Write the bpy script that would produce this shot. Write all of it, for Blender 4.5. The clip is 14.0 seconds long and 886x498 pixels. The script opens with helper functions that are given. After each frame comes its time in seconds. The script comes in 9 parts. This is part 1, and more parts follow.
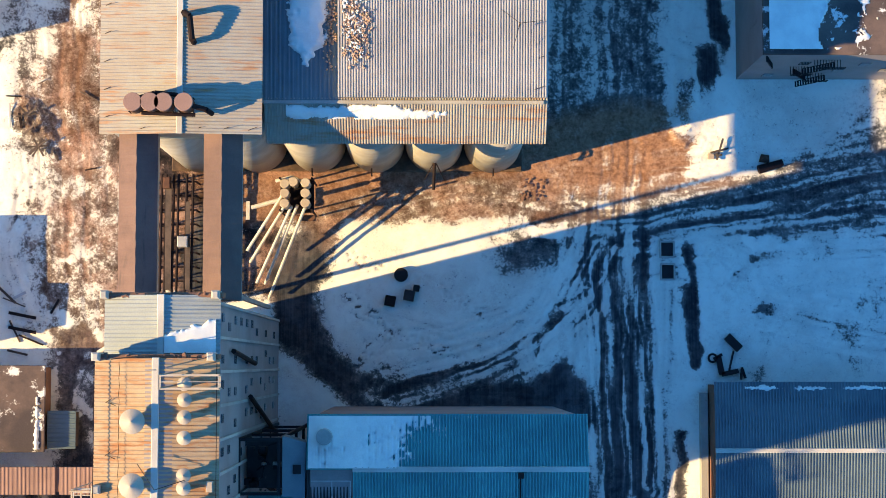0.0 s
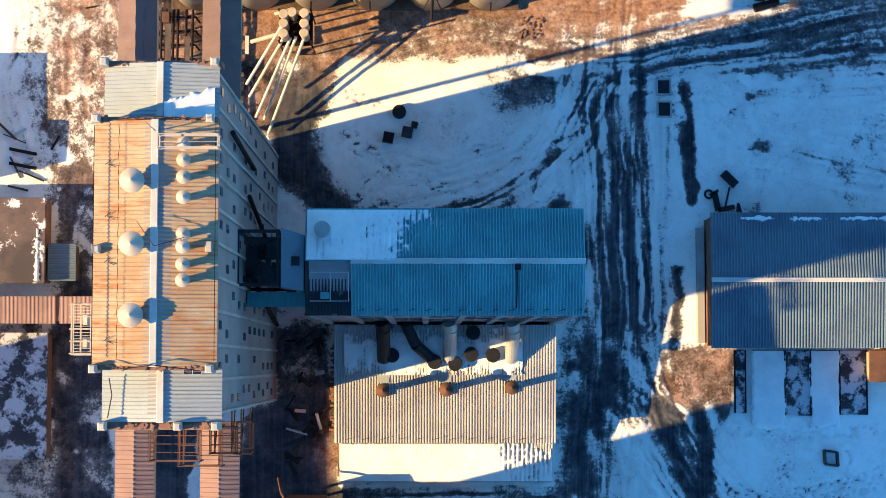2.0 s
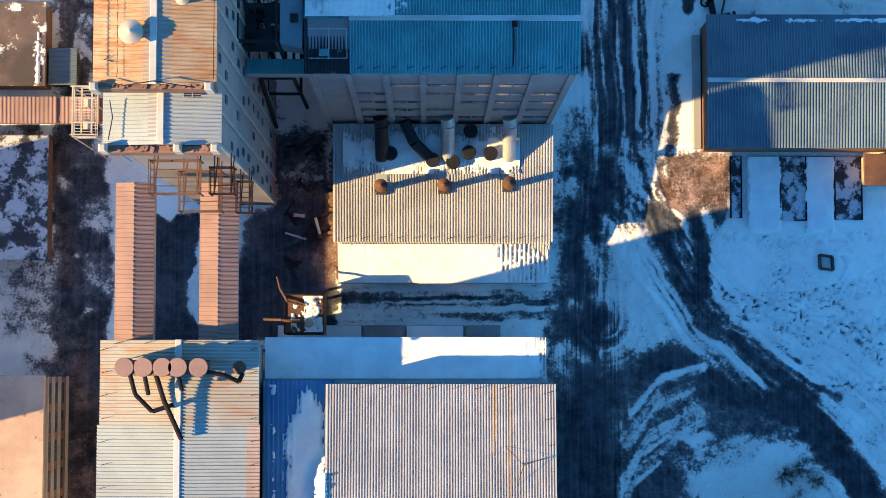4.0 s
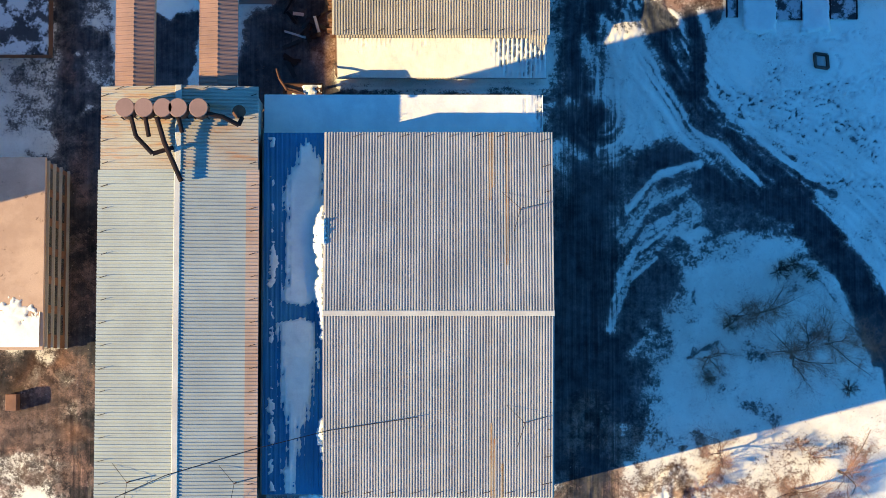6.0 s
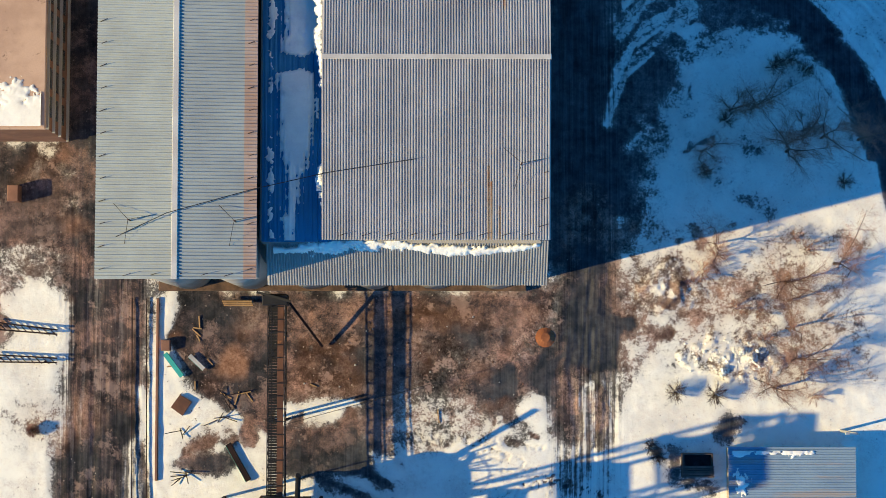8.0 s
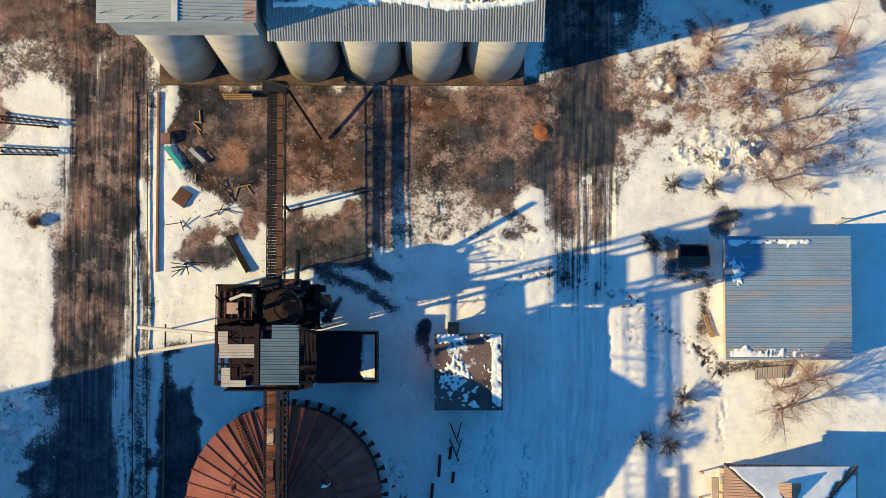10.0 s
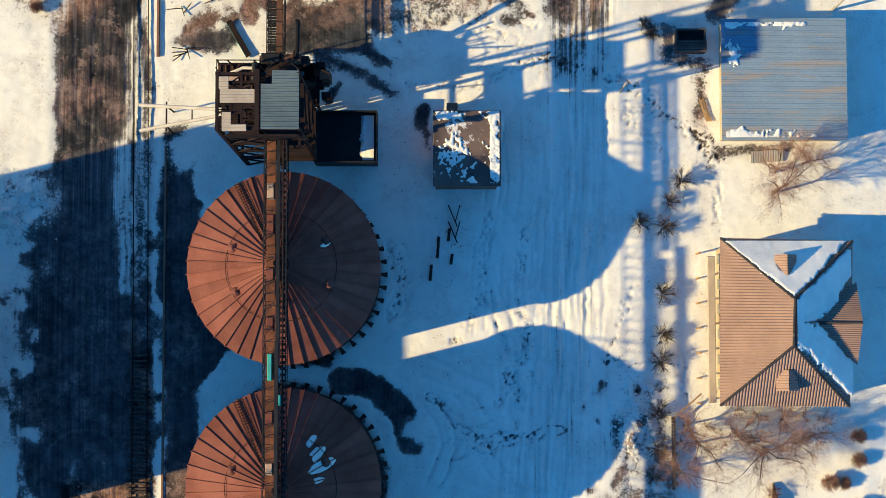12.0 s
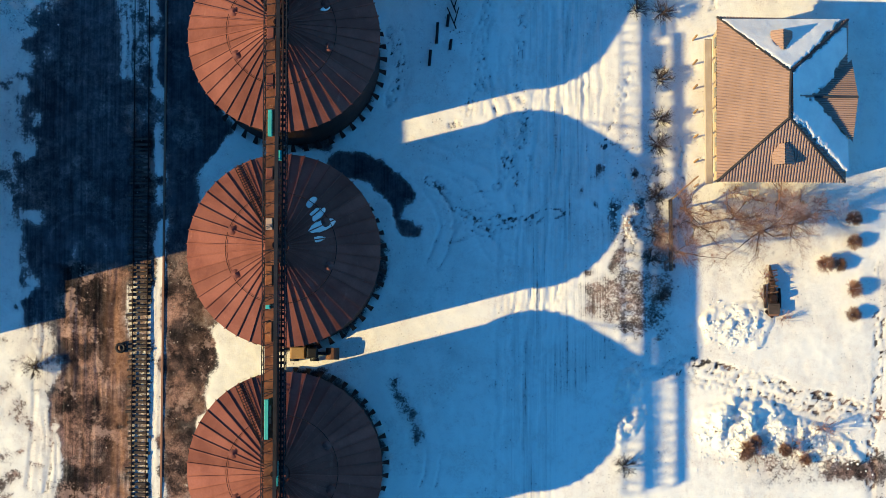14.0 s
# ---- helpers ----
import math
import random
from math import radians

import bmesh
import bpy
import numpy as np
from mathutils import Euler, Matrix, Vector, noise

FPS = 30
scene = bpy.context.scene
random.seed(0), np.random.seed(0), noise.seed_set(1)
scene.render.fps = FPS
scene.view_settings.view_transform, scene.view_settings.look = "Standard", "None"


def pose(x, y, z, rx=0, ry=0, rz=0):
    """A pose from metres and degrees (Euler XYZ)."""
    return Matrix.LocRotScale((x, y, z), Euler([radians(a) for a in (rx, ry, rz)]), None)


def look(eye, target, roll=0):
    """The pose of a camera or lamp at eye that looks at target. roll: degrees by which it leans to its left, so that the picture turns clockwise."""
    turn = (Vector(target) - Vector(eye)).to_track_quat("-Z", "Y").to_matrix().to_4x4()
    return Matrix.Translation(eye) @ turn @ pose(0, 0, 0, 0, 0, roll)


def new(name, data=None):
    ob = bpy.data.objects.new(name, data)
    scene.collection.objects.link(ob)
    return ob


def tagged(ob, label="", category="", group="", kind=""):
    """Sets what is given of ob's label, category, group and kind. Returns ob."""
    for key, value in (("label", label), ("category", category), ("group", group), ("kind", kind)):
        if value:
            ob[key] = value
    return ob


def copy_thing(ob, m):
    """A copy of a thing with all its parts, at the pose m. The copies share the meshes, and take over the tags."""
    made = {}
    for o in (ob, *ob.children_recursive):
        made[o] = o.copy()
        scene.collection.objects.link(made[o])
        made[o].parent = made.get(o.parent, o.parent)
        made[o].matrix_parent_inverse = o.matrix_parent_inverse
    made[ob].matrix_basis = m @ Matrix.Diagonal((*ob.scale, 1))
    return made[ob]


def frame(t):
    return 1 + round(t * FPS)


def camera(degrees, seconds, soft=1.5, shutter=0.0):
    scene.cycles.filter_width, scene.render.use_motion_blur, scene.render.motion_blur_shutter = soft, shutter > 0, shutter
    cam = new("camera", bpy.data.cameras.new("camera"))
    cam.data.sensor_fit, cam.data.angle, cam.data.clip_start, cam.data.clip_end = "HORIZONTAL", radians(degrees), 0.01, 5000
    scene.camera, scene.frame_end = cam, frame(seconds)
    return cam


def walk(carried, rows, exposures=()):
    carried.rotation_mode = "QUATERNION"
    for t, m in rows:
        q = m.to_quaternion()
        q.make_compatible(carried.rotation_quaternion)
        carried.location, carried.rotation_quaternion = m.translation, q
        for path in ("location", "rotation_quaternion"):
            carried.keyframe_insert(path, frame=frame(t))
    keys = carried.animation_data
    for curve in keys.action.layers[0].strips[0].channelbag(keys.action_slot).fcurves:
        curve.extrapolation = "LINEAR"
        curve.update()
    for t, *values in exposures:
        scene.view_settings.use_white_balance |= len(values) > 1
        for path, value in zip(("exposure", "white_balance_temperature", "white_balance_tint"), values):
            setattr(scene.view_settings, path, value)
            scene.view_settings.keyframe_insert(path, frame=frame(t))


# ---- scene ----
cam = camera(28.8, 14.0, 0.45)
# A drone's straight slide over the yard, looking almost straight down: seconds, x, y.
PATH = [
    (0, -0.000, -10.074),
    (0.5, 0.057, -13.906),
    (1, 0.115, -18.509),
    (1.5, 0.172, -23.060),
    (2, 0.229, -28.243),
    (2.5, 0.285, -33.245),
    (3, 0.341, -38.798),
    (5.5, 0.612, -66.501),
    (6, 0.664, -72.355),
    (6.5, 0.715, -77.816),
    (7, 0.764, -83.731),
    (7.5, 0.813, -89.274),
    (8, 0.860, -95.268),
    (10.5, 1.073, -124.177),
    (11, 1.111, -130.313),
    (11.5, 1.147, -136.007),
    (12, 1.180, -142.202),
    (12.5, 1.212, -147.945),
    (13, 1.242, -154.216),
    (13.5, 1.269, -159.966),
    (14, 1.294, -166.195),
]
walk(cam, [(t, pose(x, y, 190.84, 3.8214, -0.5529, 0)) for t, x, y in PATH], [(0, 1.32, 6700, 21), (3, 1.53, 6800, 23), (6.5, 0.99, 6050, 15), (8.2, 0.67, 5920, 14), (10.5, 0.68, 6080, 13), (14, 0.77, 6220, 12)])

# ---- light ----
SUN_AZ, SUN_EL = 14.2, 27.3
way = Vector((math.cos(radians(SUN_AZ)) * math.cos(radians(SUN_EL)), math.sin(radians(SUN_AZ)) * math.cos(radians(SUN_EL)), -math.sin(radians(SUN_EL))))
sun = new("sun", bpy.data.lights.new("sun", "SUN"))
sun.data.energy, sun.data.angle, sun.data.color = 4.5, radians(0.55), (1.0, 0.76, 0.335)
sun.matrix_basis = look((-300, -80, 300), Vector((-300, -80, 300)) + way)
world = bpy.data.worlds.new("sky")
scene.world = world
world.use_nodes = True
wn = world.node_tree.nodes
sky = wn.new("ShaderNodeTexSky")
sky.sky_type, sky.sun_disc = "NISHITA", False
sky.sun_elevation, sky.sun_rotation = radians(SUN_EL), math.atan2(-way.x, -way.y)
sky.air_density, sky.dust_density, sky.ozone_density = 1.2, 0.1, 3.5
tint = wn.new("ShaderNodeMix")
tint.data_type, tint.blend_type = "RGBA", "MULTIPLY"
tint.inputs["Factor"].default_value = 1.0
tint.inputs[7].default_value = (0.185, 0.675, 1.0, 1.0)
world.node_tree.links.new(sky.outputs["Color"], tint.inputs[6])
world.node_tree.links.new(tint.outputs[2], wn["Background"].inputs["Color"])
wn["Background"].inputs["Strength"].default_value = 0.12


# ---- materials ----
def nodes_of(name):
    m = bpy.data.materials.new(name)
    m.use_nodes = True
    return m, m.node_tree.nodes, m.node_tree.links


def mixer(n, l, kind, a, b, fac):
    x = n.new("ShaderNodeMix")
    x.data_type, x.blend_type = "RGBA", kind
    for sock, v in ((x.inputs[6], a), (x.inputs[7], b), (x.inputs["Factor"], fac)):
        if isinstance(v, (tuple, list)):
            sock.default_value = (*v, 1.0)
        elif isinstance(v, (int, float)):
            sock.default_value = v
        else:
            l.new(v, sock)
    return x.outputs[2]


def noise_tex(n, l, coord, scale, detail=4.0, stretch=None, rough=0.6):
    t = n.new("ShaderNodeTexNoise")
    t.inputs["Scale"].default_value, t.inputs["Detail"].default_value, t.inputs["Roughness"].default_value = scale, detail, rough
    if stretch:
        k = n.new("ShaderNodeMapping")
        k.inputs["Scale"].default_value = stretch
        l.new(coord, k.inputs["Vector"])
        coord = k.outputs["Vector"]
    l.new(coord, t.inputs["Vector"])
    return t.outputs["Fac"]


def ramp(n, l, v, lo, hi):
    r = n.new("ShaderNodeMapRange")
    r.interpolation_type = "SMOOTHSTEP"
    for key, x in (("From Min", lo), ("From Max", hi)):
        if isinstance(x, (int, float)):
            r.inputs[key].default_value = x
        else:
            l.new(x, r.inputs[key])
    l.new(v, r.inputs["Value"])
    return r.outputs["Result"]


def arith(n, l, op, a, b):
    x = n.new("ShaderNodeMath")
    x.operation = op
    for sock, v in zip(x.inputs, (a, b)):
        if isinstance(v, (int, float)):
            sock.default_value = v
        else:
            l.new(v, sock)
    return x.outputs[0]


def surf(name, col, dark, stain=None, scale=1.0, rough=0.8, metal=0.0, bump=0.25, stain_at=(0.55, 0.75), streak=None, vary=0.0, grain=14.0):
    """A worn surface: two tones by broad noise, fine grain, stains with an edge of their own, and relief."""
    m, n, l = nodes_of(name)
    b = n["Principled BSDF"]
    pos = n.new("ShaderNodeNewGeometry").outputs["Position"]
    broad = noise_tex(n, l, pos, 0.35 * scale, 5.0)
    fine = noise_tex(n, l, pos, grain * scale, 3.0)
    c = mixer(n, l, "MIX", dark, col, ramp(n, l, broad, 0.35, 0.65))
    c = mixer(n, l, "OVERLAY", c, mixer(n, l, "MIX", (0.25,) * 3, (0.75,) * 3, fine), 0.35)
    if stain:
        s = noise_tex(n, l, pos, 0.9 * scale, 6.0, streak, 0.7)
        c = mixer(n, l, "MIX", c, stain, ramp(n, l, s, *stain_at))
    if vary:
        i = n.new("ShaderNodeObjectInfo").outputs["Random"]
        c = mixer(n, l, "MULTIPLY", c, mixer(n, l, "MIX", (1 - vary,) * 3, (1.0,) * 3, i), 1.0)
    l.new(c, b.inputs["Base Color"])
    b.inputs["Roughness"].default_value, b.inputs["Metallic"].default_value = rough, metal
    b.inputs["Specular IOR Level"].default_value = 0.3 if rough < 0.7 else 0.08
    u = n.new("ShaderNodeBump")
    u.inputs["Strength"].default_value, u.inputs["Distance"].default_value = bump, 0.05
    l.new(fine, u.inputs["Height"])
    l.new(u.outputs["Normal"], b.inputs["Normal"])
    return m


def ground_material():
    """Snow, asphalt, soil and rusty sand by the sheet's layers, broken up by noise; lanes are streaked along y."""
    m, n, l = nodes_of("winter_ground")
    b = n["Principled BSDF"]
    pos = n.new("ShaderNodeNewGeometry").outputs["Position"]

    def layer(key):
        a = n.new("ShaderNodeAttribute")
        a.attribute_name = key
        return a.outputs["Fac"]

    def blend(*terms):
        out = arith(n, l, "MULTIPLY", terms[0][0], terms[0][1])
        for x, k in terms[1:]:
            out = arith(n, l, "ADD", out, arith(n, l, "MULTIPLY", x, k))
        return out
    n0 = noise_tex(n, l, pos, 0.16, 6.0, None, 0.66)
    n1 = noise_tex(n, l, pos, 0.75, 8.0, None, 0.74)
    n2 = noise_tex(n, l, pos, 3.4, 5.0, None, 0.72)
    n3 = noise_tex(n, l, pos, 11.0, 3.0, None, 0.7)
    lane = layer("lane")
    lines = noise_tex(n, l, pos, 1.0, 5.0, (2.6, 0.045, 0.1), 0.75)
    mixn = blend((n1, 0.48), (n2, 0.32), (n3, 0.2))
    streaky = blend((lines, 0.55), (n1, 0.15), (n2, 0.18), (n3, 0.12))
    grain = arith(n, l, "ADD", mixn, arith(n, l, "MULTIPLY", arith(n, l, "SUBTRACT", streaky, mixn), lane))
    s = layer("snow")
    wide = arith(n, l, "ADD", arith(n, l, "MULTIPLY", arith(n, l, "MULTIPLY", s, arith(n, l, "SUBTRACT", 1.0, s)), 7.0), 0.75)
    v = arith(n, l, "ADD", s, arith(n, l, "MULTIPLY", arith(n, l, "SUBTRACT", grain, 0.5), wide))
    thin = ramp(n, l, v, 0.05, 0.95)
    crisp = ramp(n, l, v, 0.42, 0.58)
    white = blend((thin, 0.45), (crisp, 0.55))
    asphalt = mixer(n, l, "MIX", (0.013, 0.017, 0.022), (0.085, 0.09, 0.098), ramp(n, l, blend((n0, 0.3), (n1, 0.35), (lines, 0.35)), 0.38, 0.66))
    soil = mixer(n, l, "MIX", (0.026, 0.019, 0.02), (0.34, 0.208, 0.166), ramp(n, l, blend((n0, 0.45), (n1, 0.4), (n3, 0.15)), 0.4, 0.6))
    soil = mixer(n, l, "MULTIPLY", soil, mixer(n, l, "MIX", (0.26, 0.27, 0.3), (1.25, 1.18, 1.1), ramp(n, l, noise_tex(n, l, pos, 0.13, 7.0, None, 0.62), 0.42, 0.56)), 1.0)
    soil = mixer(n, l, "MULTIPLY", soil, mixer(n, l, "MIX", (0.45,) * 3, (1.25,) * 3, ramp(n, l, lines, 0.38, 0.62)), lane)
    soil = mixer(n, l, "MULTIPLY", soil, mixer(n, l, "MIX", (0.45,) * 3, (1.35, 1.3, 1.25), ramp(n, l, blend((n3, 0.6), (n2, 0.4)), 0.36, 0.64)), 1.0)
    rust = mixer(n, l, "MIX", (0.19, 0.09, 0.05), (0.43, 0.24, 0.15), ramp(n, l, blend((n1, 0.5), (n2, 0.5)), 0.36, 0.64))
    damp = ramp(n, l, blend((noise_tex(n, l, pos, 0.22, 8.0, None, 0.58), 0.8), (n2, 0.2)), 0.5, 0.54)
    soil = mixer(n, l, "MULTIPLY", soil, mixer(n, l, "MIX", (1.15,) * 3, (0.3, 0.31, 0.34), damp), 1.0)
    dust = arith(n, l, "MULTIPLY", ramp(n, l, blend((noise_tex(n, l, pos, 0.33, 9.0, None, 0.64), 0.75), (n2, 0.25)), 0.53, 0.6), 0.7)
    soil = mixer(n, l, "MIX", soil, (0.42, 0.28, 0.225), dust)
    chips = n.new("ShaderNodeTexVoronoi")
    chips.inputs["Scale"].default_value = 2.6
    l.new(pos, chips.inputs["Vector"])
    pick = n.new("ShaderNodeSeparateColor")
    l.new(chips.outputs["Color"], pick.inputs[0])
    bits = arith(n, l, "MULTIPLY", ramp(n, l, chips.outputs["Distance"], 0.24, 0.16), ramp(n, l, pick.outputs[0], 0.78, 0.86))
    soil = mixer(n, l, "MIX", soil, mixer(n, l, "MIX", (0.5, 0.42, 0.36), (0.05, 0.04, 0.038), ramp(n, l, pick.outputs[1], 0.45, 0.5)), arith(n, l, "MULTIPLY", bits, 0.8))
    bare = mixer(n, l, "MIX", asphalt, soil, layer("soil"))
    bare = mixer(n, l, "MIX", bare, rust, layer("rust"))
    spots = n.new("ShaderNodeTexVoronoi")
    spots.inputs["Scale"].default_value = 1.5
    l.new(pos, spots.inputs["Vector"])
    dots = arith(n, l, "MULTIPLY", ramp(n, l, spots.outputs["Distance"], 0.16, 0.08), ramp(n, l, n0, 0.47, 0.6))
    white = arith(n, l, "MAXIMUM", arith(n, l, "SUBTRACT", white, arith(n, l, "MULTIPLY", dots, 0.6)), 0.0)
    dirty = mixer(n, l, "MIX", (0.62, 0.58, 0.51), (0.87, 0.85, 0.745), ramp(n, l, blend((v, 0.7), (n1, 0.4), (n3, 0.2)), 0.35, 0.85))
    stained = arith(n, l, "MULTIPLY", ramp(n, l, blend((n0, 0.55), (n1, 0.45)), 0.44, 0.6), ramp(n, l, blend((n2, 0.5), (n3, 0.5)), 0.36, 0.6))
    dirty = mixer(n, l, "MIX", dirty, (0.44, 0.33, 0.27), arith(n, l, "MULTIPLY", stained, 0.42))
    l.new(mixer(n, l, "MIX", bare, dirty, white), b.inputs["Base Color"])
    dry = arith(n, l, "MINIMUM", 0.9, arith(n, l, "ADD", 0.42, blend((layer("soil"), 0.5), (white, 0.5), (n1, 0.1))))
    l.new(dry, b.inputs["Roughness"])
    b.inputs["Specular IOR Level"].default_value = 0.12
    u = n.new("ShaderNodeBump")
    u.inputs["Strength"].default_value, u.inputs["Distance"].default_value = 0.3, 0.2
    l.new(blend((grain, 1.2), (white, 0.3), (n3, 0.35)), u.inputs["Height"])
    l.new(u.outputs["Normal"], b.inputs["Normal"])
    return m


GROUND = ground_material()
SNOW = surf("snow", (0.86, 0.845, 0.765), (0.75, 0.735, 0.68), None, 1.2, 0.75, bump=0.4, grain=6)
ASBESTOS = surf("weathered_cement_sheet", (0.478, 0.446, 0.405), (0.396, 0.368, 0.336), (0.34, 0.25, 0.18), 0.8, 0.85, stain_at=(0.66, 0.86), streak=(2.5, 0.3, 1), bump=0.15)
ASBESTOS_RUST = surf("rust_stained_cement_sheet", (0.459, 0.348, 0.221), (0.391, 0.255, 0.145), (0.38, 0.16, 0.065), 0.7, 0.85, stain_at=(0.46, 0.7), streak=(0.5, 2.5, 1))
ASBESTOS_TAN = surf("tan_cement_sheet", (0.405, 0.378, 0.317), (0.378, 0.317, 0.246), (0.42, 0.2, 0.09), 0.6, 0.85, stain_at=(0.5, 0.72), streak=(0.3, 2.0, 1))
ASBESTOS_LIGHT = surf("pale_cement_sheet", (0.361, 0.391, 0.365), (0.31, 0.335, 0.318), (0.36, 0.25, 0.17), 0.6, 0.85, stain_at=(0.66, 0.85), streak=(0.35, 2.2, 1))
ASBESTOS_GREY = surf("grey_cement_sheet", (0.36, 0.347, 0.32), (0.297, 0.288, 0.27), (0.2, 0.15, 0.12), 0.7, 0.85, stain_at=(0.7, 0.9))
BLUE_STEEL = surf("blue_painted_steel_sheet", (0.03, 0.34, 0.335), (0.025, 0.26, 0.265), (0.09, 0.1, 0.1), 0.8, 0.6, stain_at=(0.66, 0.85), streak=(3, 0.6, 1))
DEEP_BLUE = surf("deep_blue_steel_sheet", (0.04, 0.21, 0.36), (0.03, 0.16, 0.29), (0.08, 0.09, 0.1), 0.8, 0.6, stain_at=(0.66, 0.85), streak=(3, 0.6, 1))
BLUE_GREY = surf("faded_blue_grey_sheet", (0.22, 0.31, 0.4), (0.17, 0.25, 0.34), (0.3, 0.29, 0.29), 0.35, 0.55, stain_at=(0.5, 0.62), streak=(0.25, 2.0, 1))
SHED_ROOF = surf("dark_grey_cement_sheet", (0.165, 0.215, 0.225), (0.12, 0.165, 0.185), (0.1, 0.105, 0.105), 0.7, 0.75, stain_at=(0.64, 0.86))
WARM_ROOF = surf("orange_stained_flat_roofing", (0.5, 0.35, 0.26), (0.4, 0.27, 0.2), (0.16, 0.1, 0.075), 0.8, 0.9, stain_at=(0.6, 0.7))
EAVE_SHEET = surf("pinkish_stained_sheet", (0.46, 0.35, 0.28), (0.4, 0.27, 0.2), (0.38, 0.18, 0.09), 0.7, 0.85, stain_at=(0.6, 0.8), streak=(0.5, 2.5, 1))
RIDGE = surf("pale_ridge_flashing", (0.54, 0.513, 0.45), (0.45, 0.414, 0.36), None, 1, 0.7)
CONCRETE = surf("stained_concrete", (0.42, 0.4, 0.36), (0.33, 0.31, 0.28), (0.22, 0.2, 0.18), 0.6, 0.9, stain_at=(0.6, 0.8), streak=(1.6, 1.6, 0.25))
CONCRETE_WARM = surf("warm_silo_concrete", (0.45, 0.414, 0.351), (0.369, 0.333, 0.279), (0.3, 0.26, 0.21), 0.8, 0.9, stain_at=(0.62, 0.82), streak=(0.5, 0.5, 3.0))
PLASTER = surf("grey_pink_plaster", (0.3, 0.265, 0.255), (0.25, 0.22, 0.212), (0.17, 0.15, 0.15), 0.5, 0.9, stain_at=(0.62, 0.8), streak=(2.2, 2.2, 0.3))
BITUMEN = surf("bitumen_roofing", (0.06, 0.055, 0.055), (0.03, 0.03, 0.033), (0.16, 0.12, 0.1), 0.8, 0.8, stain_at=(0.6, 0.72))
BITUMEN_SNOW = surf("bitumen_under_thin_snow", (0.07, 0.066, 0.068), (0.04, 0.039, 0.042), (0.5, 0.49, 0.48), 0.6, 0.9, stain_at=(0.46, 0.56))
FLATROOF = surf("patched_brown_roofing", (0.17, 0.12, 0.1), (0.075, 0.06, 0.058), (0.7, 0.68, 0.64), 0.45, 0.9, stain_at=(0.57, 0.63))
RUST = surf("rusted_steel", (0.16, 0.08, 0.052), (0.1, 0.054, 0.04), (0.27, 0.12, 0.055), 1.2, 0.8, 0.1, stain_at=(0.58, 0.75))
RUST_BRIGHT = surf("orange_rusted_plate", (0.3, 0.115, 0.05), (0.2, 0.075, 0.036), (0.42, 0.2, 0.1), 1.4, 0.8, 0.0, stain_at=(0.55, 0.72))
GALLERY_DECK = surf("red_brown_patchy_rusted_plate", (0.21, 0.082, 0.045), (0.1, 0.045, 0.03), (0.36, 0.16, 0.08), 1.4, 0.8, 0.0, stain_at=(0.58, 0.74))
RUST_DARK = surf("dark_rusted_steel", (0.032, 0.02, 0.018), (0.018, 0.013, 0.014), (0.12, 0.05, 0.028), 1.2, 0.75, 0.1, stain_at=(0.6, 0.8))
SILO_ROOF = surf("red_brown_rusted_roof_plate", (0.24, 0.09, 0.068), (0.175, 0.062, 0.048), (0.33, 0.15, 0.105), 0.8, 0.75, 0.0, stain_at=(0.6, 0.8), streak=(1.5, 0.5, 1), grain=5, vary=0.3)
GALLERY_N = surf("brown_sheet_roof", (0.19, 0.12, 0.1), (0.14, 0.092, 0.08), (0.1, 0.075, 0.068), 0.6, 0.8, stain_at=(0.56, 0.76), streak=(2.5, 0.4, 1))
GALLERY_S = surf("red_corrugated_roof", (0.31, 0.19, 0.15), (0.25, 0.155, 0.125), (0.2, 0.13, 0.105), 0.8, 0.8, stain_at=(0.6, 0.8))
GALV = surf("dull_galvanised_steel", (0.5, 0.48, 0.45), (0.4, 0.38, 0.35), (0.3, 0.2, 0.13), 1.5, 0.55, 0.5, stain_at=(0.62, 0.8))
CREAM = surf("cream_painted_tin", (0.476, 0.399, 0.306), (0.391, 0.315, 0.238), (0.38, 0.25, 0.15), 1.4, 0.65, 0.0, stain_at=(0.62, 0.82))
PIPE = surf("cream_painted_pipe", (0.6, 0.55, 0.47), (0.5, 0.44, 0.37), (0.34, 0.2, 0.12), 2.0, 0.6, 0.0, stain_at=(0.6, 0.78))
TURQ = surf("turquoise_painted_steel", (0.05, 0.42, 0.36), (0.05, 0.34, 0.3), (0.3, 0.16, 0.08), 2.0, 0.55, 0.0, stain_at=(0.66, 0.8))
TIMBER = surf("sawn_timber", (0.5, 0.32, 0.15), (0.4, 0.24, 0.11), (0.28, 0.18, 0.1), 2.0, 0.8, vary=0.3)
OLD_WOOD = surf("grey_weathered_wood", (0.17, 0.125, 0.1), (0.1, 0.078, 0.066), None, 2.0, 0.9, vary=0.35)
SLEEPER = surf("tarred_sleeper_wood", (0.11, 0.085, 0.07), (0.065, 0.052, 0.046), (0.2, 0.13, 0.09), 2.0, 0.9, vary=0.3)
BARK = surf("grey_brown_bark", (0.14, 0.1, 0.08), (0.09, 0.065, 0.055), None, 2.0, 0.95)
TWIG = surf("reddish_twig", (0.44, 0.25, 0.18), (0.34, 0.19, 0.135), None, 2.0, 0.9, vary=0.3)
TILE_BROWN = surf("orange_brown_cement_roof", (0.36, 0.24, 0.19), (0.3, 0.2, 0.16), (0.2, 0.14, 0.11), 0.8, 0.85, stain_at=(0.6, 0.8), streak=(0.6, 2.0, 1))
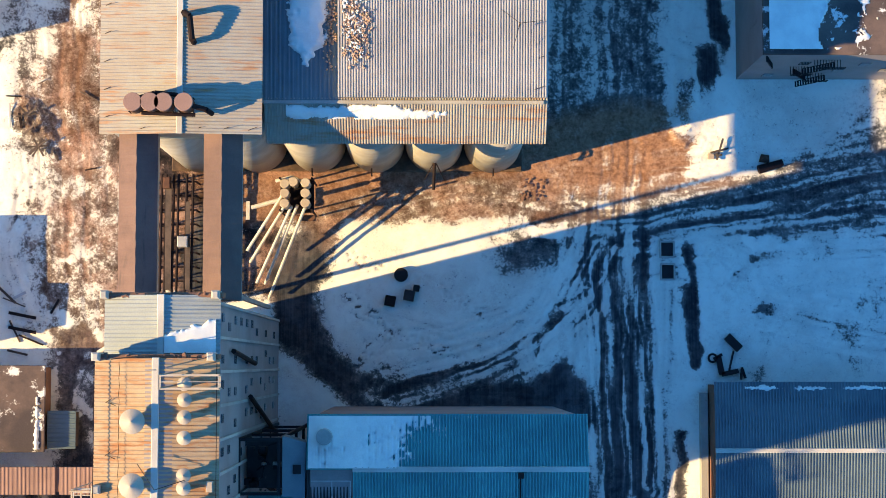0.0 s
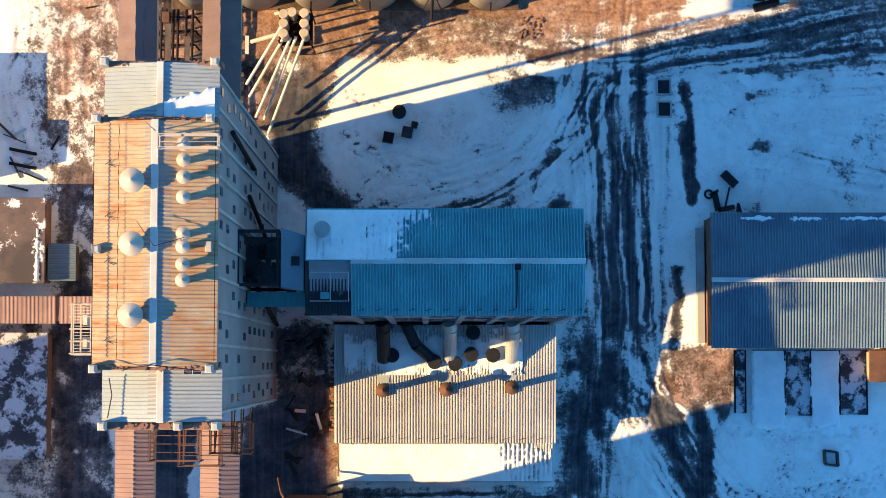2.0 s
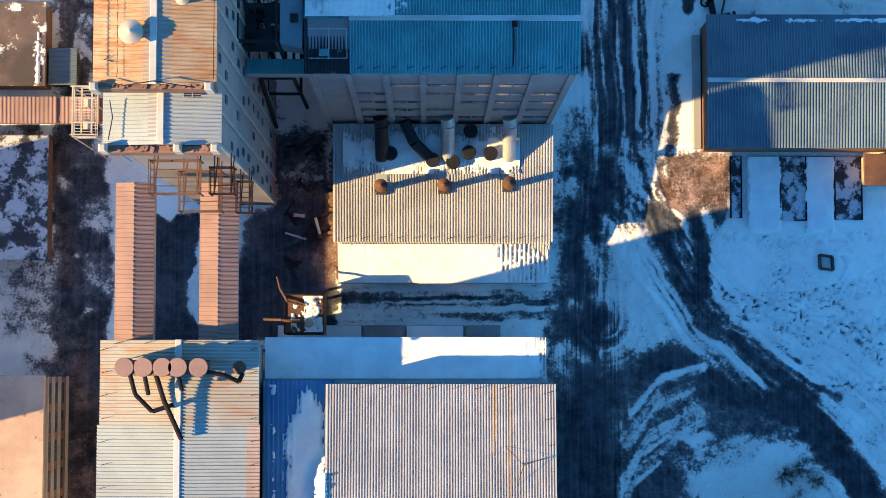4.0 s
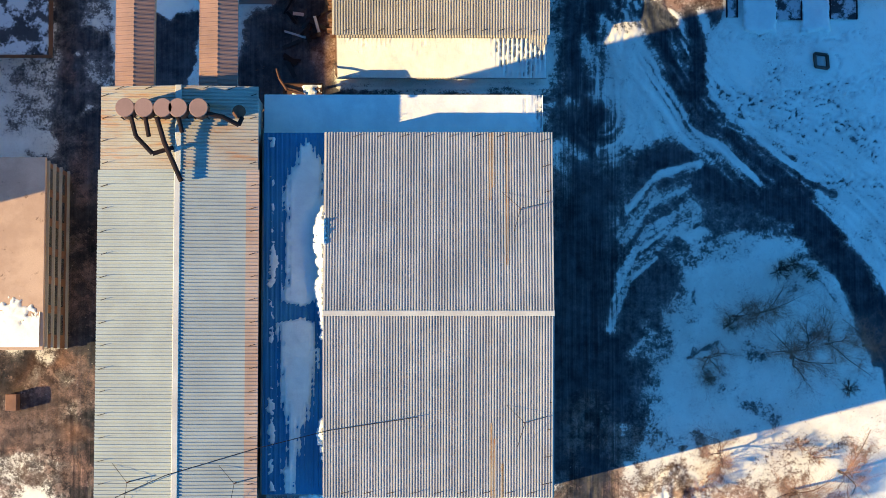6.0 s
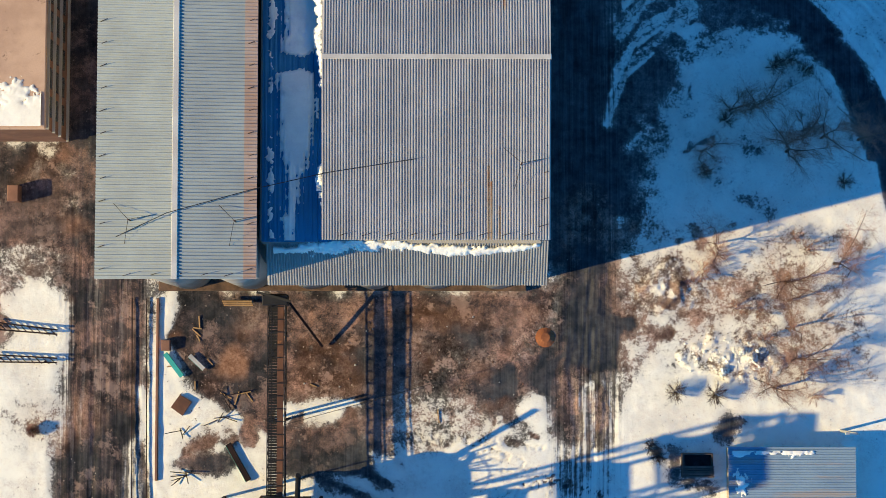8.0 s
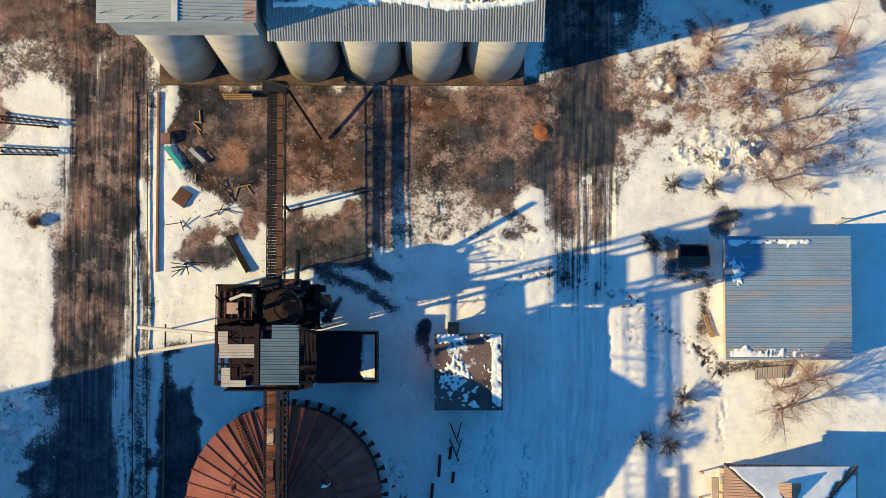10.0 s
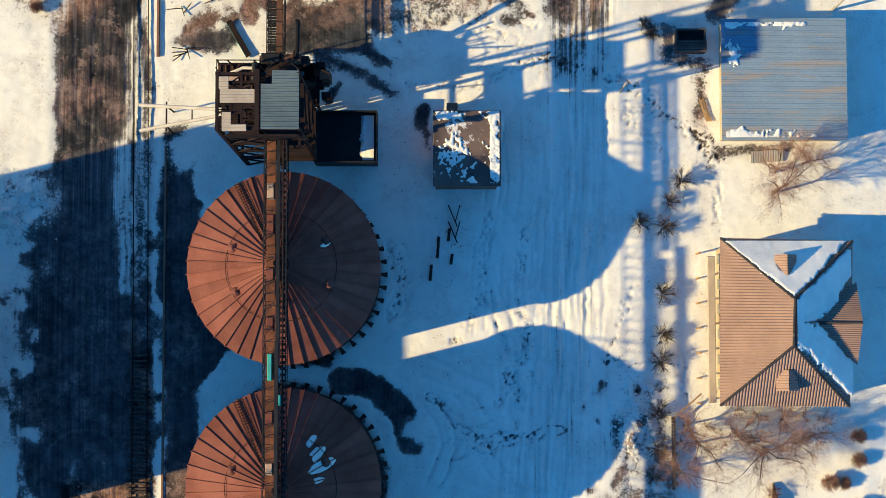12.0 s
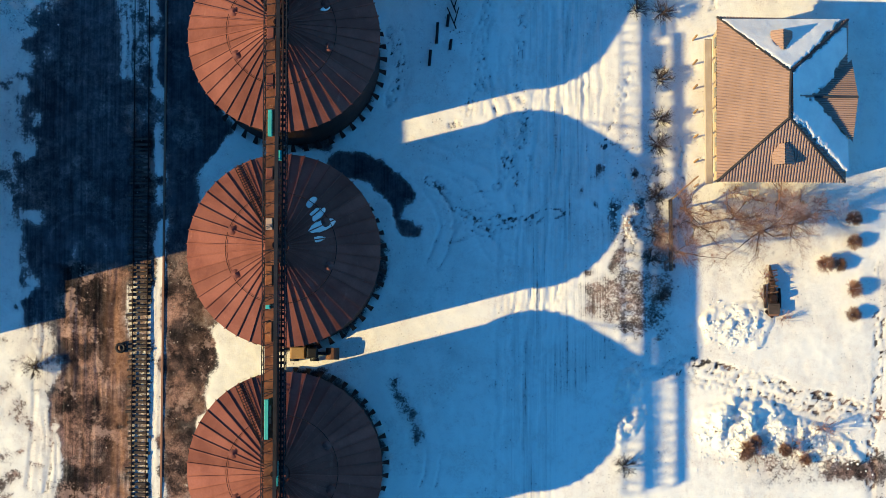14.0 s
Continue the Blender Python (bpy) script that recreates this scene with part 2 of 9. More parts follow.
YELLOW_PLASTER = surf("ochre_plaster", (0.5, 0.4, 0.28), (0.4, 0.31, 0.22), (0.3, 0.24, 0.18), 0.7, 0.9, stain_at=(0.58, 0.8))
BRICK = surf("old_red_brown_brickwork", (0.26, 0.14, 0.095), (0.19, 0.105, 0.075), (0.36, 0.3, 0.25), 1.0, 0.9, stain_at=(0.6, 0.75))
BLACK = surf("sooty_black_steel", (0.022, 0.022, 0.024), (0.014, 0.014, 0.016), (0.07, 0.045, 0.03), 1.5, 0.6, 0.3, stain_at=(0.62, 0.8))
BALLAST = surf("oily_brown_ballast", (0.16, 0.1, 0.065), (0.08, 0.055, 0.04), None, 2.5, 0.95, bump=0.6)
PANEL = surf("dark_blue_solar_cell", (0.016, 0.03, 0.07), (0.012, 0.022, 0.055), None, 2.0, 0.25, 0.0, bump=0.02)


def glass_material():
    m, n, l = nodes_of("dusty_window_glass")
    b = n["Principled BSDF"]
    pos = n.new("ShaderNodeNewGeometry").outputs["Position"]
    l.new(mixer(n, l, "MIX", (0.04, 0.05, 0.06), (0.13, 0.14, 0.15), noise_tex(n, l, pos, 0.8, 3.0)), b.inputs["Base Color"])
    b.inputs["Roughness"].default_value = 0.18
    return m


GLASS = glass_material()


# ---- shapes ----
class Shape:
    """Gathers faces of one mesh."""

    def __init__(self):
        self.v, self.f = [], []

    def add(self, verts, faces):
        k = len(self.v)
        self.v += [tuple(p) for p in verts]
        self.f += [tuple(i + k for i in f) for f in faces]
        return self

    def box(self, x0, x1, y0, y1, z0, z1):
        c = [(x, y, z) for z in (z0, z1) for y in (y0, y1) for x in (x0, x1)]
        return self.add(c, [(0, 2, 3, 1), (4, 5, 7, 6), (0, 1, 5, 4), (2, 6, 7, 3), (0, 4, 6, 2), (1, 3, 7, 5)])

    def bevel_box(self, x0, x1, y0, y1, z0, z1, b=0.06):
        """A box whose upper edges are chamfered."""
        c = [(x0, y0, z0), (x1, y0, z0), (x1, y1, z0), (x0, y1, z0), (x0, y0, z1 - b), (x1, y0, z1 - b), (x1, y1, z1 - b), (x0, y1, z1 - b),
             (x0 + b, y0 + b, z1), (x1 - b, y0 + b, z1), (x1 - b, y1 - b, z1), (x0 + b, y1 - b, z1)]
        f = [(3, 2, 1, 0), (8, 9, 10, 11)]
        for i in range(4):
            j = (i + 1) % 4
            f += [(i, j, j + 4, i + 4), (i + 4, j + 4, j + 8, i + 8)]
        return self.add(c, f)

    def tube(self, p, q, r, r2=None, seg=8, cap=True):
        p, q = Vector(p), Vector(q)
        r2 = r if r2 is None else r2
        turn = (q - p).to_track_quat("Z", "Y")
        ring = [turn @ Vector((math.cos(2 * math.pi * i / seg), math.sin(2 * math.pi * i / seg), 0)) for i in range(seg)]
        verts = [p + r * v for v in ring] + [q + r2 * v for v in ring]
        faces = [(i, (i + 1) % seg, (i + 1) % seg + seg, i + seg) for i in range(seg)]
        if cap:
            faces += [tuple(range(seg - 1, -1, -1)), tuple(range(seg, 2 * seg))]
        return self.add(verts, faces)

    def pipe(self, pts, r, seg=8):
        for a, b in zip(pts, pts[1:]):
            self.tube(a, b, r, seg=seg)
        return self

    def beam(self, p, q, w, h=None):
        """A square bar from p to q."""
        p, q = Vector(p), Vector(q)
        h = w if h is None else h
        d = (q - p).normalized()
        side = d.cross(Vector((0, 0, 1)))
        side = side.normalized() if side.length > 1e-4 else Vector((1, 0, 0))
        up = side.cross(d)
        c = [e + sx * side * w / 2 + sz * up * h / 2 for e in (p, q) for sz in (-1, 1) for sx in (-1, 1)]
        return self.add(c, [(0, 2, 3, 1), (4, 5, 7, 6), (0, 1, 5, 4), (2, 6, 7, 3), (0, 4, 6, 2), (1, 3, 7, 5)])

    def cone(self, x, y, z, r, h, seg=20, r2=0.0):
        return self.tube((x, y, z), (x, y, z + h), r, max(r2, 0.01), seg)

    def sheet(self, o, u, v, pitch, amp, thick=0.1):
        """A corrugated sheet from corner o along u; its waves run along v. It has an underside and edges."""
        o, u, v = Vector(o), Vector(u), Vector(v)
        up = u.cross(v).normalized()
        up = up if up.z > 0 else -up
        n = max(2, int(round(u.length / pitch)))
        top, k = [], []
        for i in range(n):
            for a, hgt in ((0.0, 0.0), (0.4, 0.0), (0.52, 1.0), (0.86, 1.0)):
                k.append(((i + a) / n, hgt * amp))
        k.append((1.0, 0.0))
        for s, hgt in k:
            top.append((o + u * s + up * hgt, o + u * s + v + up * hgt))
        flat = [p for pair in top for p in pair]
        m = len(k)
        faces = [(2 * i, 2 * i + 2, 2 * i + 3, 2 * i + 1) for i in range(m - 1)]
        flat += [o - up * thick, o + v - up * thick, o + u - up * thick, o + u + v - up * thick]
        e = 2 * m
        faces += [(e, e + 1, e + 3, e + 2), (0, 1, e + 1, e), (2 * m - 2, e + 2, e + 3, 2 * m - 1)]
        faces += [tuple(list(range(0, 2 * m, 2)) + [e + 2, e]), tuple(list(range(1, 2 * m, 2)) + [e + 3, e + 1])]
        return self.add(flat, faces)

    def mesh(self, name, material, smooth=False):
        d = bpy.data.meshes.new(name)
        d.from_pydata(self.v, [], self.f)
        d.materials.append(material)
        if smooth:
            d.shade_smooth()
        d.update()
        return d


def thing(name, label, category, group="", kind="", at=(0, 0, 0)):
    ob = new(name)
    ob.empty_display_size = 0.5
    ob.location = at
    return tagged(ob, label, category, group, kind)


def part(name, shape, material, parent, label="", smooth=False):
    ob = new(name, shape.mesh(name, material, smooth))
    ob.parent = parent
    return tagged(ob, label) if label else ob


def again(name, data, parent, at, turn=(0, 0, 0), size=(1, 1, 1)):
    """One more piece on the same mesh."""
    ob = new(name, data)
    ob.parent = parent
    ob.location, ob.rotation_euler, ob.scale = at, turn, size
    return ob


def solo(name, shape, material, label, category, group="", kind="", smooth=False):
    return tagged(new(name, shape.mesh(name, material, smooth)), label, category, group, kind)


def dice(seed):
    return random.Random(seed)


# ---- ground ----
TABLE = np.random.RandomState(7).rand(256, 256)


def vnoise(x, y, seed=0):
    xi, yi = np.floor(x).astype(int), np.floor(y).astype(int)
    fx, fy = x - xi, y - yi
    fx, fy = fx * fx * (3 - 2 * fx), fy * fy * (3 - 2 * fy)
    k = seed * 37
    a, b = TABLE[(xi + k) & 255, (yi + k) & 255], TABLE[(xi + 1 + k) & 255, (yi + k) & 255]
    c, d = TABLE[(xi + k) & 255, (yi + 1 + k) & 255], TABLE[(xi + 1 + k) & 255, (yi + 1 + k) & 255]
    return (a * (1 - fx) + b * fx) * (1 - fy) + (c * (1 - fx) + d * fx) * fy


def fbm(x, y, scale, seed=0, octaves=4):
    total, amp, out = 0.0, 1.0, 0.0
    for i in range(octaves):
        out = out + amp * vnoise(x / scale * 2 ** i, y / scale * 2 ** i, seed + i)
        total, amp = total + amp, amp * 0.55
    return out / total


STEP = 0.2
far = np.array([3, 8, 20, 50, 120, 300, 700, 1600])
GX = np.concatenate([-60 - far[::-1], np.arange(-60, 66, STEP), 66 + far])
GY = np.concatenate([-206 - far[::-1], np.arange(-206, 50, STEP), 50 + far])
X, Y = np.meshgrid(GX, GY)
near = np.clip(1 - np.maximum(np.abs(X - 3) - 66, np.abs(Y + 78) - 130) / 20, 0, 1)
WX = X + (fbm(X, Y, 7, 3) - 0.5) * 4.5 + (fbm(X, Y, 1.4, 5) - 0.5) * 1.2
WY = Y + (fbm(X, Y, 7, 11) - 0.5) * 4.5 + (fbm(X, Y, 1.4, 13) - 0.5) * 1.2
LAYER = {"lane": 0 * X, "snow": 0.93 - 0.3 * np.clip(fbm(X, Y, 11, 91) * 6 - 3.2, 0, 1) * fbm(X, Y, 2, 93), "soil": 0.5 + 0 * X, "rust": 0 * X, "rise": 0 * X}


LAYER["snow"] = LAYER["snow"] * near + 0.36 * (1 - near)


def window(pts, pad):
    xs, ys = [q[0] for q in pts], [q[1] for q in pts]
    j0, j1 = np.searchsorted(GX, (min(xs) - pad, max(xs) + pad))
    i0, i1 = np.searchsorted(GY, (min(ys) - pad, max(ys) + pad))
    return slice(i0, i1), slice(j0, j1)


def lay(w, mask, values):
    for key, v in values.items():
        a = LAYER[key][w]
        LAYER[key][w] = a * (1 - mask) + v * mask


def along(pts, x, y):
    """Distance to the side of a line of points (signed), and the way along it."""
    best, side, run, base = None, None, None, 0.0
    for (x0, y0), (x1, y1) in zip(pts, pts[1:]):
        dx, dy = x1 - x0, y1 - y0
        n = math.hypot(dx, dy)
        s = np.clip(((x - x0) * dx + (y - y0) * dy) / n ** 2, 0, 1)
        d = np.hypot(x - x0 - s * dx, y - y0 - s * dy)
        sg = np.sign((x - x0) * dy - (y - y0) * dx) * d
        if best is None:
            best, side, run = d, sg, base + s * n
        else:
            hit = d < best
            best, side, run = np.where(hit, d, best), np.where(hit, sg, side), np.where(hit, base + s * n, run)
        base += n
    return best, side, run


def strip(pts, half, soft=1.0, ruts=0.0, straight=False, **values):
    """A band along a line: its layers, and ruts that run with it."""
    w = window(pts, half + soft + 5)
    k = 0.0 if straight else 0.5
    d, side, run = along(pts, X[w] + k * (WX[w] - X[w]), Y[w] + k * (WY[w] - Y[w]))
    mask = np.clip((half + soft - d) / (2 * soft), 0, 1)
    lay(w, mask, values)
    if ruts:
        _, side, run = along(pts, X[w] + (WX[w] - X[w]) * 0.25, Y[w] + (WY[w] - Y[w]) * 0.25)
        g = 0.5 * vnoise(side / 0.34, run / 11, 31) + 0.3 * vnoise(side / 0.9, run / 17, 41) + 0.2 * vnoise(side / 0.21, run / 4, 43)
        g = 0.5 + 1.1 * (g - 0.5)
        LAYER["snow"][w] += ruts * (g - 0.5) * mask
        LAYER["rise"][w] -= 0.06 * mask * (g > 0.55)


def blob(at, rx, ry, soft=0.5, turn=0.0, **values):
    r = max(rx, ry) * (1 + soft)
    w = window([at], r + 4)
    c, s = math.cos(radians(turn)), math.sin(radians(turn))
    dx, dy = WX[w] - at[0], WY[w] - at[1]
    q = np.hypot((dx * c + dy * s) / rx, (dy * c - dx * s) / ry)
    lay(w, np.clip((1 + soft - q) / (2 * soft), 0, 1), values)


def field(pts, soft=1.0, **values):
    """A closed patch with these corners."""
    w = window(pts, soft + 5)
    x, y = WX[w], WY[w]
    d, _, _ = along(pts + pts[:1], x, y)
    inside = np.zeros(x.shape, bool)
    for (x0, y0), (x1, y1) in zip(pts, pts[1:] + pts[:1]):
        if y0 != y1:
            inside ^= ((y0 > y) != (y1 > y)) & (x < (x1 - x0) * (y - y0) / (y1 - y0) + x0)
    lay(w, np.clip((np.where(inside, d, -d) + soft) / (2 * soft), 0, 1), values)


def heap(at, rx, ry, high, seed, lump=1.6, turn=0.0):
    w = window([at], max(rx, ry) + 3)
    c, s = math.cos(radians(turn)), math.sin(radians(turn))
    dx, dy = WX[w] - at[0], WY[w] - at[1]
    q = np.clip(1 - np.hypot((dx * c + dy * s) / rx, (dy * c - dx * s) / ry), 0, 1)
    LAYER["rise"][w] += high * np.sqrt(q) * (0.15 + 2.4 * fbm(X[w], Y[w], lump, seed, 4) ** 3 + 0.9 * fbm(X[w], Y[w], 0.7, seed + 7, 2) ** 2)


def steps_in_snow(pts, seed):
    """A trodden trail of single footprints."""
    w = window(pts, 2)
    d, side, run = along(pts, X[w] + (WX[w] - X[w]) * 0.3, Y[w] + (WY[w] - Y[w]) * 0.3)
    dots = vnoise(side / 0.24, run / 0.36, seed) > 0.66
    hit = dots & (d < 0.6)
    LAYER["snow"][w] -= 0.3 * hit
    LAYER["rise"][w] -= 0.1 * hit


def tracks(pts, gauge=1.9, dark=0.4, width=0.3, seed=1):
    """A pair of wheel tracks pressed into the snow."""
    w = window(pts, 4)
    d, side, run = along(pts, X[w] + (WX[w] - X[w]) * 0.35, Y[w] + (WY[w] - Y[w]) * 0.35)
    off = np.abs(np.abs(side) - gauge / 2)
    k = np.clip(1.4 - off / width, 0, 1) * (1.1 * vnoise(run / 3, side * 0 + seed, seed)) * (d < gauge) * (run > 0.6) * (run < run.max() - 0.6)
    LAYER["snow"][w] -= dark * k
    LAYER["rise"][w] -= 0.07 * k


# northern yard and the western dirt yard
strip([(-39.3, 43.4), (-38.7, 24.2), (-37.7, -4.8)], 5.4, 1.8, 0.3, snow=0.45, soil=1.0, rust=0.2)
strip([(-46.0, 43.4), (-45.3, 24.2), (-43.5, 11.5)], 1.3, 0.8, 0.2, snow=0.45, soil=0.7)
blob((-43.6, 17.8), 2.6, 3.2, snow=0.3, soil=0.9, rust=0.3)
strip([(-43.5, 9.6), (-44.7, 4.0), (-42.7, -4.8)], 3.0, 1.5, 0.3, snow=0.66, soil=0.5)
field([(-33.9, 15.3), (-16.0, 15.3), (-15.9, -2.9), (-33.7, -2.9)], 1.0, snow=0.1, soil=0.85)
field([(-26.6, 5.2), (-21.6, 10.3), (-20.9, -2.3), (-26.5, -2.3)], 0.6, snow=0.05, soil=0.1)
strip([(-20.4, 10.3), (-3.4, 9.7), (12.3, 10.3), (29.9, 14.1)], 4.2, 1.2, 0.25, snow=0.12, soil=1.0, rust=0.8)
strip([(-10.3, 5.2), (4.7, 9.0), (18.5, 6.5)], 2.2, 1.0, 0.3, snow=0.35, soil=1.0, rust=0.3)
field([(-10.3, 4.6), (0.3, 5.2), (4.7, 2.7), (-2.2, 0.8), (-9.7, -0.4)], 0.6, snow=0.8, soil=0.9)
field([(-10.3, 0.2), (4.7, 2.1), (15.4, 2.1), (19.1, -4.8), (15.3, -11.0), (-6.5, -11.6), (-9.7, -4.8)], 1.3, snow=0.88, soil=0.2)
strip([(-12.2, 3.4), (-14.0, -2.3), (-12.1, -9.8), (-7.1, -12.9), (17.8, -14.7)], 2.2, 1.2, 0.2, snow=0.06, soil=0.1)
blob((-14.7, -2.9), 2.3, 6.5, 0.3, snow=0.04, soil=0.1)
blob((11.0, 1.5), 4.5, 2.6, 0.5, snow=0.3, soil=0.15)
strip([(-5.9, -12.9), (9.1, -10.4), (17.9, -4.8)], 1.6, 1.2, 0.5, snow=0.4, soil=0.1)
field([(13.7, 43.5), (27.7, 43.6), (27.4, 14.8), (13.5, 13.5)], 1.5, snow=0.5, soil=0.05)
strip([(15.6, 40.3), (15.5, 26.8), (15.4, 14.7)], 1.5, 1.0, 0.5, snow=0.42, soil=0.1)
strip([(25.1, 40.3), (23.7, 26.8), (23.7, 17.9)], 1.6, 1.2, 0.5, snow=0.34, soil=0.1)
strip([(21.0, 46.8), (20.8, 14.7), (19.1, 2.1), (20.6, -7.3), (21.8, -25.9)], 2.6, 1.6, 0.7, snow=0.46, soil=0.06)
strip([(14.8, 12.8), (21.7, 14.7), (31.8, 13.5)], 4.4, 1.0, 0.3, snow=0.12, soil=1.0, rust=0.9)
strip([(20.4, 4.6), (31.1, 7.2), (51.1, 7.2), (65.8, 6.6)], 4.2, 1.5, 0.7, snow=0.56, soil=0.08)
field([(36.7, 2.8), (59.4, 2.8), (59.1, -9.8), (36.6, -10.4)], 2.0, snow=0.74, soil=0.15)
strip([(36.6, -4.8), (44.2, -1.0), (59.3, -2.9)], 2.0, 1.5, 0.6, snow=0.6, soil=0.15)
field([(25.8, 4.3), (33.6, 5.3), (35.8, -1.0), (35.4, -7.3), (25.3, -13.5)], 0.6, snow=0.99, soil=0.2)
strip([(28.3, -1.3), (29.4, -5.4), (29.8, -9.8)], 0.7, 0.3, snow=0.0, soil=0.08)
strip([(29.9, 43.6), (29.1, 26.9), (29.6, 17.9)], 3.0, 1.4, 0.3, snow=0.8, soil=0.1)
blob((32.3, 28.1), 1.0, 4.5, 0.4, 12, snow=0.05, soil=0.1)
blob((31.0, 22.4), 1.6, 3.0, 0.4, 10, snow=0.02, soil=0.1)
blob((27.8, 18.9), 1.2, 2.2, 0.5, 0, snow=0.45, soil=0.2)
field([(30.6, 16.0), (35.0, 20.5), (45.8, 21.1), (40.6, 11.6), (34.3, 9.7), (28.9, 10.3)], 0.8, snow=0.99, soil=0.3)
strip([(40.0, 9.7), (45.1, 15.4), (51.4, 21.8), (59.9, 26.9)], 1.8, 1.2, 0.5, snow=0.5, soil=0.1)
field([(43.1, 11.6), (53.4, 19.9), (62.9, 19.9), (62.7, 9.1), (43.7, 9.1)], 1.5, snow=0.42, soil=0.1)
blob((37.8, -11.0), 2.6, 1.4, 0.5, snow=0.35, soil=0.2)
# the road past the mill, the snow field east of it
strip([(21.3, 4.5), (22.1, -10.8), (22.6, -23.5), (21.0, -36.0)], 3.0, 1.6, 0.7, snow=0.38, soil=0.05)
strip([(26.6, 4.5), (26.2, -14.0), (27.0, -27.9)], 1.7, 1.0, 0.4, snow=0.68, soil=0.1)
strip([(29.2, 3.2), (29.4, -5.7)], 0.5, 0.35, snow=0.05, soil=0.1)
strip([(28.7, -17.1), (28.0, -25.3)], 0.5, 0.4, snow=0.1, soil=0.2)
field([(27.6, -26.0), (34.6, -26.0), (34.5, -32.5), (29.1, -33.2), (27.0, -32.2)], 0.7, snow=0.25, soil=1.0, rust=0.25)
strip([(32.6, -33.5), (31.3, -37.2)], 1.0, 0.6, snow=0.04, soil=0.1)
field([(34.6, -26.0), (59.7, -25.9), (59.6, -33.5), (34.5, -33.5)], 0.6, snow=0.75, soil=0.2)
field([(31.9, -38.5), (35.1, -33.5), (51.3, -32.2), (60.8, -33.5), (60.3, -60.8), (43.6, -52.1)], 1.0, snow=1.0, soil=0.3)
strip([(21.7, -29.7), (23.8, -38.5), (30.0, -46.0), (34.2, -54.6)], 4.2, 1.6, 0.7, snow=0.66, soil=0.1)
strip([(26.6, -33.5), (31.3, -41.0), (36.8, -47.2), (42.4, -53.4)], 1.0, 0.6, 0.4, snow=0.2, soil=0.08)

strip([(25.7, -38.3), (30.7, -46.6), (36.3, -53.0), (41.3, -56.8)], 2.4, 1.0, 0.9, snow=0.62, soil=0.08)
strip([(34.5, -46.6), (42.7, -48.5), (52.0, -55.5)], 1.6, 1.4, 0.6, snow=0.72, soil=0.1)
field([(-16.9, -23.5), (-9.3, -23.5), (-9.3, -45.9), (-16.7, -45.9)], 1.0, snow=0.24, soil=0.15)
field([(-11.8, -41.6), (14.4, -41.6), (14.4, -45.3), (-11.8, -45.3)], 0.8, snow=0.5, soil=0.05)
strip([(-9.3, -43.5), (14.4, -43.1)], 2.4, 0.8, 1.2)
strip([(16.4, -22.2), (16.9, -33.5), (15.6, -45.9)], 1.6, 1.0, 0.5, snow=0.5, soil=0.1)
strip([(18.8, -29.4), (18.7, -49.8), (18.3, -65.6), (17.9, -82.5)], 3.4, 1.2, 0.25, snow=0.06, soil=0.04)
blob((25.7, -44.1), 5.0, 6.5, 0.5, 30, snow=0.78, soil=0.1)
blob((27.1, -58.1), 6.2, 6.0, 0.5, 20, snow=0.72, soil=0.1)
strip([(16.2, -46.0), (16.5, -49.8)], 1.2, 0.6, 0.3, snow=0.45, soil=0.1)
blob((23.6, -66.9), 2.6, 7.0, 0.5, 0, snow=0.25, soil=0.06)
field([(31.2, -58.0), (42.6, -58.0), (50.0, -66.9), (51.1, -74.4), (34.8, -80.6), (26.6, -80.6), (29.9, -70.0)], 1.5, snow=0.8, soil=0.3)
blob((41.1, -71.3), 6.0, 4.5, 0.6, 0, snow=0.5, soil=0.4)
blob((34.3, -68.8), 4.0, 3.0, 0.6, 0, snow=0.55, soil=0.4)
strip([(26.7, -76.3), (26.0, -80.6), (27.9, -82.5)], 1.0, 0.7, snow=0.3, soil=0.2)
strip([(28.2, -40.9), (31.4, -46.6), (35.1, -50.8), (41.4, -54.6), (46.3, -59.3), (50.0, -65.0), (52.4, -71.2), (53.6, -77.5)], 1.5, 0.4, 0.3, straight=True, snow=0.02, soil=0.05)
# west side
field([(-46.8, -30.7), (-36.1, -30.7), (-35.9, -48.1), (-46.5, -48.1)], 1.5, snow=0.48, soil=0.12)
strip([(-37.7, -6.8), (-38.1, -27.0), (-37.1, -49.4)], 2.6, 1.2, 0.3, snow=0.12, soil=0.2)
strip([(-46.8, -28.2), (-43.1, -27.0), (-38.7, -27.6)], 1.3, 0.8, snow=0.6, soil=0.3)
field([(-50.1, -70.7), (-37.6, -70.7), (-35.9, -81.2), (-36.7, -93.6), (-49.6, -93.6)], 1.5, snow=0.22, soil=0.85)
blob((-42.6, -73.8), 4.0, 2.6, 0.3, snow=0.0, soil=0.45)
strip([(-37.9, -27.6), (-37.2, -56.2), (-37.2, -75.0), (-36.7, -93.6)], 2.4, 0.9, 0.25, snow=0.06, soil=0.4)
blob((-43.6, -86.8), 3.5, 3.0, 0.5, snow=0.6, soil=0.8)
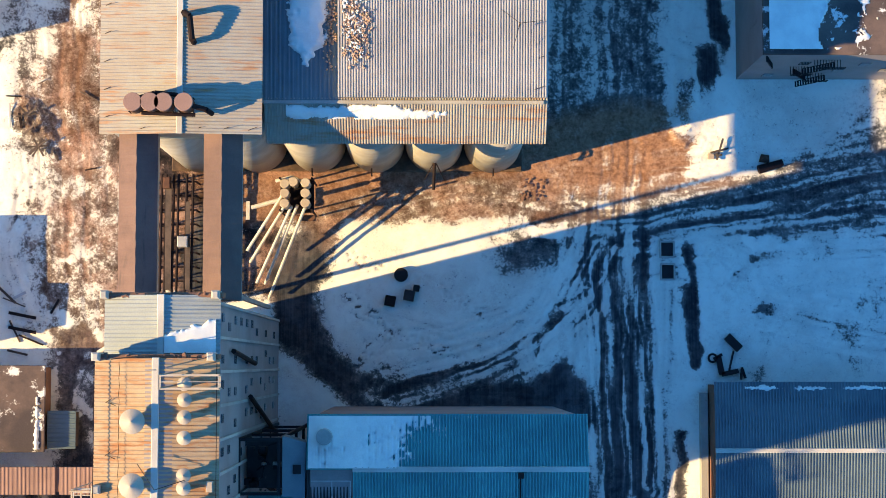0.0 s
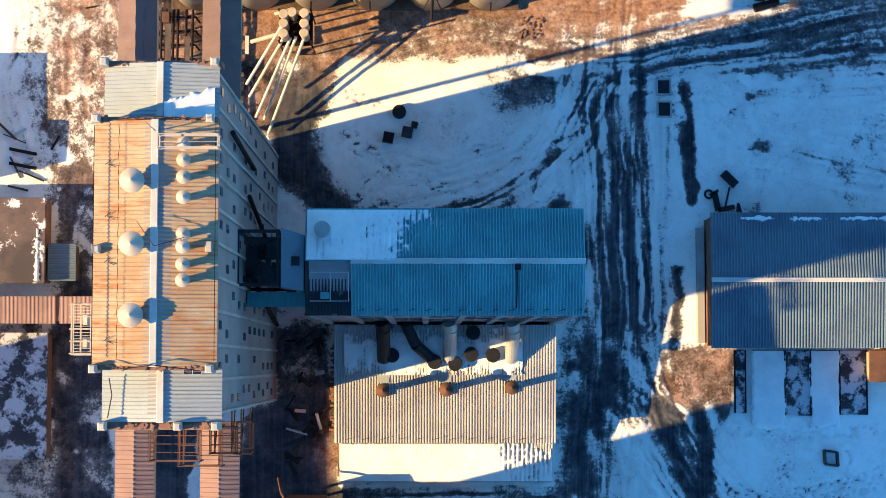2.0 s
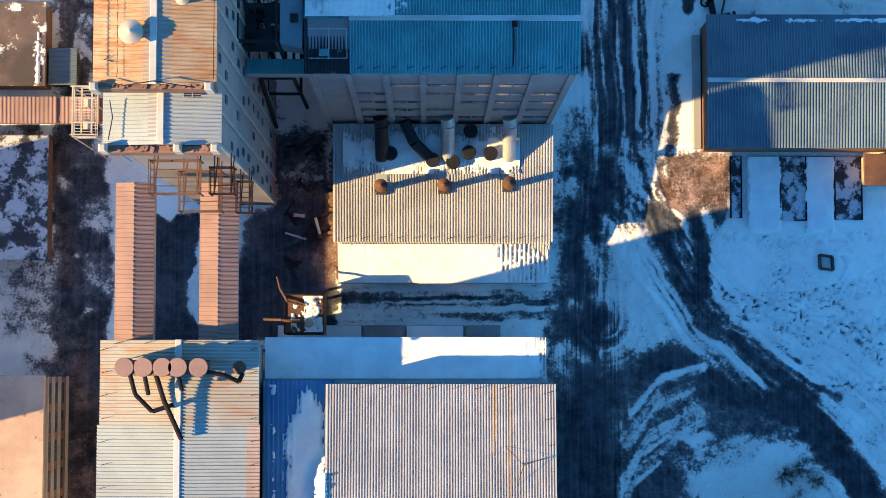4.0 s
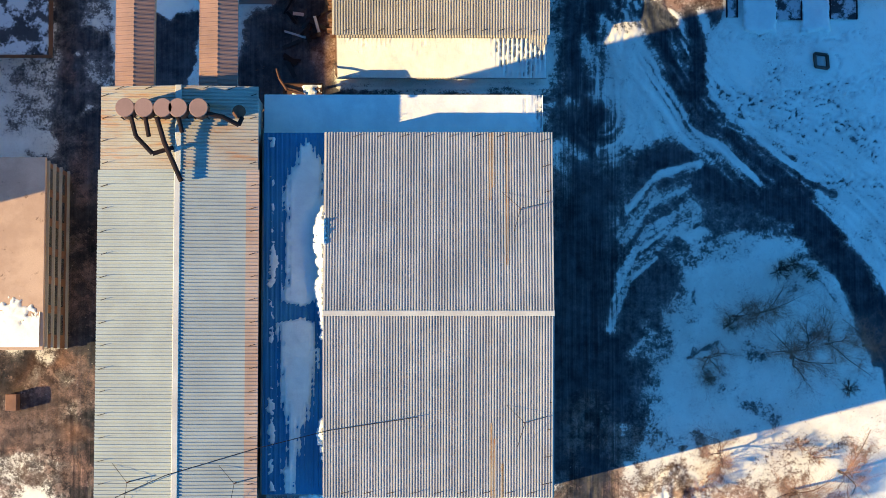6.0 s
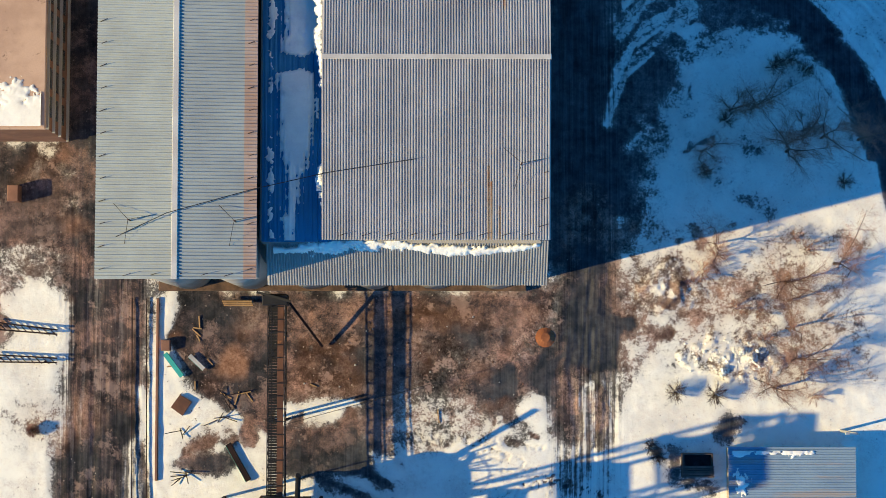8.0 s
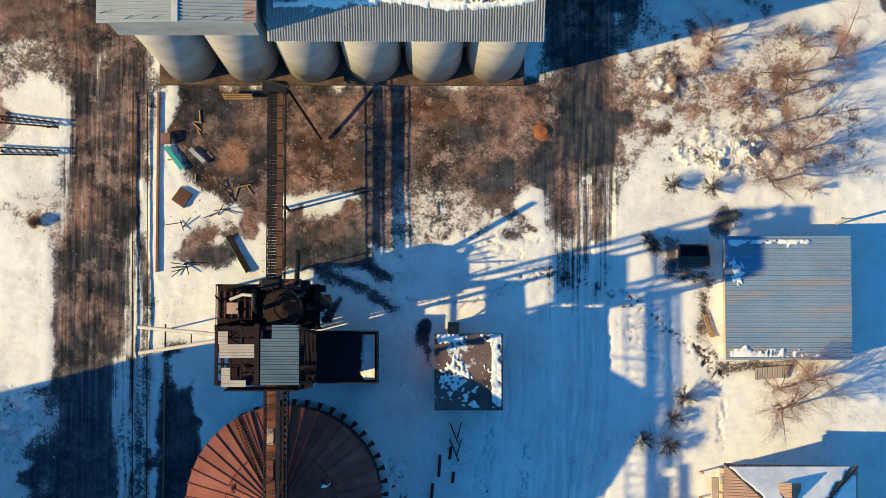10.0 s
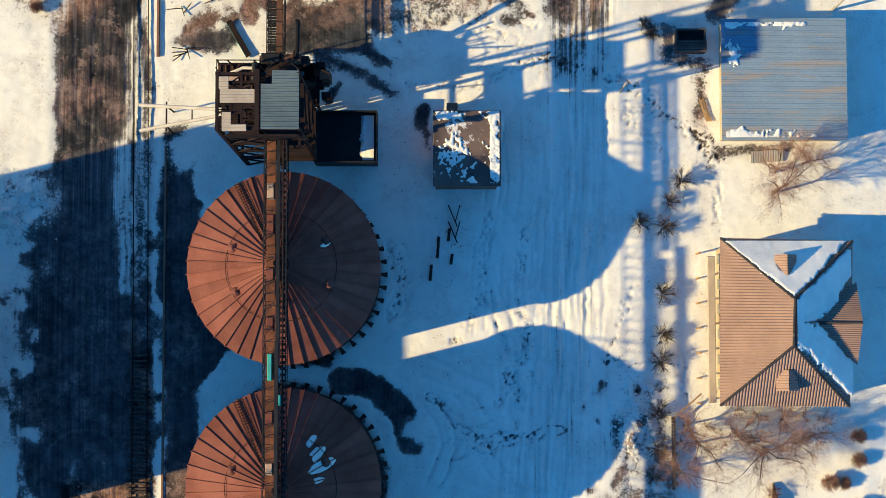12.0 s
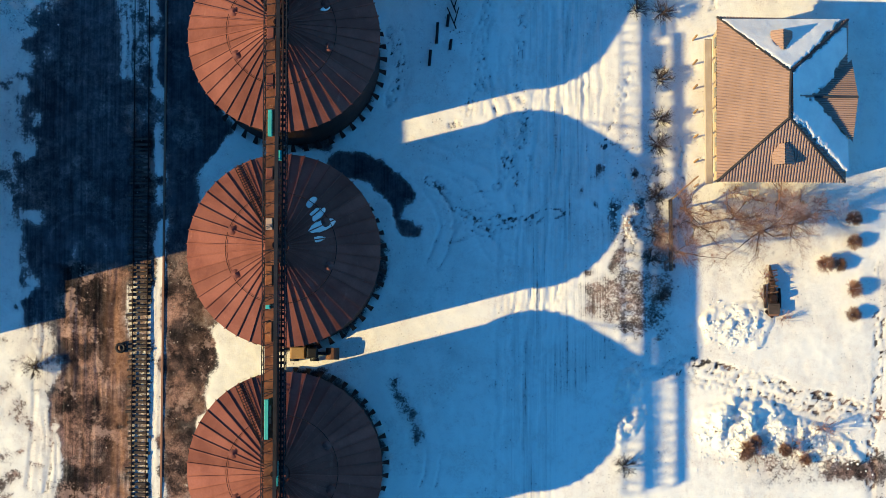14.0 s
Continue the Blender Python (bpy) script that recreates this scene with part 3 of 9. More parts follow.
# the yard south of the silos
field([(-29.1, -86.7), (16.2, -86.6), (14.3, -97.9), (3.7, -103.5), (-5.0, -103.5), (-6.2, -106.0), (-13.7, -107.2), (-18.7, -102.2), (-25.5, -98.5), (-28.7, -92.3)], 1.2, snow=0.1, soil=0.72)
blob((-21.5, -94.8), 1.8, 1.6, 0.5, snow=0.0, soil=1.0, rust=0.9)
blob((-23.0, -105.3), 3.0, 1.5, 0.4, snow=0.05, soil=0.25)
blob((-10.6, -105.9), 4.5, 1.7, 0.3, snow=0.1, soil=0.35)
blob((7.5, -97.3), 2.2, 2.4, 0.3, 20, snow=0.0, soil=0.12)
blob((13.7, -95.4), 2.6, 2.6, 0.3, 0, snow=0.0, soil=0.12)
blob((21.2, -91.0), 2.4, 2.4, 0.3, 0, snow=0.0, soil=0.15)
blob((6.8, -89.8), 4.0, 1.4, 0.5, 0, snow=0.05, soil=0.3)
strip([(1.2, -94.8), (7.5, -94.2), (13.7, -92.3)], 2.0, 1.5, snow=0.3, soil=0.95)
strip([(-27.4, -99.8), (-21.2, -102.2), (-16.8, -104.7)], 2.0, 0.6, snow=0.99, soil=0.7)
strip([(-27.5, -87.3), (-28.0, -92.3), (-27.4, -97.3)], 0.8, 0.5, snow=0.85, soil=0.5)
strip([(-13.7, -100.4), (-6.2, -101.0)], 1.2, 0.7, snow=0.7, soil=0.8)
strip([(19.1, -84.8), (18.7, -96.0), (19.9, -104.7), (19.2, -113.4)], 2.4, 0.9, 0.4, snow=0.12, soil=0.4)
strip([(-34.4, -84.8), (-34.8, -101.0), (-35.3, -113.3)], 4.8, 1.2, 0.35, snow=0.14, soil=0.6)
strip([(-30.2, -97.9), (-29.6, -113.3)], 0.6, 0.4, 0.2, snow=0.85, soil=0.6)
field([(22.5, -87.3), (32.0, -84.7), (47.7, -84.7), (47.5, -97.3), (35.0, -97.3), (25.6, -94.8)], 2.0, snow=0.5, soil=0.95)
blob((27.5, -91.0), 2.2, 2.0, 0.6, 0, snow=0.15, soil=0.5)
blob((34.4, -94.1), 3.0, 2.4, 0.6, 0, snow=0.55, soil=0.95)
# the southern road, rails and the steel silos
strip([(-35.4, -104.8), (-35.7, -132.7), (-36.2, -163.7)], 4.6, 1.0, 0.3, snow=0.08, soil=0.5)
strip([(-39.2, -128.2), (-39.5, -151.4), (-39.9, -163.7)], 3.2, 1.0, 0.15, snow=0.03, soil=0.3)
strip([(-42.4, -125.7), (-44.1, -133.9), (-44.4, -151.4)], 1.6, 1.2, 0.4, snow=0.6, soil=0.3)
strip([(-35.2, -154.0), (-35.5, -181.9), (-35.9, -194.2)], 4.6, 1.0, 0.3, snow=0.12, soil=0.8)
strip([(-32.4, -157.2), (-32.6, -188.1)], 1.2, 0.8, snow=0.1, soil=1.0, rust=0.4)
strip([(-30.9, -104.8), (-30.6, -134.5)], 1.5, 0.6, 0.4, snow=0.5, soil=0.3)
strip([(-30.6, -137.0), (-30.2, -169.8)], 1.7, 0.5, snow=0.08, soil=0.9)
strip([(-26.8, -117.5), (-25.6, -169.8)], 2.2, 1.0, snow=0.18, soil=0.55)
strip([(-24.3, -118.1), (-23.0, -121.9)], 2.4, 1.0, snow=0.75, soil=0.3)
strip([(-25.9, -154.7), (-25.1, -165.9), (-26.8, -181.9)], 1.6, 0.8, snow=0.15, soil=0.9)
blob((-13.4, -132.3), 9.8, 9.8, 0.06, snow=0.15, soil=0.3)
blob((-13.4, -154.6), 9.8, 9.8, 0.06, snow=0.2, soil=0.6)
blob((-13.2, -177.0), 9.8, 9.8, 0.06, snow=0.2, soil=0.6)
strip([(-8.4, -143.6), (-4.1, -144.5), (-0.9, -147.6), (-0.6, -150.7)], 1.1, 0.6, snow=0.02, soil=0.1)
strip([(-2.7, -168.4), (0.4, -174.6)], 0.7, 0.6, snow=0.4, soil=0.2)
blob((-9.2, -106.8), 4.0, 1.6, 0.4, 10, snow=0.15, soil=0.2)
strip([(19.8, -91.5), (19.1, -102.3), (17.7, -120.0), (16.4, -133.7)], 3.0, 1.0, 0.5, snow=0.42, soil=0.25)
strip([(17.9, -120.0), (16.9, -138.9), (14.6, -163.7)], 3.0, 1.2, 0.55, snow=0.86, soil=0.2)
strip([(14.2, -144.6), (12.2, -182.0), (11.5, -194.2)], 3.0, 1.2, 0.5, snow=0.86, soil=0.2)
strip([(31.9, -111.0), (32.2, -116.8)], 0.9, 0.6, snow=0.35, soil=0.9)
strip([(32.8, -118.7), (42.0, -118.0)], 0.8, 0.5, snow=0.4, soil=0.9)
blob((20.9, -150.8), 1.0, 3.2, 0.4, -25, snow=0.02, soil=0.1)
blob((24.6, -153.8), 3.4, 3.0, 0.6, 0, snow=0.5, soil=0.95)
strip([(26.9, -145.1), (26.5, -154.5), (27.0, -162.5)], 1.4, 0.9, snow=0.5, soil=0.9)
blob((20.2, -158.8), 4.0, 2.0, 0.6, 0, snow=0.62, soil=0.95)
strip([(51.8, -155.9), (51.1, -182.0)], 1.2, 0.7, 0.3, snow=0.7, soil=0.8)
blob((43.4, -175.8), 5.0, 3.0, 0.6, 0, snow=0.68, soil=0.95)
field([(-42.7, 40.1), (-36.1, 40.2), (-35.2, -4.8), (-41.7, -4.8)], 1.2, snow=0.42, soil=1.0, rust=0.25)
strip([(-39.6, 43.4), (-39.6, 21.0), (-39.1, 9.6)], 1.6, 0.8, 0.4, snow=0.15, soil=1.0, rust=0.5)
# late layers: dark ground between the buildings, streaked lanes
field([(-30.2, -32.3), (-24.6, -32.3), (-24.4, -54.6), (-29.9, -54.5)], 0.3, snow=0.05, soil=0.1)
field([(-40.6, -26.0), (-34.3, -26.0), (-34.0, -54.5), (-36.4, -54.5), (-37.2, -42.2), (-40.4, -36.0)], 0.5, snow=0.04, soil=0.15)
field([(-20.5, -33.5), (-9.3, -29.8), (-9.2, -46.5), (-20.4, -48.4)], 0.7, snow=0.1, soil=0.12)
blob((-13.1, -27.9), 2.4, 1.6, 0.5, 40, snow=0.45, soil=0.1)
blob((-10.5, -37.2), 1.2, 4.0, 0.5, 0, snow=0.3, soil=0.9, rust=0.5)
field([(21.3, -40.9), (25.7, -43.5), (30.6, -58.0), (30.5, -67.5), (27.3, -80.6), (21.0, -83.4)], 1.6, snow=0.42, soil=0.04)
field([(14.6, -40.9), (21.3, -40.9), (23.1, -58.1), (24.2, -68.8), (24.1, -80.6), (21.6, -83.4), (14.4, -85.6)], 1.6, snow=0.1, soil=0.04)
blob((26.2, -58.1), 3.2, 5.0, 0.7, 40, snow=0.55, soil=0.1)
blob((24.4, -45.4), 2.4, 5.0, 0.6, 35, snow=0.75, soil=0.1)
blob((16.2, -50.5), 1.0, 3.0, 0.6, 0, snow=0.55, soil=0.1)
field([(30.2, -63.7), (43.8, -62.5), (51.2, -70.0), (51.1, -75.0), (34.8, -80.0), (26.6, -80.6), (26.7, -75.0)], 1.2, snow=0.76, soil=0.25)
# shaded stretch: shade worked into the colour as navy asphalt in place of soil
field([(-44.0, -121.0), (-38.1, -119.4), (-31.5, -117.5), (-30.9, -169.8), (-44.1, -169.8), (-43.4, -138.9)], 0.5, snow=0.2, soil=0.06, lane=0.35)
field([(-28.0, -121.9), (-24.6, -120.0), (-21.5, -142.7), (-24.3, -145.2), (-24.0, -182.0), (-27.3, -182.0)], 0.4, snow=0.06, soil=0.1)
# sunlit stretch of the same ground, left as brown soil
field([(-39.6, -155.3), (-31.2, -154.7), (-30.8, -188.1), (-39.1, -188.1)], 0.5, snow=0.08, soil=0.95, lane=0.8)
field([(-27.8, -154.0), (-24.6, -154.0), (-20.8, -165.9), (-24.1, -173.3), (-24.0, -188.1), (-27.4, -188.1)], 0.5, snow=0.1, soil=0.9)
strip([(-32.5, -160.9), (-32.3, -188.1)], 0.8, 0.6, snow=0.05, soil=1.0, rust=0.7)
strip([(-30.4, -158.0), (-30.2, -192.0)], 1.5, 0.6, 0.4, snow=0.42, soil=0.9)
strip([(-32.0, -118.1), (-32.1, -136.4)], 1.0, 0.5, 0.5, snow=0.55, soil=0.2)
strip([(-28.8, -116.9), (-28.3, -160.0)], 0.5, 0.35, 0.3, snow=0.8, soil=0.6)
strip([(-28.3, -160.0), (-28.2, -175.9), (-28.3, -192.0)], 0.8, 0.7, 0.6, snow=0.72, soil=0.9)
strip([(-21.4, -160.9), (-18.3, -165.9)], 1.6, 0.5, snow=0.97)
blob((-43.3, -123.8), 3.4, 3.0, 0.4, 30, snow=0.6, soil=0.2)
blob((-42.5, -167.1), 2.2, 4.4, 0.5, 0, snow=0.93, soil=0.8)
blob((-43.0, -177.0), 3.0, 3.4, 0.5, 0, snow=0.85, soil=0.8)
strip([(-34.4, -84.8), (-34.8, -101.0), (-35.3, -113.3)], 4.6, 0.6, lane=1.0)
strip([(-34.8, -104.8), (-34.9, -121.9)], 4.4, 0.6, lane=1.0)
strip([(19.1, -84.8), (18.9, -113.4)], 2.6, 0.8, lane=0.8)
strip([(19.3, -104.6), (17.6, -132.6), (15.5, -163.7)], 5.0, 1.5, snow=0.84, soil=0.1, lane=0.9)
strip([(15.8, -150.9), (13.4, -188.1)], 4.6, 1.5, snow=0.84, soil=0.1, lane=0.9)
strip([(18.7, -43.5), (18.5, -84.3)], 3.6, 1.0, lane=0.8)
strip([(20.8, 14.7), (20.1, 2.1), (20.6, -7.3), (21.8, -25.9)], 3.4, 1.2, lane=0.4)
strip([(-8.4, -143.6), (-4.1, -144.5), (-0.9, -147.6), (-0.6, -150.7)], 1.4, 0.4, snow=0.02, soil=0.1)
blob((-25.5, -118.8), 2.4, 2.0, 0.5, 0, snow=0.85, soil=0.2)
strip([(35.1, -50.8), (41.4, -54.6), (46.3, -59.3), (50.0, -65.0), (52.4, -71.2), (53.6, -77.5)], 1.5, 0.4, 0.3, straight=True, snow=0.02, soil=0.05)
strip([(30.0, -57.4), (35.0, -56.8), (41.3, -58.0)], 0.8, 0.5, 0.4, snow=0.25, soil=0.05)
strip([(27.0, -37.1), (31.4, -46.6), (35.1, -50.8), (41.4, -54.6), (46.3, -59.3), (50.0, -65.0)], 4.5, 2.0, 0.9)
strip([(32.6, -48.5), (40.2, -49.8), (46.4, -53.6), (51.9, -59.3)], 2.5, 1.5, 0.5)
strip([(16.7, 9.7), (28.0, 11.6), (40.6, 11.6), (51.3, 14.1)], 3.0, 1.5, 0.9)
strip([(36.8, 4.0), (43.6, 2.8), (51.1, 3.4)], 3.0, 1.5, 0.9)
strip([(16.0, 4.0), (17.8, -7.3), (19.0, -24.6)], 2.5, 1.5, 0.9)
strip([(-7.2, -4.8), (2.8, -6.7), (15.3, -3.5)], 2.2, 1.2, 0.8)
# leaf litter under the trees
for at_, rx_, ry_ in (((30.7, -85.4), 3.0, 2.0), ((35.7, -87.9), 4.0, 3.0), ((41.4, -82.2), 5.0, 2.0), ((43.8, -92.3), 5.0, 4.0), ((27.5, -87.3), 2.5, 4.0), ((37.5, -94.1), 3.0, 2.0), ((-41.7, -101.0), 3.5, 2.0)):
    blob(at_, rx_ * 1.3, ry_ * 1.2, 0.9, snow=0.5, soil=1.0, rust=0.55)
blob((34.6, -150.8), 5.0, 2.5, 0.8, snow=0.6, soil=1.0, rust=0.8)
blob((40.8, -178.3), 5.0, 2.0, 0.6, snow=0.5, soil=1.0)
blob((49.6, -177.7), 3.0, 2.0, 0.5, snow=0.2, soil=1.0)
strip([(25.9, -146.4), (24.6, -152.6), (22.7, -161.3)], 1.6, 1.2, snow=0.55, soil=0.7)
strip([(31.9, -116.1), (32.4, -128.2), (31.6, -146.4)], 0.9, 0.8, snow=0.7, soil=0.9)
# the southern yard's soil: grey middle, brown rim
field([(-25.6, -88.2), (-16.9, -88.2), (-16.8, -100.4), (-22.4, -99.1), (-25.6, -94.8)], 0.8, snow=0.06, soil=0.5)
field([(-13.8, -92.3), (-5.7, -92.3), (-5.6, -98.5), (-13.7, -100.4)], 0.8, snow=0.1, soil=1.0, rust=0.2)
blob((-21.2, -94.8), 1.2, 1.1, 0.4, snow=0.0, soil=1.0, rust=0.75)
field([(-14.4, -88.2), (-5.7, -87.9), (-5.7, -91.0), (-14.4, -92.3)], 0.8, snow=0.08, soil=0.6)
strip([(-14.3, -100.4), (-11.2, -99.4), (-6.2, -100.4)], 1.1, 0.6, snow=0.9, soil=0.9)
field([(-14.3, -103.5), (-6.2, -102.8), (-6.2, -106.0), (-13.7, -106.9)], 0.4, snow=0.04, soil=0.4)
blob((-41.9, -73.8), 3.6, 2.8, 0.2, 20, snow=0.0, soil=0.9, rust=0.1)
blob((-42.5, -78.8), 5.0, 3.0, 0.7, 0, snow=0.2, soil=0.5)
blob((-43.0, -84.9), 1.8, 1.4, 0.9, 30, snow=0.7, soil=0.9)
field([(21.6, -85.1), (29.4, -84.1), (29.7, -88.5), (26.5, -94.8), (21.8, -98.5)], 0.8, snow=0.42, soil=1.0, rust=0.25)
blob((27.5, -87.9), 1.6, 1.2, 0.2, snow=0.0, soil=0.1)
blob((26.9, -91.6), 1.4, 1.0, 0.2, snow=0.05, soil=0.2)
# wet patches in the southern yard
for at_, rx_, ry_ in (((9.3, -97.3), 1.3, 2.0), ((14.7, -96.0), 1.6, 2.0), ((21.2, -91.0), 1.8, 1.6), ((18.1, -93.5), 1.6, 3.0), ((7.5, -96.0), 0.8, 1.0)):
    blob(at_, rx_, ry_, 0.15, snow=0.0, soil=0.05)
blob((-8.8, -97.3), 4.0, 2.0, 0.6, snow=0.15, soil=1.0, rust=0.25)
blob((3.7, -92.3), 5.0, 1.2, 0.6, snow=0.1, soil=0.2)
blob((1.2, -89.8), 6.0, 1.2, 0.6, snow=0.1, soil=1.0, rust=0.3)
strip([(-3.4, -10.4), (9.1, -7.3), (17.2, -2.3)], 3.0, 2.0, 0.5)
strip([(23.5, 0.9), (24.1, -7.3), (24.6, -22.8)], 1.8, 1.0, 0.9)
strip([(40.5, 3.4), (51.1, 4.0), (59.4, 3.4)], 4.0, 2.0, 0.8)
strip([(16.7, -113.6), (15.6, -138.9), (13.3, -163.7)], 4.0, 1.5, 0.5)
strip([(-35.0, -84.8), (-35.3, -113.3)], 4.5, 1.0, 0.5)
strip([(-36.5, -154.0), (-36.6, -188.1)], 5.0, 1.0, 0.5)
for seed, pts in enumerate((
        [(16.6, 3.4), (9.1, -4.8), (-3.4, -7.9)], [(17.9, -1.0), (7.8, -7.3), (-5.9, -9.8)], [(20.2, 14.7), (19.8, -1.0), (21.2, -24.6)], [(23.7, 24.3), (22.9, 5.3), (24.0, -24.6)],
        [(21.7, 4.6), (34.3, 6.5), (51.1, 5.3)], [(22.3, 5.9), (37.4, 8.4), (51.2, 8.4)], [(26.9, 25.6), (30.7, 23.7), (31.9, 17.9)], [(37.4, 1.5), (43.6, 0.2), (51.0, 0.9)], [(36.7, -3.5), (42.9, -3.5), (51.0, -4.8)],
        [(22.9, 0.2), (31.1, 3.4), (36.7, 0.2)], [(-45.9, 3.3), (-44.1, 6.5), (-44.8, 11.5)], [(-40.0, 27.4), (-39.2, 11.5), (-38.4, -1.0)],
        [(19.7, 1.9), (20.8, -17.1), (21.3, -33.5)], [(24.1, -4.4), (24.5, -23.5), (28.2, -38.5)], [(21.9, -33.5), (28.8, -41.0), (36.1, -51.5)], [(25.1, -28.5), (30.7, -38.5), (40.5, -48.4)], [(29.5, -33.5), (40.6, -42.2), (51.1, -46.0)],
        [(23.8, -40.9), (30.7, -48.5), (37.0, -54.2)], [(24.3, -54.9), (28.7, -59.3), (29.3, -63.7)], [(35.1, -47.3), (42.7, -51.7), (51.9, -61.2)], [(40.2, -47.9), (52.0, -53.6)],
        [(18.1, -85.4), (17.7, -112.3)], [(20.3, -85.4), (19.9, -112.3)], [(-36.9, -85.4), (-36.5, -112.2)], [(-33.2, -85.4), (-33.5, -112.2)], [(-30.9, -94.8), (-31.0, -112.2)],
        [(17.2, -102.3), (16.5, -121.3), (15.4, -139.9)], [(20.0, -102.3), (19.3, -121.3), (18.2, -139.9)], [(14.8, -116.8), (14.1, -138.9), (12.1, -162.5)], [(19.8, -126.3), (19.7, -140.1), (20.3, -147.6)],
        [(0.3, -142.0), (7.2, -145.1), (11.5, -151.4)], [(7.8, -132.6), (11.6, -142.7), (10.9, -151.4)], [(9.2, -131.9), (10.4, -150.9), (9.7, -180.8)], [(14.2, -150.9), (12.8, -180.8)], [(28.5, -165.9), (38.5, -168.4), (46.6, -170.9)],
        [(-37.7, -157.2), (-38.0, -180.7)], [(-33.9, -158.4), (-34.3, -180.7)], [(-42.2, -149.7), (-40.1, -163.4), (-41.7, -180.7)]), 70):
    tracks(pts, 1.9, 0.24, 0.24, seed)
# sweeping marks of a turning plough, and single wheel marks
for pts in ([(21.8, -61.2), (25.6, -56.2), (31.3, -53.6)], [(22.4, -63.7), (26.2, -58.7), (30.6, -56.2)], [(23.0, -65.6), (27.4, -61.8), (31.2, -59.3)], [(21.8, -58.1), (25.0, -54.3), (30.0, -52.4)], [(20.6, -46.0), (23.2, -42.8), (23.8, -38.4)], [(23.8, -48.6), (25.7, -44.7), (25.7, -39.6)], [(25.6, -50.5), (27.5, -47.9), (28.2, -43.5)], [(23.0, -71.3), (25.5, -68.8), (28.6, -67.5)]):
    strip(pts, 0.35, 0.5, 0.3, straight=True, snow=0.6, soil=0.05)
for pts in ([(18.2, -36.0), (20.6, -41.0), (25.6, -47.2)], [(18.8, -39.1), (22.5, -46.0), (26.8, -52.1)], [(24.4, -38.5), (27.5, -44.7), (33.7, -50.3)], [(22.6, -36.0), (26.9, -41.6), (31.8, -46.0)]):
    strip(pts, 0.4, 0.6, 0.3, straight=True, snow=0.62, soil=0.05)
for seed, pts in enumerate(([(1.6, -145.8), (4.0, -150.8), (1.6, -156.3)], [(4.0, -148.9), (9.0, -147.6), (12.2, -143.9)], [(7.8, -150.8), (10.9, -153.2), (12.1, -156.9)], [(4.0, -153.8), (8.4, -150.8), (12.2, -150.1)], [(2.9, -152.1), (7.9, -150.9), (12.3, -147.1)], [(4.1, -144.6), (7.3, -148.3), (11.7, -149.6)], [(6.7, -150.2), (9.2, -154.0), (12.3, -155.3)], [(0.4, -169.6), (2.3, -175.8), (1.6, -180.7)], [(-2.2, -128.2), (-1.0, -133.9), (-2.8, -137.7)], [(8.9, -113.9), (8.3, -123.9), (6.4, -138.7)], [(10.8, -113.9), (10.1, -138.7)], [(7.9, -133.1), (6.7, -139.5)], [(17.8, -147.6), (20.3, -150.1), (19.0, -155.1)]), 120):
    tracks(pts, 1.5, 0.3, 0.14, seed)
# trodden trails
steps_in_snow([(17.8, -142.6), (22.2, -138.9), (23.5, -133.9)], 57)
steps_in_snow([(21.6, -165.9), (27.9, -167.1), (34.7, -169.0), (41.6, -170.9), (52.0, -172.1)], 58)
steps_in_snow([(27.9, -165.9), (34.1, -167.1), (40.3, -170.9)], 59)
steps_in_snow([(9.1, -137.6), (9.7, -142.7), (12.2, -147.6)], 60)
steps_in_snow([(4.0, -150.8), (8.4, -150.1), (12.2, -150.8)], 61)
steps_in_snow([(34.5, -44.1), (40.3, -42.2), (52.2, -40.9)], 62)
steps_in_snow([(33.3, -43.5), (42.8, -44.7), (52.1, -46.6)], 63)
steps_in_snow([(-8.4, 2.1), (-3.4, 0.2), (2.8, -2.3), (6.6, -4.8)], 64)
steps_in_snow([(26.1, 2.8), (30.4, 2.1), (35.4, -1.0)], 65)
steps_in_snow([(22.7, -110.1), (27.7, -113.9), (32.1, -117.6)], 66)
steps_in_snow([(-2.4, -102.6), (3.9, -103.8), (13.3, -104.4)], 67)
steps_in_snow([(33.1, -41.6), (40.6, -42.2), (45.6, -41.6), (51.2, -39.7)], 51)
steps_in_snow([(36.9, -44.7), (43.7, -46.0), (51.1, -45.3)], 52)
steps_in_snow([(41.4, -52.0), (52.0, -52.0)], 53)
steps_in_snow([(23.6, -113.6), (29.3, -115.5), (32.5, -118.7), (34.3, -119.9)], 54)
steps_in_snow([(31.0, -165.9), (37.2, -167.8), (44.1, -169.6), (52.1, -170.9)], 55)
steps_in_snow([(9.0, -107.4), (14.0, -108.7), (16.5, -110.6)], 56)
def mottle(x0, x1, y0, y1, n, r0, r1, seed, **ranges):
    """Scattered soft patches, each with its own layers."""
    rnd = dice(seed)
    for _ in range(n):
        at, r = (rnd.uniform(x0, x1), rnd.uniform(y0, y1)), rnd.uniform(r0, r1)
        blob(at, r * rnd.uniform(0.6, 1.4), r, 0.6, rnd.uniform(0, 180), **{k: rnd.uniform(*v) for k, v in ranges.items()})


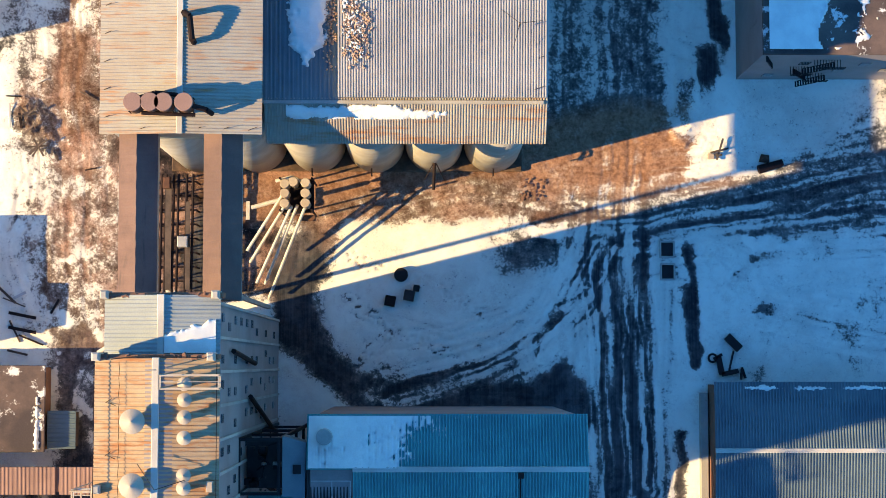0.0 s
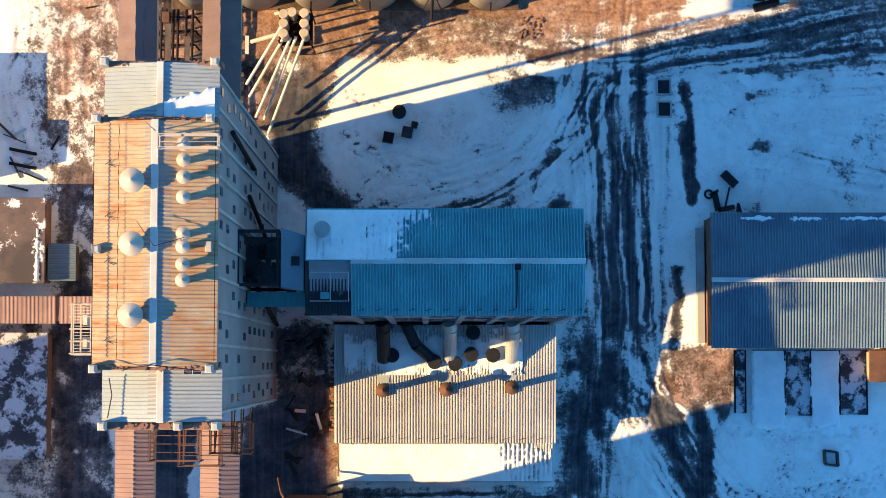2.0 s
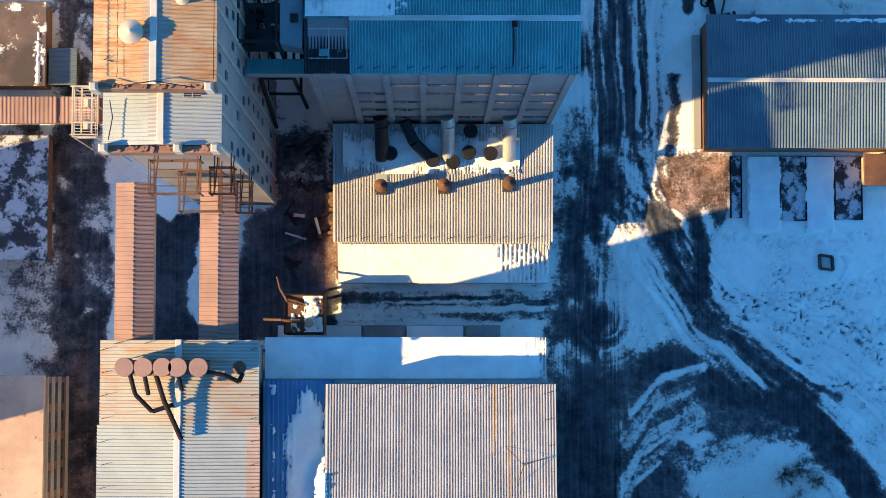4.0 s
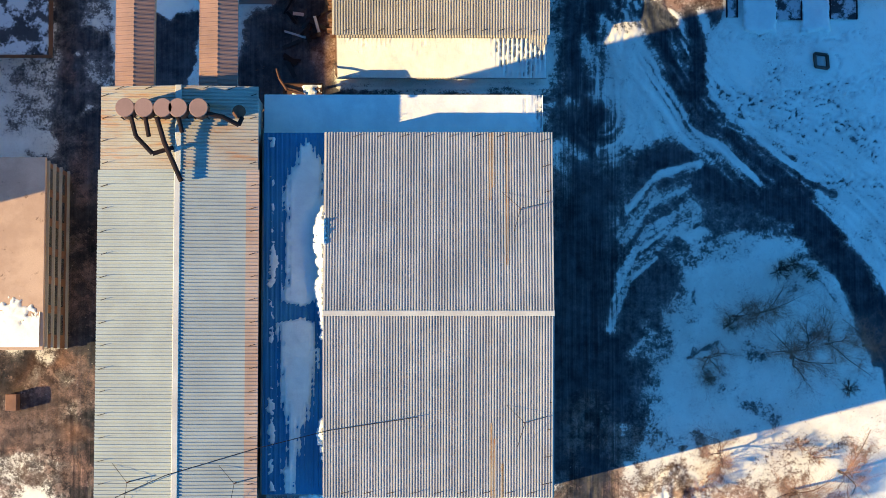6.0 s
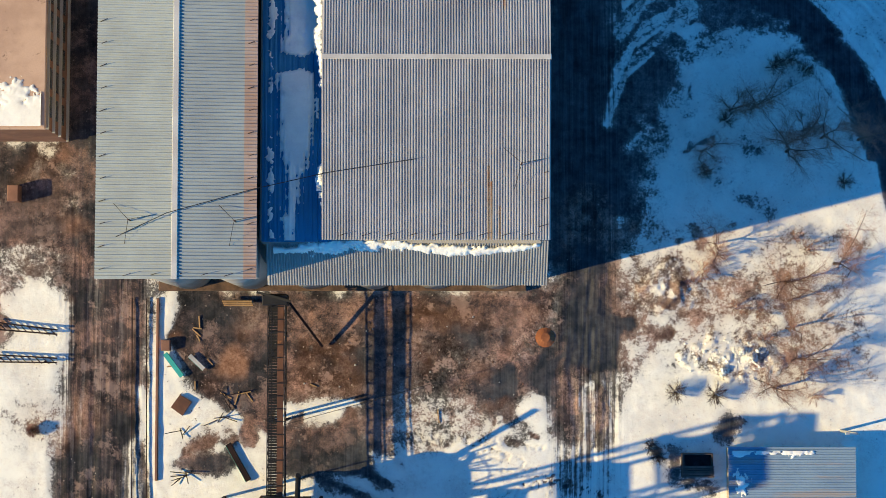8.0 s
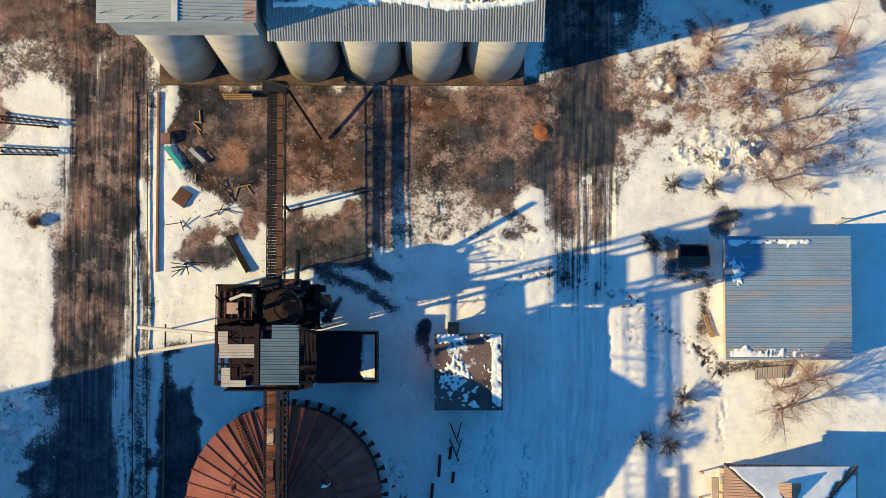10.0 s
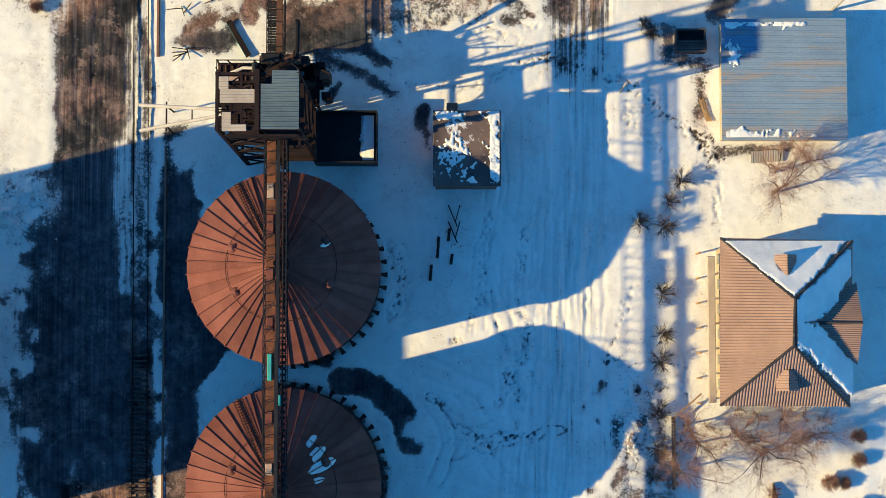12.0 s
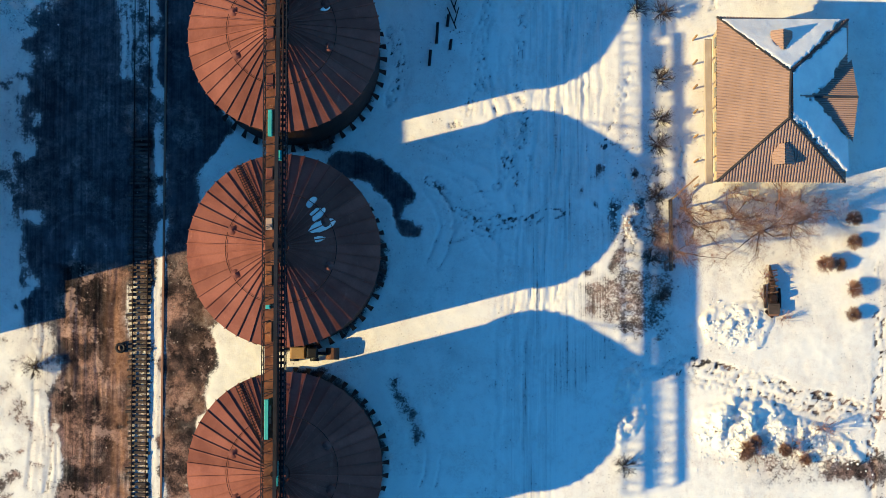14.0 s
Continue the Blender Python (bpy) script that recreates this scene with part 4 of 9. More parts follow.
# dark sweep of the northern road, and patches of dirt
field([(14.1, 11.5), (30.3, 9.3), (42.8, 12.1), (50.8, 15.2), (50.8, 3.4), (36.0, 4.6), (24.7, 3.4), (16.6, 0.9)], 1.5, snow=0.4, soil=0.06)
strip([(12.8, 5.2), (24.7, 5.9), (37.2, 8.4), (50.8, 11.5)], 2.6, 1.4, 0.9)
strip([(21.6, 3.4), (34.1, 5.6), (50.8, 7.1)], 2.0, 1.4, 0.9)
field([(36.6, 3.4), (50.8, 3.4), (50.8, -11.3), (37.2, -11.0)], 1.2, snow=0.74, soil=0.1)
strip([(36.6, 0.9), (50.8, 1.8)], 1.2, 0.8, 0.8)
strip([(36.9, -4.8), (50.8, -7.3)], 2.2, 1.4, 0.9)
blob((15.0, -12.3), 2.6, 2.0, 0.35, 10, snow=0.02, soil=0.08)
field([(34.7, 20.6), (41.6, 19.9), (50.3, 20.9), (42.8, 13.4), (36.0, 15.2)], 0.8, snow=0.72, soil=0.5, rust=0.1)
mottle(-9.0, 15.3, -9.8, -1.0, 26, 0.5, 1.6, 301, snow=(0.6, 0.95), soil=(0.1, 0.3))
mottle(37.2, 50.8, -11.0, 3.4, 24, 0.5, 1.5, 302, snow=(0.5, 1.0), soil=(0.05, 0.3))
mottle(-47.2, -41.5, -1.0, 30.2, 26, 0.5, 1.6, 303, snow=(0.35, 0.8), soil=(0.6, 1.0))
mottle(-41.2, -35.3, -4.8, 29.0, 30, 0.4, 1.4, 304, snow=(0.15, 0.7), soil=(0.9, 1.0))
mottle(27.3, 51.0, -78.3, -57.0, 60, 0.5, 2.0, 305, snow=(0.45, 0.9), soil=(0.1, 0.4))
mottle(21.0, 32.3, -72.0, -52.7, 26, 0.4, 1.4, 306, snow=(0.2, 0.75), soil=(0.02, 0.1))
mottle(21.2, 35.0, -95.0, -80.0, 60, 0.3, 1.3, 307, snow=(0.2, 0.85), soil=(0.85, 1.0))
mottle(31.2, 50.0, -98.7, -81.2, 60, 0.4, 1.5, 308, snow=(0.35, 0.8), soil=(0.9, 1.0), rust=(0.1, 0.6))
mottle(-27.6, 13.7, -103.7, -88.7, 60, 0.3, 1.3, 309, snow=(0.0, 0.3), soil=(0.2, 1.0), rust=(0.0, 0.35))
mottle(-5.0, 16.2, -105.0, -101.2, 26, 0.3, 1.0, 310, snow=(0.3, 0.9), soil=(0.8, 1.0))
mottle(-46.3, -38.2, -90.0, -70.6, 40, 0.3, 1.4, 311, snow=(0.0, 0.7), soil=(0.5, 1.0), rust=(0.0, 0.4))
mottle(-2.1, 16.6, -180.9, -125.9, 44, 0.6, 2.4, 312, snow=(0.8, 0.98), soil=(0.1, 0.3))
mottle(18.5, 28.5, -164.6, -144.6, 60, 0.25, 0.9, 313, snow=(0.25, 0.9), soil=(0.8, 1.0))
mottle(-45.9, -39.6, -180.9, -162.8, 26, 0.4, 1.4, 314, snow=(0.35, 0.9), soil=(0.9, 1.0), rust=(0.0, 0.3))
mottle(-39.0, -30.9, -180.9, -160.9, 30, 0.3, 1.2, 315, snow=(0.0, 0.35), soil=(0.7, 1.0), rust=(0.0, 0.4))
mottle(-27.4, -22.7, -180.9, -154.0, 24, 0.3, 0.9, 316, snow=(0.0, 0.5), soil=(0.5, 1.0), rust=(0.0, 0.4))
# dark mottles that go with the shade painted on the road by the silos
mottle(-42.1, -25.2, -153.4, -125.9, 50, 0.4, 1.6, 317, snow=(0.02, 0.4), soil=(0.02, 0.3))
mottle(-45.9, -42.1, -159.6, -125.9, 24, 0.4, 1.3, 318, snow=(0.3, 0.95), soil=(0.1, 0.3))
mottle(26.9, 51.2, -52.2, -33.5, 50, 0.5, 1.8, 319, snow=(0.82, 1.0), soil=(0.1, 0.3))
mottle(-46.8, -34.3, -51.6, -23.5, 50, 0.4, 1.6, 320, snow=(0.1, 0.75), soil=(0.0, 0.2))
mottle(13.8, 21.3, -52.2, -23.5, 30, 0.4, 1.3, 321, snow=(0.15, 0.6), soil=(0.03, 0.12))
strip([(27.3, -41.4), (30.4, -47.0), (36.6, -52.7), (42.9, -57.0), (47.3, -62.0), (51.0, -70.2)], 1.6, 0.5, 0.25, snow=0.03, soil=0.05)
strip([(31.0, -58.3), (35.4, -56.7), (41.0, -57.0)], 0.5, 0.5, 0.4, snow=0.4, soil=0.05)
for k in range(4):
    strip([(36.0 + 0.9 * k, -46.5 - 0.3 * k), (44.0 + 0.9 * k, -51.0 - 0.3 * k), (51.5 + 0.6 * k, -58.5 - 0.4 * k), (55.0 + 0.5 * k, -66.0)], 0.14, 0.2, 0.2, straight=True, snow=0.6, soil=0.05)
# wet black ground by the headhouse, the bridge's painted shadow, brown wheel ruts of the lane
field([(-10.0, -108.1), (-6.0, -105.9), (-1.5, -105.0), (-1.3, -107.8), (-3.5, -109.5), (-8.5, -109.1)], 0.7, snow=0.02, soil=0.08)
# cast shadow of the conveyor bridge, put into the ground as a dark band
field([(-5.7, -90.0), (-1.5, -90.0), (-1.5, -106.3), (-5.4, -106.3)], 0.8, snow=0.08, soil=0.3)
blob((-8.7, -112.8), 1.1, 0.7, 0.4, 0, snow=0.05, soil=0.1)
strip([(-10.4, -108.8), (-6.0, -110.6), (-2.9, -111.6)], 0.8, 0.6, 0.5, snow=0.3, soil=0.08)
strip([(0.2, -113.8), (-0.1, -116.3), (1.5, -118.1)], 1.0, 0.5, 0.2, snow=0.03, soil=0.08)
strip([(18.0, -98.1), (17.7, -102.5), (16.8, -111.6)], 2.8, 1.2, 0.4, snow=0.5, soil=0.75, lane=0.8)
strip([(16.8, -111.6), (15.8, -121.3), (14.6, -133.8)], 2.6, 1.2, 0.3, snow=0.74, soil=0.15, lane=1.0)
blob((34.3, -102.5), 1.6, 1.2, 0.5, 0, snow=0.1, soil=0.1)
blob((26.1, -104.4), 1.2, 0.8, 0.6, 20, snow=0.2, soil=0.2)
strip([(28.3, -104.4), (28.3, -108.1), (32.7, -108.8)], 0.9, 0.6, 0.4, snow=0.35, soil=0.3)
mottle(-41.8, -35.6, -19.1, -2.2, 26, 0.3, 1.2, 322, snow=(0.2, 0.85), soil=(0.05, 0.25))
mottle(-2.9, 15.2, -120.0, -106.3, 24, 0.5, 1.6, 323, snow=(0.75, 0.97), soil=(0.1, 0.3))
# wet puddled road south of the silo block
strip([(18.7, -78.7), (18.7, -86.2), (18.1, -92.5), (17.4, -101.2)], 3.0, 0.9, 0.3, snow=0.16, soil=0.6, lane=0.8)
strip([(20.9, -84.3), (20.6, -92.5), (19.9, -102.5)], 0.35, 0.3, 0.2, snow=0.1, soil=0.3)
strip([(19.3, -98.7), (18.7, -110.1)], 2.2, 1.0, 0.4, snow=0.4, soil=0.8, lane=0.9)
field([(16.8, -87.1), (19.6, -87.4), (20.1, -90.2), (23.7, -90.2), (24.2, -91.2), (21.9, -93.5), (21.4, -96.1), (17.3, -96.3), (16.3, -95.5), (15.5, -98.9), (12.7, -97.8), (13.2, -96.1), (16.3, -94.5), (16.5, -91.5)], 0.3, snow=0.0, soil=0.05, rust=0.0, lane=0.2)
field([(16.9, -82.5), (20.3, -82.2), (20.1, -88.7), (17.1, -88.7)], 0.5, snow=0.02, soil=0.1)
# sweeping wheel streaks
strip([(20.8, 14.0), (20.4, 0.0), (21.4, -15.0), (22.0, -28.0), (20.0, -45.0)], 4.6, 1.6, 0.8)
field([(20.4, -36.0), (26.3, -33.5), (29.1, -38.5), (33.8, -46.0), (38.2, -52.2), (30.7, -52.9), (23.8, -46.0), (19.4, -41.6)], 1.2, snow=0.7, soil=0.06)
for k in range(5):
    strip([(21.3 + 1.3 * k, -33.5 + 0.7 * k), (25.1 + 1.4 * k, -39.7 + 0.8 * k), (30.1 + 1.5 * k, -47.2 + 1.0 * k), (36.9 + 1.6 * k, -53.5 + 1.4 * k)], 1.1, 0.7, 1.3)
strip([(25.1, -33.5), (27.2, -38.5), (31.3, -44.4), (36.3, -49.1), (41.9, -53.5)], 1.1, 0.6, 0.7, snow=0.16, soil=0.05)
strip([(26.9, -34.1), (29.7, -39.7), (33.8, -45.0), (38.8, -49.1), (45.7, -53.6)], 0.45, 0.4, 0.5, snow=0.3, soil=0.05)
strip([(30.1, -33.5), (31.0, -37.2), (30.7, -41.6)], 0.9, 0.5, 0.2, snow=0.05, soil=0.08)
for k in range(6):
    strip([(33.8 + 0.8 * k, -42.2 - 0.2 * k), (40.7 + 0.9 * k, -47.9 + 0.2 * k), (51.2, -51.6 + 0.8 * k)], 0.16, 0.25, 0.2, straight=True, snow=0.7, soil=0.05)
strip([(12.8, -8.5), (15.3, -4.8), (17.8, 0.2), (19.1, 3.4)], 3.0, 1.6, 1.1)
strip([(-3.4, -13.5), (6.0, -11.0), (12.8, -7.3), (17.8, -2.3)], 2.6, 1.6, 1.1)
strip([(23.5, 4.0), (22.8, -4.8), (24.1, -13.5), (24.7, -23.5)], 2.0, 1.2, 1.0)
# dark ground between the sloping galleries, and the edges of the yard
field([(-30.4, -32.8), (-25.4, -32.8), (-25.4, -50.5), (-30.4, -50.5)], 0.8, snow=0.06, soil=0.05)
field([(-20.2, -34.7), (-15.7, -35.4), (-16.1, -45.3), (-20.2, -49.8)], 1.2, snow=0.05, soil=0.08)
field([(-2.2, -97.7), (6.1, -98.7), (8.0, -104.1), (-2.9, -104.1)], 1.4, snow=0.5, soil=1.0)
field([(-46.3, -74.0), (-38.4, -74.0), (-38.1, -78.1), (-40.5, -82.2), (-46.3, -81.5)], 1.2, snow=0.03, soil=0.35, rust=0.12)
field([(-46.3, -82.8), (-41.8, -82.5), (-41.0, -85.2), (-42.9, -86.6), (-46.3, -86.3)], 0.8, snow=0.45, soil=0.8)
field([(-46.3, -88.6), (-40.5, -87.3), (-38.8, -89.3), (-39.4, -94.5), (-46.3, -95.1)], 0.8, snow=0.82, soil=0.9)
# trails and tyre sweeps beside the curving road
steps_in_snow([(37.7, -45.0), (40.4, -45.8), (44.2, -46.2), (47.9, -45.8), (51.7, -45.9)], 160)
steps_in_snow([(40.9, -51.9), (45.2, -52.2), (51.6, -52.0)], 161)
steps_in_snow([(44.7, -44.5), (47.9, -47.2), (51.2, -49.9)], 162)
for off in (0.0, 0.7, 1.9, 2.6, 4.0):
    strip([(x + off, y + off * 0.7) for x, y in [(33.4, -45.6), (38.8, -47.5), (44.2, -50.4), (48.5, -54.2), (51.6, -57.4)]], 0.16, 0.22, 0.2, straight=True, snow=0.62, soil=0.05)
strip([(25.3, -51.0), (28.5, -49.9), (31.8, -52.0), (35.5, -54.5)], 2.2, 0.8, 0.5, snow=0.1, soil=0.05)
field([(30.4, -53.7), (35.0, -53.9), (40.9, -57.5), (36.6, -56.9), (32.6, -57.2), (30.7, -56.3)], 0.5, snow=0.3, soil=0.05)
field([(21.3, -59.0), (25.8, -58.0), (29.1, -61.2), (29.6, -65.0), (25.8, -67.2), (21.0, -67.2)], 1.5, snow=0.2, soil=0.05)
# wheel bands of the southern lane
strip([(16.9, -125.9), (14.1, -153.4), (12.3, -181.0)], 0.76, 0.5, 0.2, snow=0.68, soil=0.1, lane=1.0)
strip([(15.1, -125.9), (12.6, -153.4), (10.4, -181.0)], 0.44, 0.5, 0.2, snow=0.76, soil=0.1, lane=1.0)
strip([(19.8, -125.9), (17.3, -144.6), (15.7, -158.4)], 0.9, 0.5, 0.2, snow=0.72, soil=0.1, lane=1.0)
strip([(18.5, -125.9), (16.0, -144.6), (14.3, -160.9)], 0.4, 0.5, 0.2, snow=0.8, soil=0.1, lane=1.0)
strip([(13.5, -129.6), (11.3, -157.1), (9.4, -175.9)], 0.5, 0.5, 0.2, snow=0.82, soil=0.1, lane=1.0)
strip([(21.0, -129.6), (19.4, -144.6), (18.5, -153.4)], 0.36, 0.5, 0.2, snow=0.82, soil=0.1, lane=1.0)
strip([(16.6, -160.9), (15.1, -169.6), (14.1, -181.0)], 1.0, 0.5, 0.2, snow=0.76, soil=0.1, lane=1.0)
strip([(19.6, -105.6), (18.3, -117.6), (16.5, -133.8), (15.8, -145.1)], 0.8, 0.5, 0.2, snow=0.72, soil=0.1, lane=1.0)
strip([(17.1, -110.6), (15.5, -127.5), (14.0, -145.1)], 0.5, 0.5, 0.2, snow=0.76, soil=0.1, lane=1.0)
strip([(21.1, -110.6), (20.2, -122.5), (19.0, -133.8)], 0.5, 0.5, 0.2, snow=0.8, soil=0.1, lane=1.0)
field([(15.1, -163.4), (20.4, -162.8), (22.3, -166.5), (16.6, -169.0)], 0.6, snow=0.66, soil=0.2)
field([(18.2, -157.4), (22.9, -155.9), (27.3, -157.1), (27.9, -161.5), (24.1, -163.4), (18.5, -160.9)], 0.8, snow=0.45, soil=0.9, rust=0.15)
field([(10.2, -113.8), (15.5, -114.4), (14.0, -127.5), (9.0, -125.0)], 1.2, snow=0.82, soil=0.2)
# fan of plough strokes beside the silo block
fan = dice(64)
for k in range(26):
    f, g = k / 25, fan.uniform(-1.2, 1.2)
    p0 = (20.9 + 2.2 * f + g * 0.3, -68.5 + 13.0 * f + g)
    p2 = (26.0 + 5.0 * f + g * 0.4, -60.5 + 10.5 * f + g * 0.5)
    strip([p0, ((p0[0] + p2[0]) / 2 - 0.5, (p0[1] + p2[1]) / 2 + 1.4), p2], fan.uniform(0.12, 0.4), 0.3, 0.2, straight=True, snow=fan.choice((0.3, 0.5, 0.75, 0.9)), soil=0.05)
# more trodden trails
steps_in_snow([(12.9, -138.4), (11.3, -142.1), (9.1, -146.5)], 130)
steps_in_snow([(6.0, -151.5), (12.3, -150.3), (16.0, -149.6)], 131)
steps_in_snow([(7.9, -125.9), (7.3, -135.3), (4.1, -139.6)], 132)
steps_in_snow([(31.6, -165.9), (41.6, -169.0), (52.1, -172.1)], 133)
steps_in_snow([(51.5, -160.9), (51.0, -170.9), (50.4, -179.6)], 134)
steps_in_snow([(20.4, -141.5), (24.1, -142.8), (27.9, -140.9)], 135)
steps_in_snow([(1.6, -145.3), (4.1, -148.4), (8.5, -152.1)], 136)
steps_in_snow([(29.1, -141.5), (30.1, -146.5), (27.9, -155.3)], 137)
steps_in_snow([(33.8, -42.2), (41.9, -43.5), (51.2, -41.6)], 138)
steps_in_snow([(39.4, -39.7), (40.7, -43.5), (42.6, -45.4)], 139)
steps_in_snow([(31.9, -44.7), (38.2, -42.2), (40.7, -38.5)], 140)
steps_in_snow([(46.9, -37.2), (45.7, -43.5), (51.2, -48.5)], 141)
steps_in_snow([(33.8, -35.4), (40.7, -36.0), (49.4, -35.4)], 142)
steps_in_snow([(6.5, -104.4), (15.2, -108.1), (21.5, -110.6)], 143)
steps_in_snow([(23.3, -115.0), (27.7, -119.4), (29.6, -125.0)], 144)
steps_in_snow([(30.8, -116.3), (34.0, -122.5), (33.3, -127.5)], 145)
steps_in_snow([(-1.0, -110.6), (5.8, -111.3), (12.1, -108.8)], 146)
steps_in_snow([(12.1, -127.5), (11.5, -135.0), (12.7, -143.8)], 147)
steps_in_snow([(-2.9, -128.8), (-1.0, -133.8), (-2.9, -137.5)], 148)
steps_in_snow([(22.7, -110.6), (26.5, -113.8), (31.5, -116.9), (34.6, -118.1)], 149)
steps_in_snow([(-7.2, -4.8), (-0.9, -7.3), (4.7, -9.8)], 150)
steps_in_snow([(27.8, 0.2), (31.6, -2.3), (35.3, 0.2)], 151)
steps_in_snow([(-8.4, -2.3), (-3.4, -6.6), (-7.2, -9.8)], 152)
# rises
heap((24.0, -148.3), 3.0, 4.2, 0.8, 61)
heap((35.4, -162.1), 4.0, 2.4, 0.9, 62)
heap((36.5, -174.0), 6.0, 3.4, 1.3, 63)
heap((44.0, -175.2), 6.0, 2.6, 1.1, 64)
heap((23.1, -170.9), 1.6, 4.0, 0.9, 65)
heap((35.0, -94.8), 6.0, 2.6, 0.9, 66)
heap((27.5, -87.3), 4.0, 2.4, 0.7, 67)
heap((28.4, 18.6), 2.0, 5.0, 0.5, 68)
heap((-43.6, 17.2), 2.6, 3.2, 0.8, 69)
heap((-43.3, -124.5), 4.0, 4.0, 0.7, 70)

Z = LAYER["rise"] + 0.1 * np.clip(LAYER["snow"], 0, 1) * near + (fbm(X, Y, 9, 21) - 0.5) * 0.22 * near + (fbm(X, Y, 1.1, 23, 3) - 0.5) * 0.1 * near - 0.1
nx, ny = len(GX), len(GY)
quad = (np.arange(ny - 1)[:, None] * nx + np.arange(nx - 1)[None, :]).ravel()
quads = np.stack([quad, quad + 1, quad + nx + 1, quad + nx], 1)
gm = bpy.data.meshes.new("ground")
gm.vertices.add(nx * ny)
gm.vertices.foreach_set("co", np.stack([X, Y, Z], -1).ravel().astype(np.float32))
gm.loops.add(quads.size)
gm.loops.foreach_set("vertex_index", quads.ravel().astype(np.int32))
gm.polygons.add(len(quads))
gm.polygons.foreach_set("loop_start", (np.arange(len(quads)) * 4).astype(np.int32))
gm.update(calc_edges=True)
for key in ("snow", "soil", "rust", "lane"):
    gm.attributes.new(key, "FLOAT", "POINT").data.foreach_set("value", np.clip(LAYER[key], -0.3, 1.1).ravel().astype(np.float32))
gm.materials.append(GROUND)
gm.shade_smooth()
ground = tagged(new("ground", gm), "yard ground of trampled snow, wet asphalt and brown soil", "ground", kind="structure")


def ground_z(x, y):
    return float(Z[min(np.searchsorted(GY, y), ny - 1), min(np.searchsorted(GX, x), nx - 1)])


# ---- grain elevator: silo blocks, tower, galleries ----
def gable(parent, x0, x1, y0, y1, eave, rise, axis, mat_roof, pitch, amp=0.07, names=("roof", "ridge_cap"), cap=True):
    """A gable roof; its ridge runs along axis, and the waves of its sheets run down the slopes."""
    if axis == "y":
        m = (x0 + x1) / 2
        a = Shape().sheet((x0, y0, eave), (0, y1 - y0, 0), (m - x0, 0, rise), pitch, amp)
        b = Shape().sheet((x1, y1, eave), (0, y0 - y1, 0), (m - x1, 0, rise), pitch, amp)
        c = Shape().bevel_box(m - 0.28, m + 0.28, y0 - 0.04, y1 + 0.04, eave + rise + 0.02, eave + rise + 0.16, 0.05)
    else:
        m = (y0 + y1) / 2
        a = Shape().sheet((x1, y0, eave), (x0 - x1, 0, 0), (0, m - y0, rise), pitch, amp)
        b = Shape().sheet((x0, y1, eave), (x1 - x0, 0, 0), (0, m - y1, rise), pitch, amp)
        c = Shape().bevel_box(x0 - 0.04, x1 + 0.04, m - 0.24, m + 0.24, eave + rise + 0.02, eave + rise + 0.16, 0.05)
    part(names[0], a, mat_roof, parent)
    part(names[0], b, mat_roof, parent)
    if cap:
        part(names[1], c, RIDGE, parent, "pale ridge flashing")


def gable_body(x0, x1, y0, y1, z0, eave, rise, axis):
    """Closed walls below a gable roof."""
    s = Shape()
    if axis == "y":
        m = (x0 + x1) / 2
        v = [(x0, y0, z0), (x1, y0, z0), (x1, y0, eave), (m, y0, eave + rise), (x0, y0, eave)]
        v += [(x, y1, z) for x, _, z in v]
    else:
        m = (y0 + y1) / 2
        v = [(x0, y0, z0), (x0, y1, z0), (x0, y1, eave), (x0, m, eave + rise), (x0, y0, eave)]
        v += [(x1, y, z) for _, y, z in v]
    f = [(0, 1, 2, 3, 4), (9, 8, 7, 6, 5)] + [(i, i + 5, (i + 1) % 5 + 5, (i + 1) % 5) for i in range(5)]
    return s.add(v, f)


def silo_ring(parent, x0, x1, y0, y1, r, z1, nx_, ny_):
    """Concrete cylinders round the edge of a block."""
    s = Shape()
    seg = 40
    s.tube((0, 0, 0), (0, 0, z1), r, seg=seg)
    data = s.mesh("silo_cylinder", CONCRETE_WARM)
    for p in data.polygons:
        p.use_smooth = len(p.vertices) == 4
    for i in range(nx_):
        for j in range(ny_):
            if i in (0, nx_ - 1) or j in (0, ny_ - 1):
                again("silo_cylinder", data, parent, (x0 + (x1 - x0) * i / (nx_ - 1), y0 + (y1 - y0) * j / (ny_ - 1), 0))


def window_piece(w, h, material=GLASS):
    return Shape().box(-0.06, 0.05, -w / 2, w / 2, -h / 2, h / 2).mesh("window", material)


# southern silo block
south = thing("silo_block", "block of tall concrete grain silos under grey corrugated roofs", "silo building")
silo_ring(south, -25.2, 8.6, -83.9, -51.4, 3.15, 30.0, 6, 6)
part("silo_core", Shape().box(-24.5, 8.0, -83.0, -52.0, 0, 30.0), CONCRETE, south)
part("plinth", Shape().bevel_box(-28.6, 11.9, -87.2, -48.1, 0, 0.9, 0.1), BALLAST, south)
part("upper_wall", gable_body(-27.9, -14.7, -87.3, -48.0, 30.0, 37.9, 0.8, "y"), CONCRETE, south)
gable(south, -28.5, -14.2, -87.75, -55.1, 38.1, 0.75, "y", ASBESTOS_LIGHT, 0.31, 0.09)
part("eave_sheet", Shape().sheet((-14.19, -55.11, 38.12), (0, -32.64, 0), (-1.15, 0, 0.12), 0.311, 0.09), EAVE_SHEET, south, "rust-stained sheets along the eave")
gable(south, -28.3, -14.3, -55.1, -47.65, 38.1, 0.75, "y", ASBESTOS_TAN, 0.31, 0.08)
part("low_wall", Shape().box(-14.4, 11.3, -84.0, -51.2, 30.0, 33.2), CONCRETE, south)
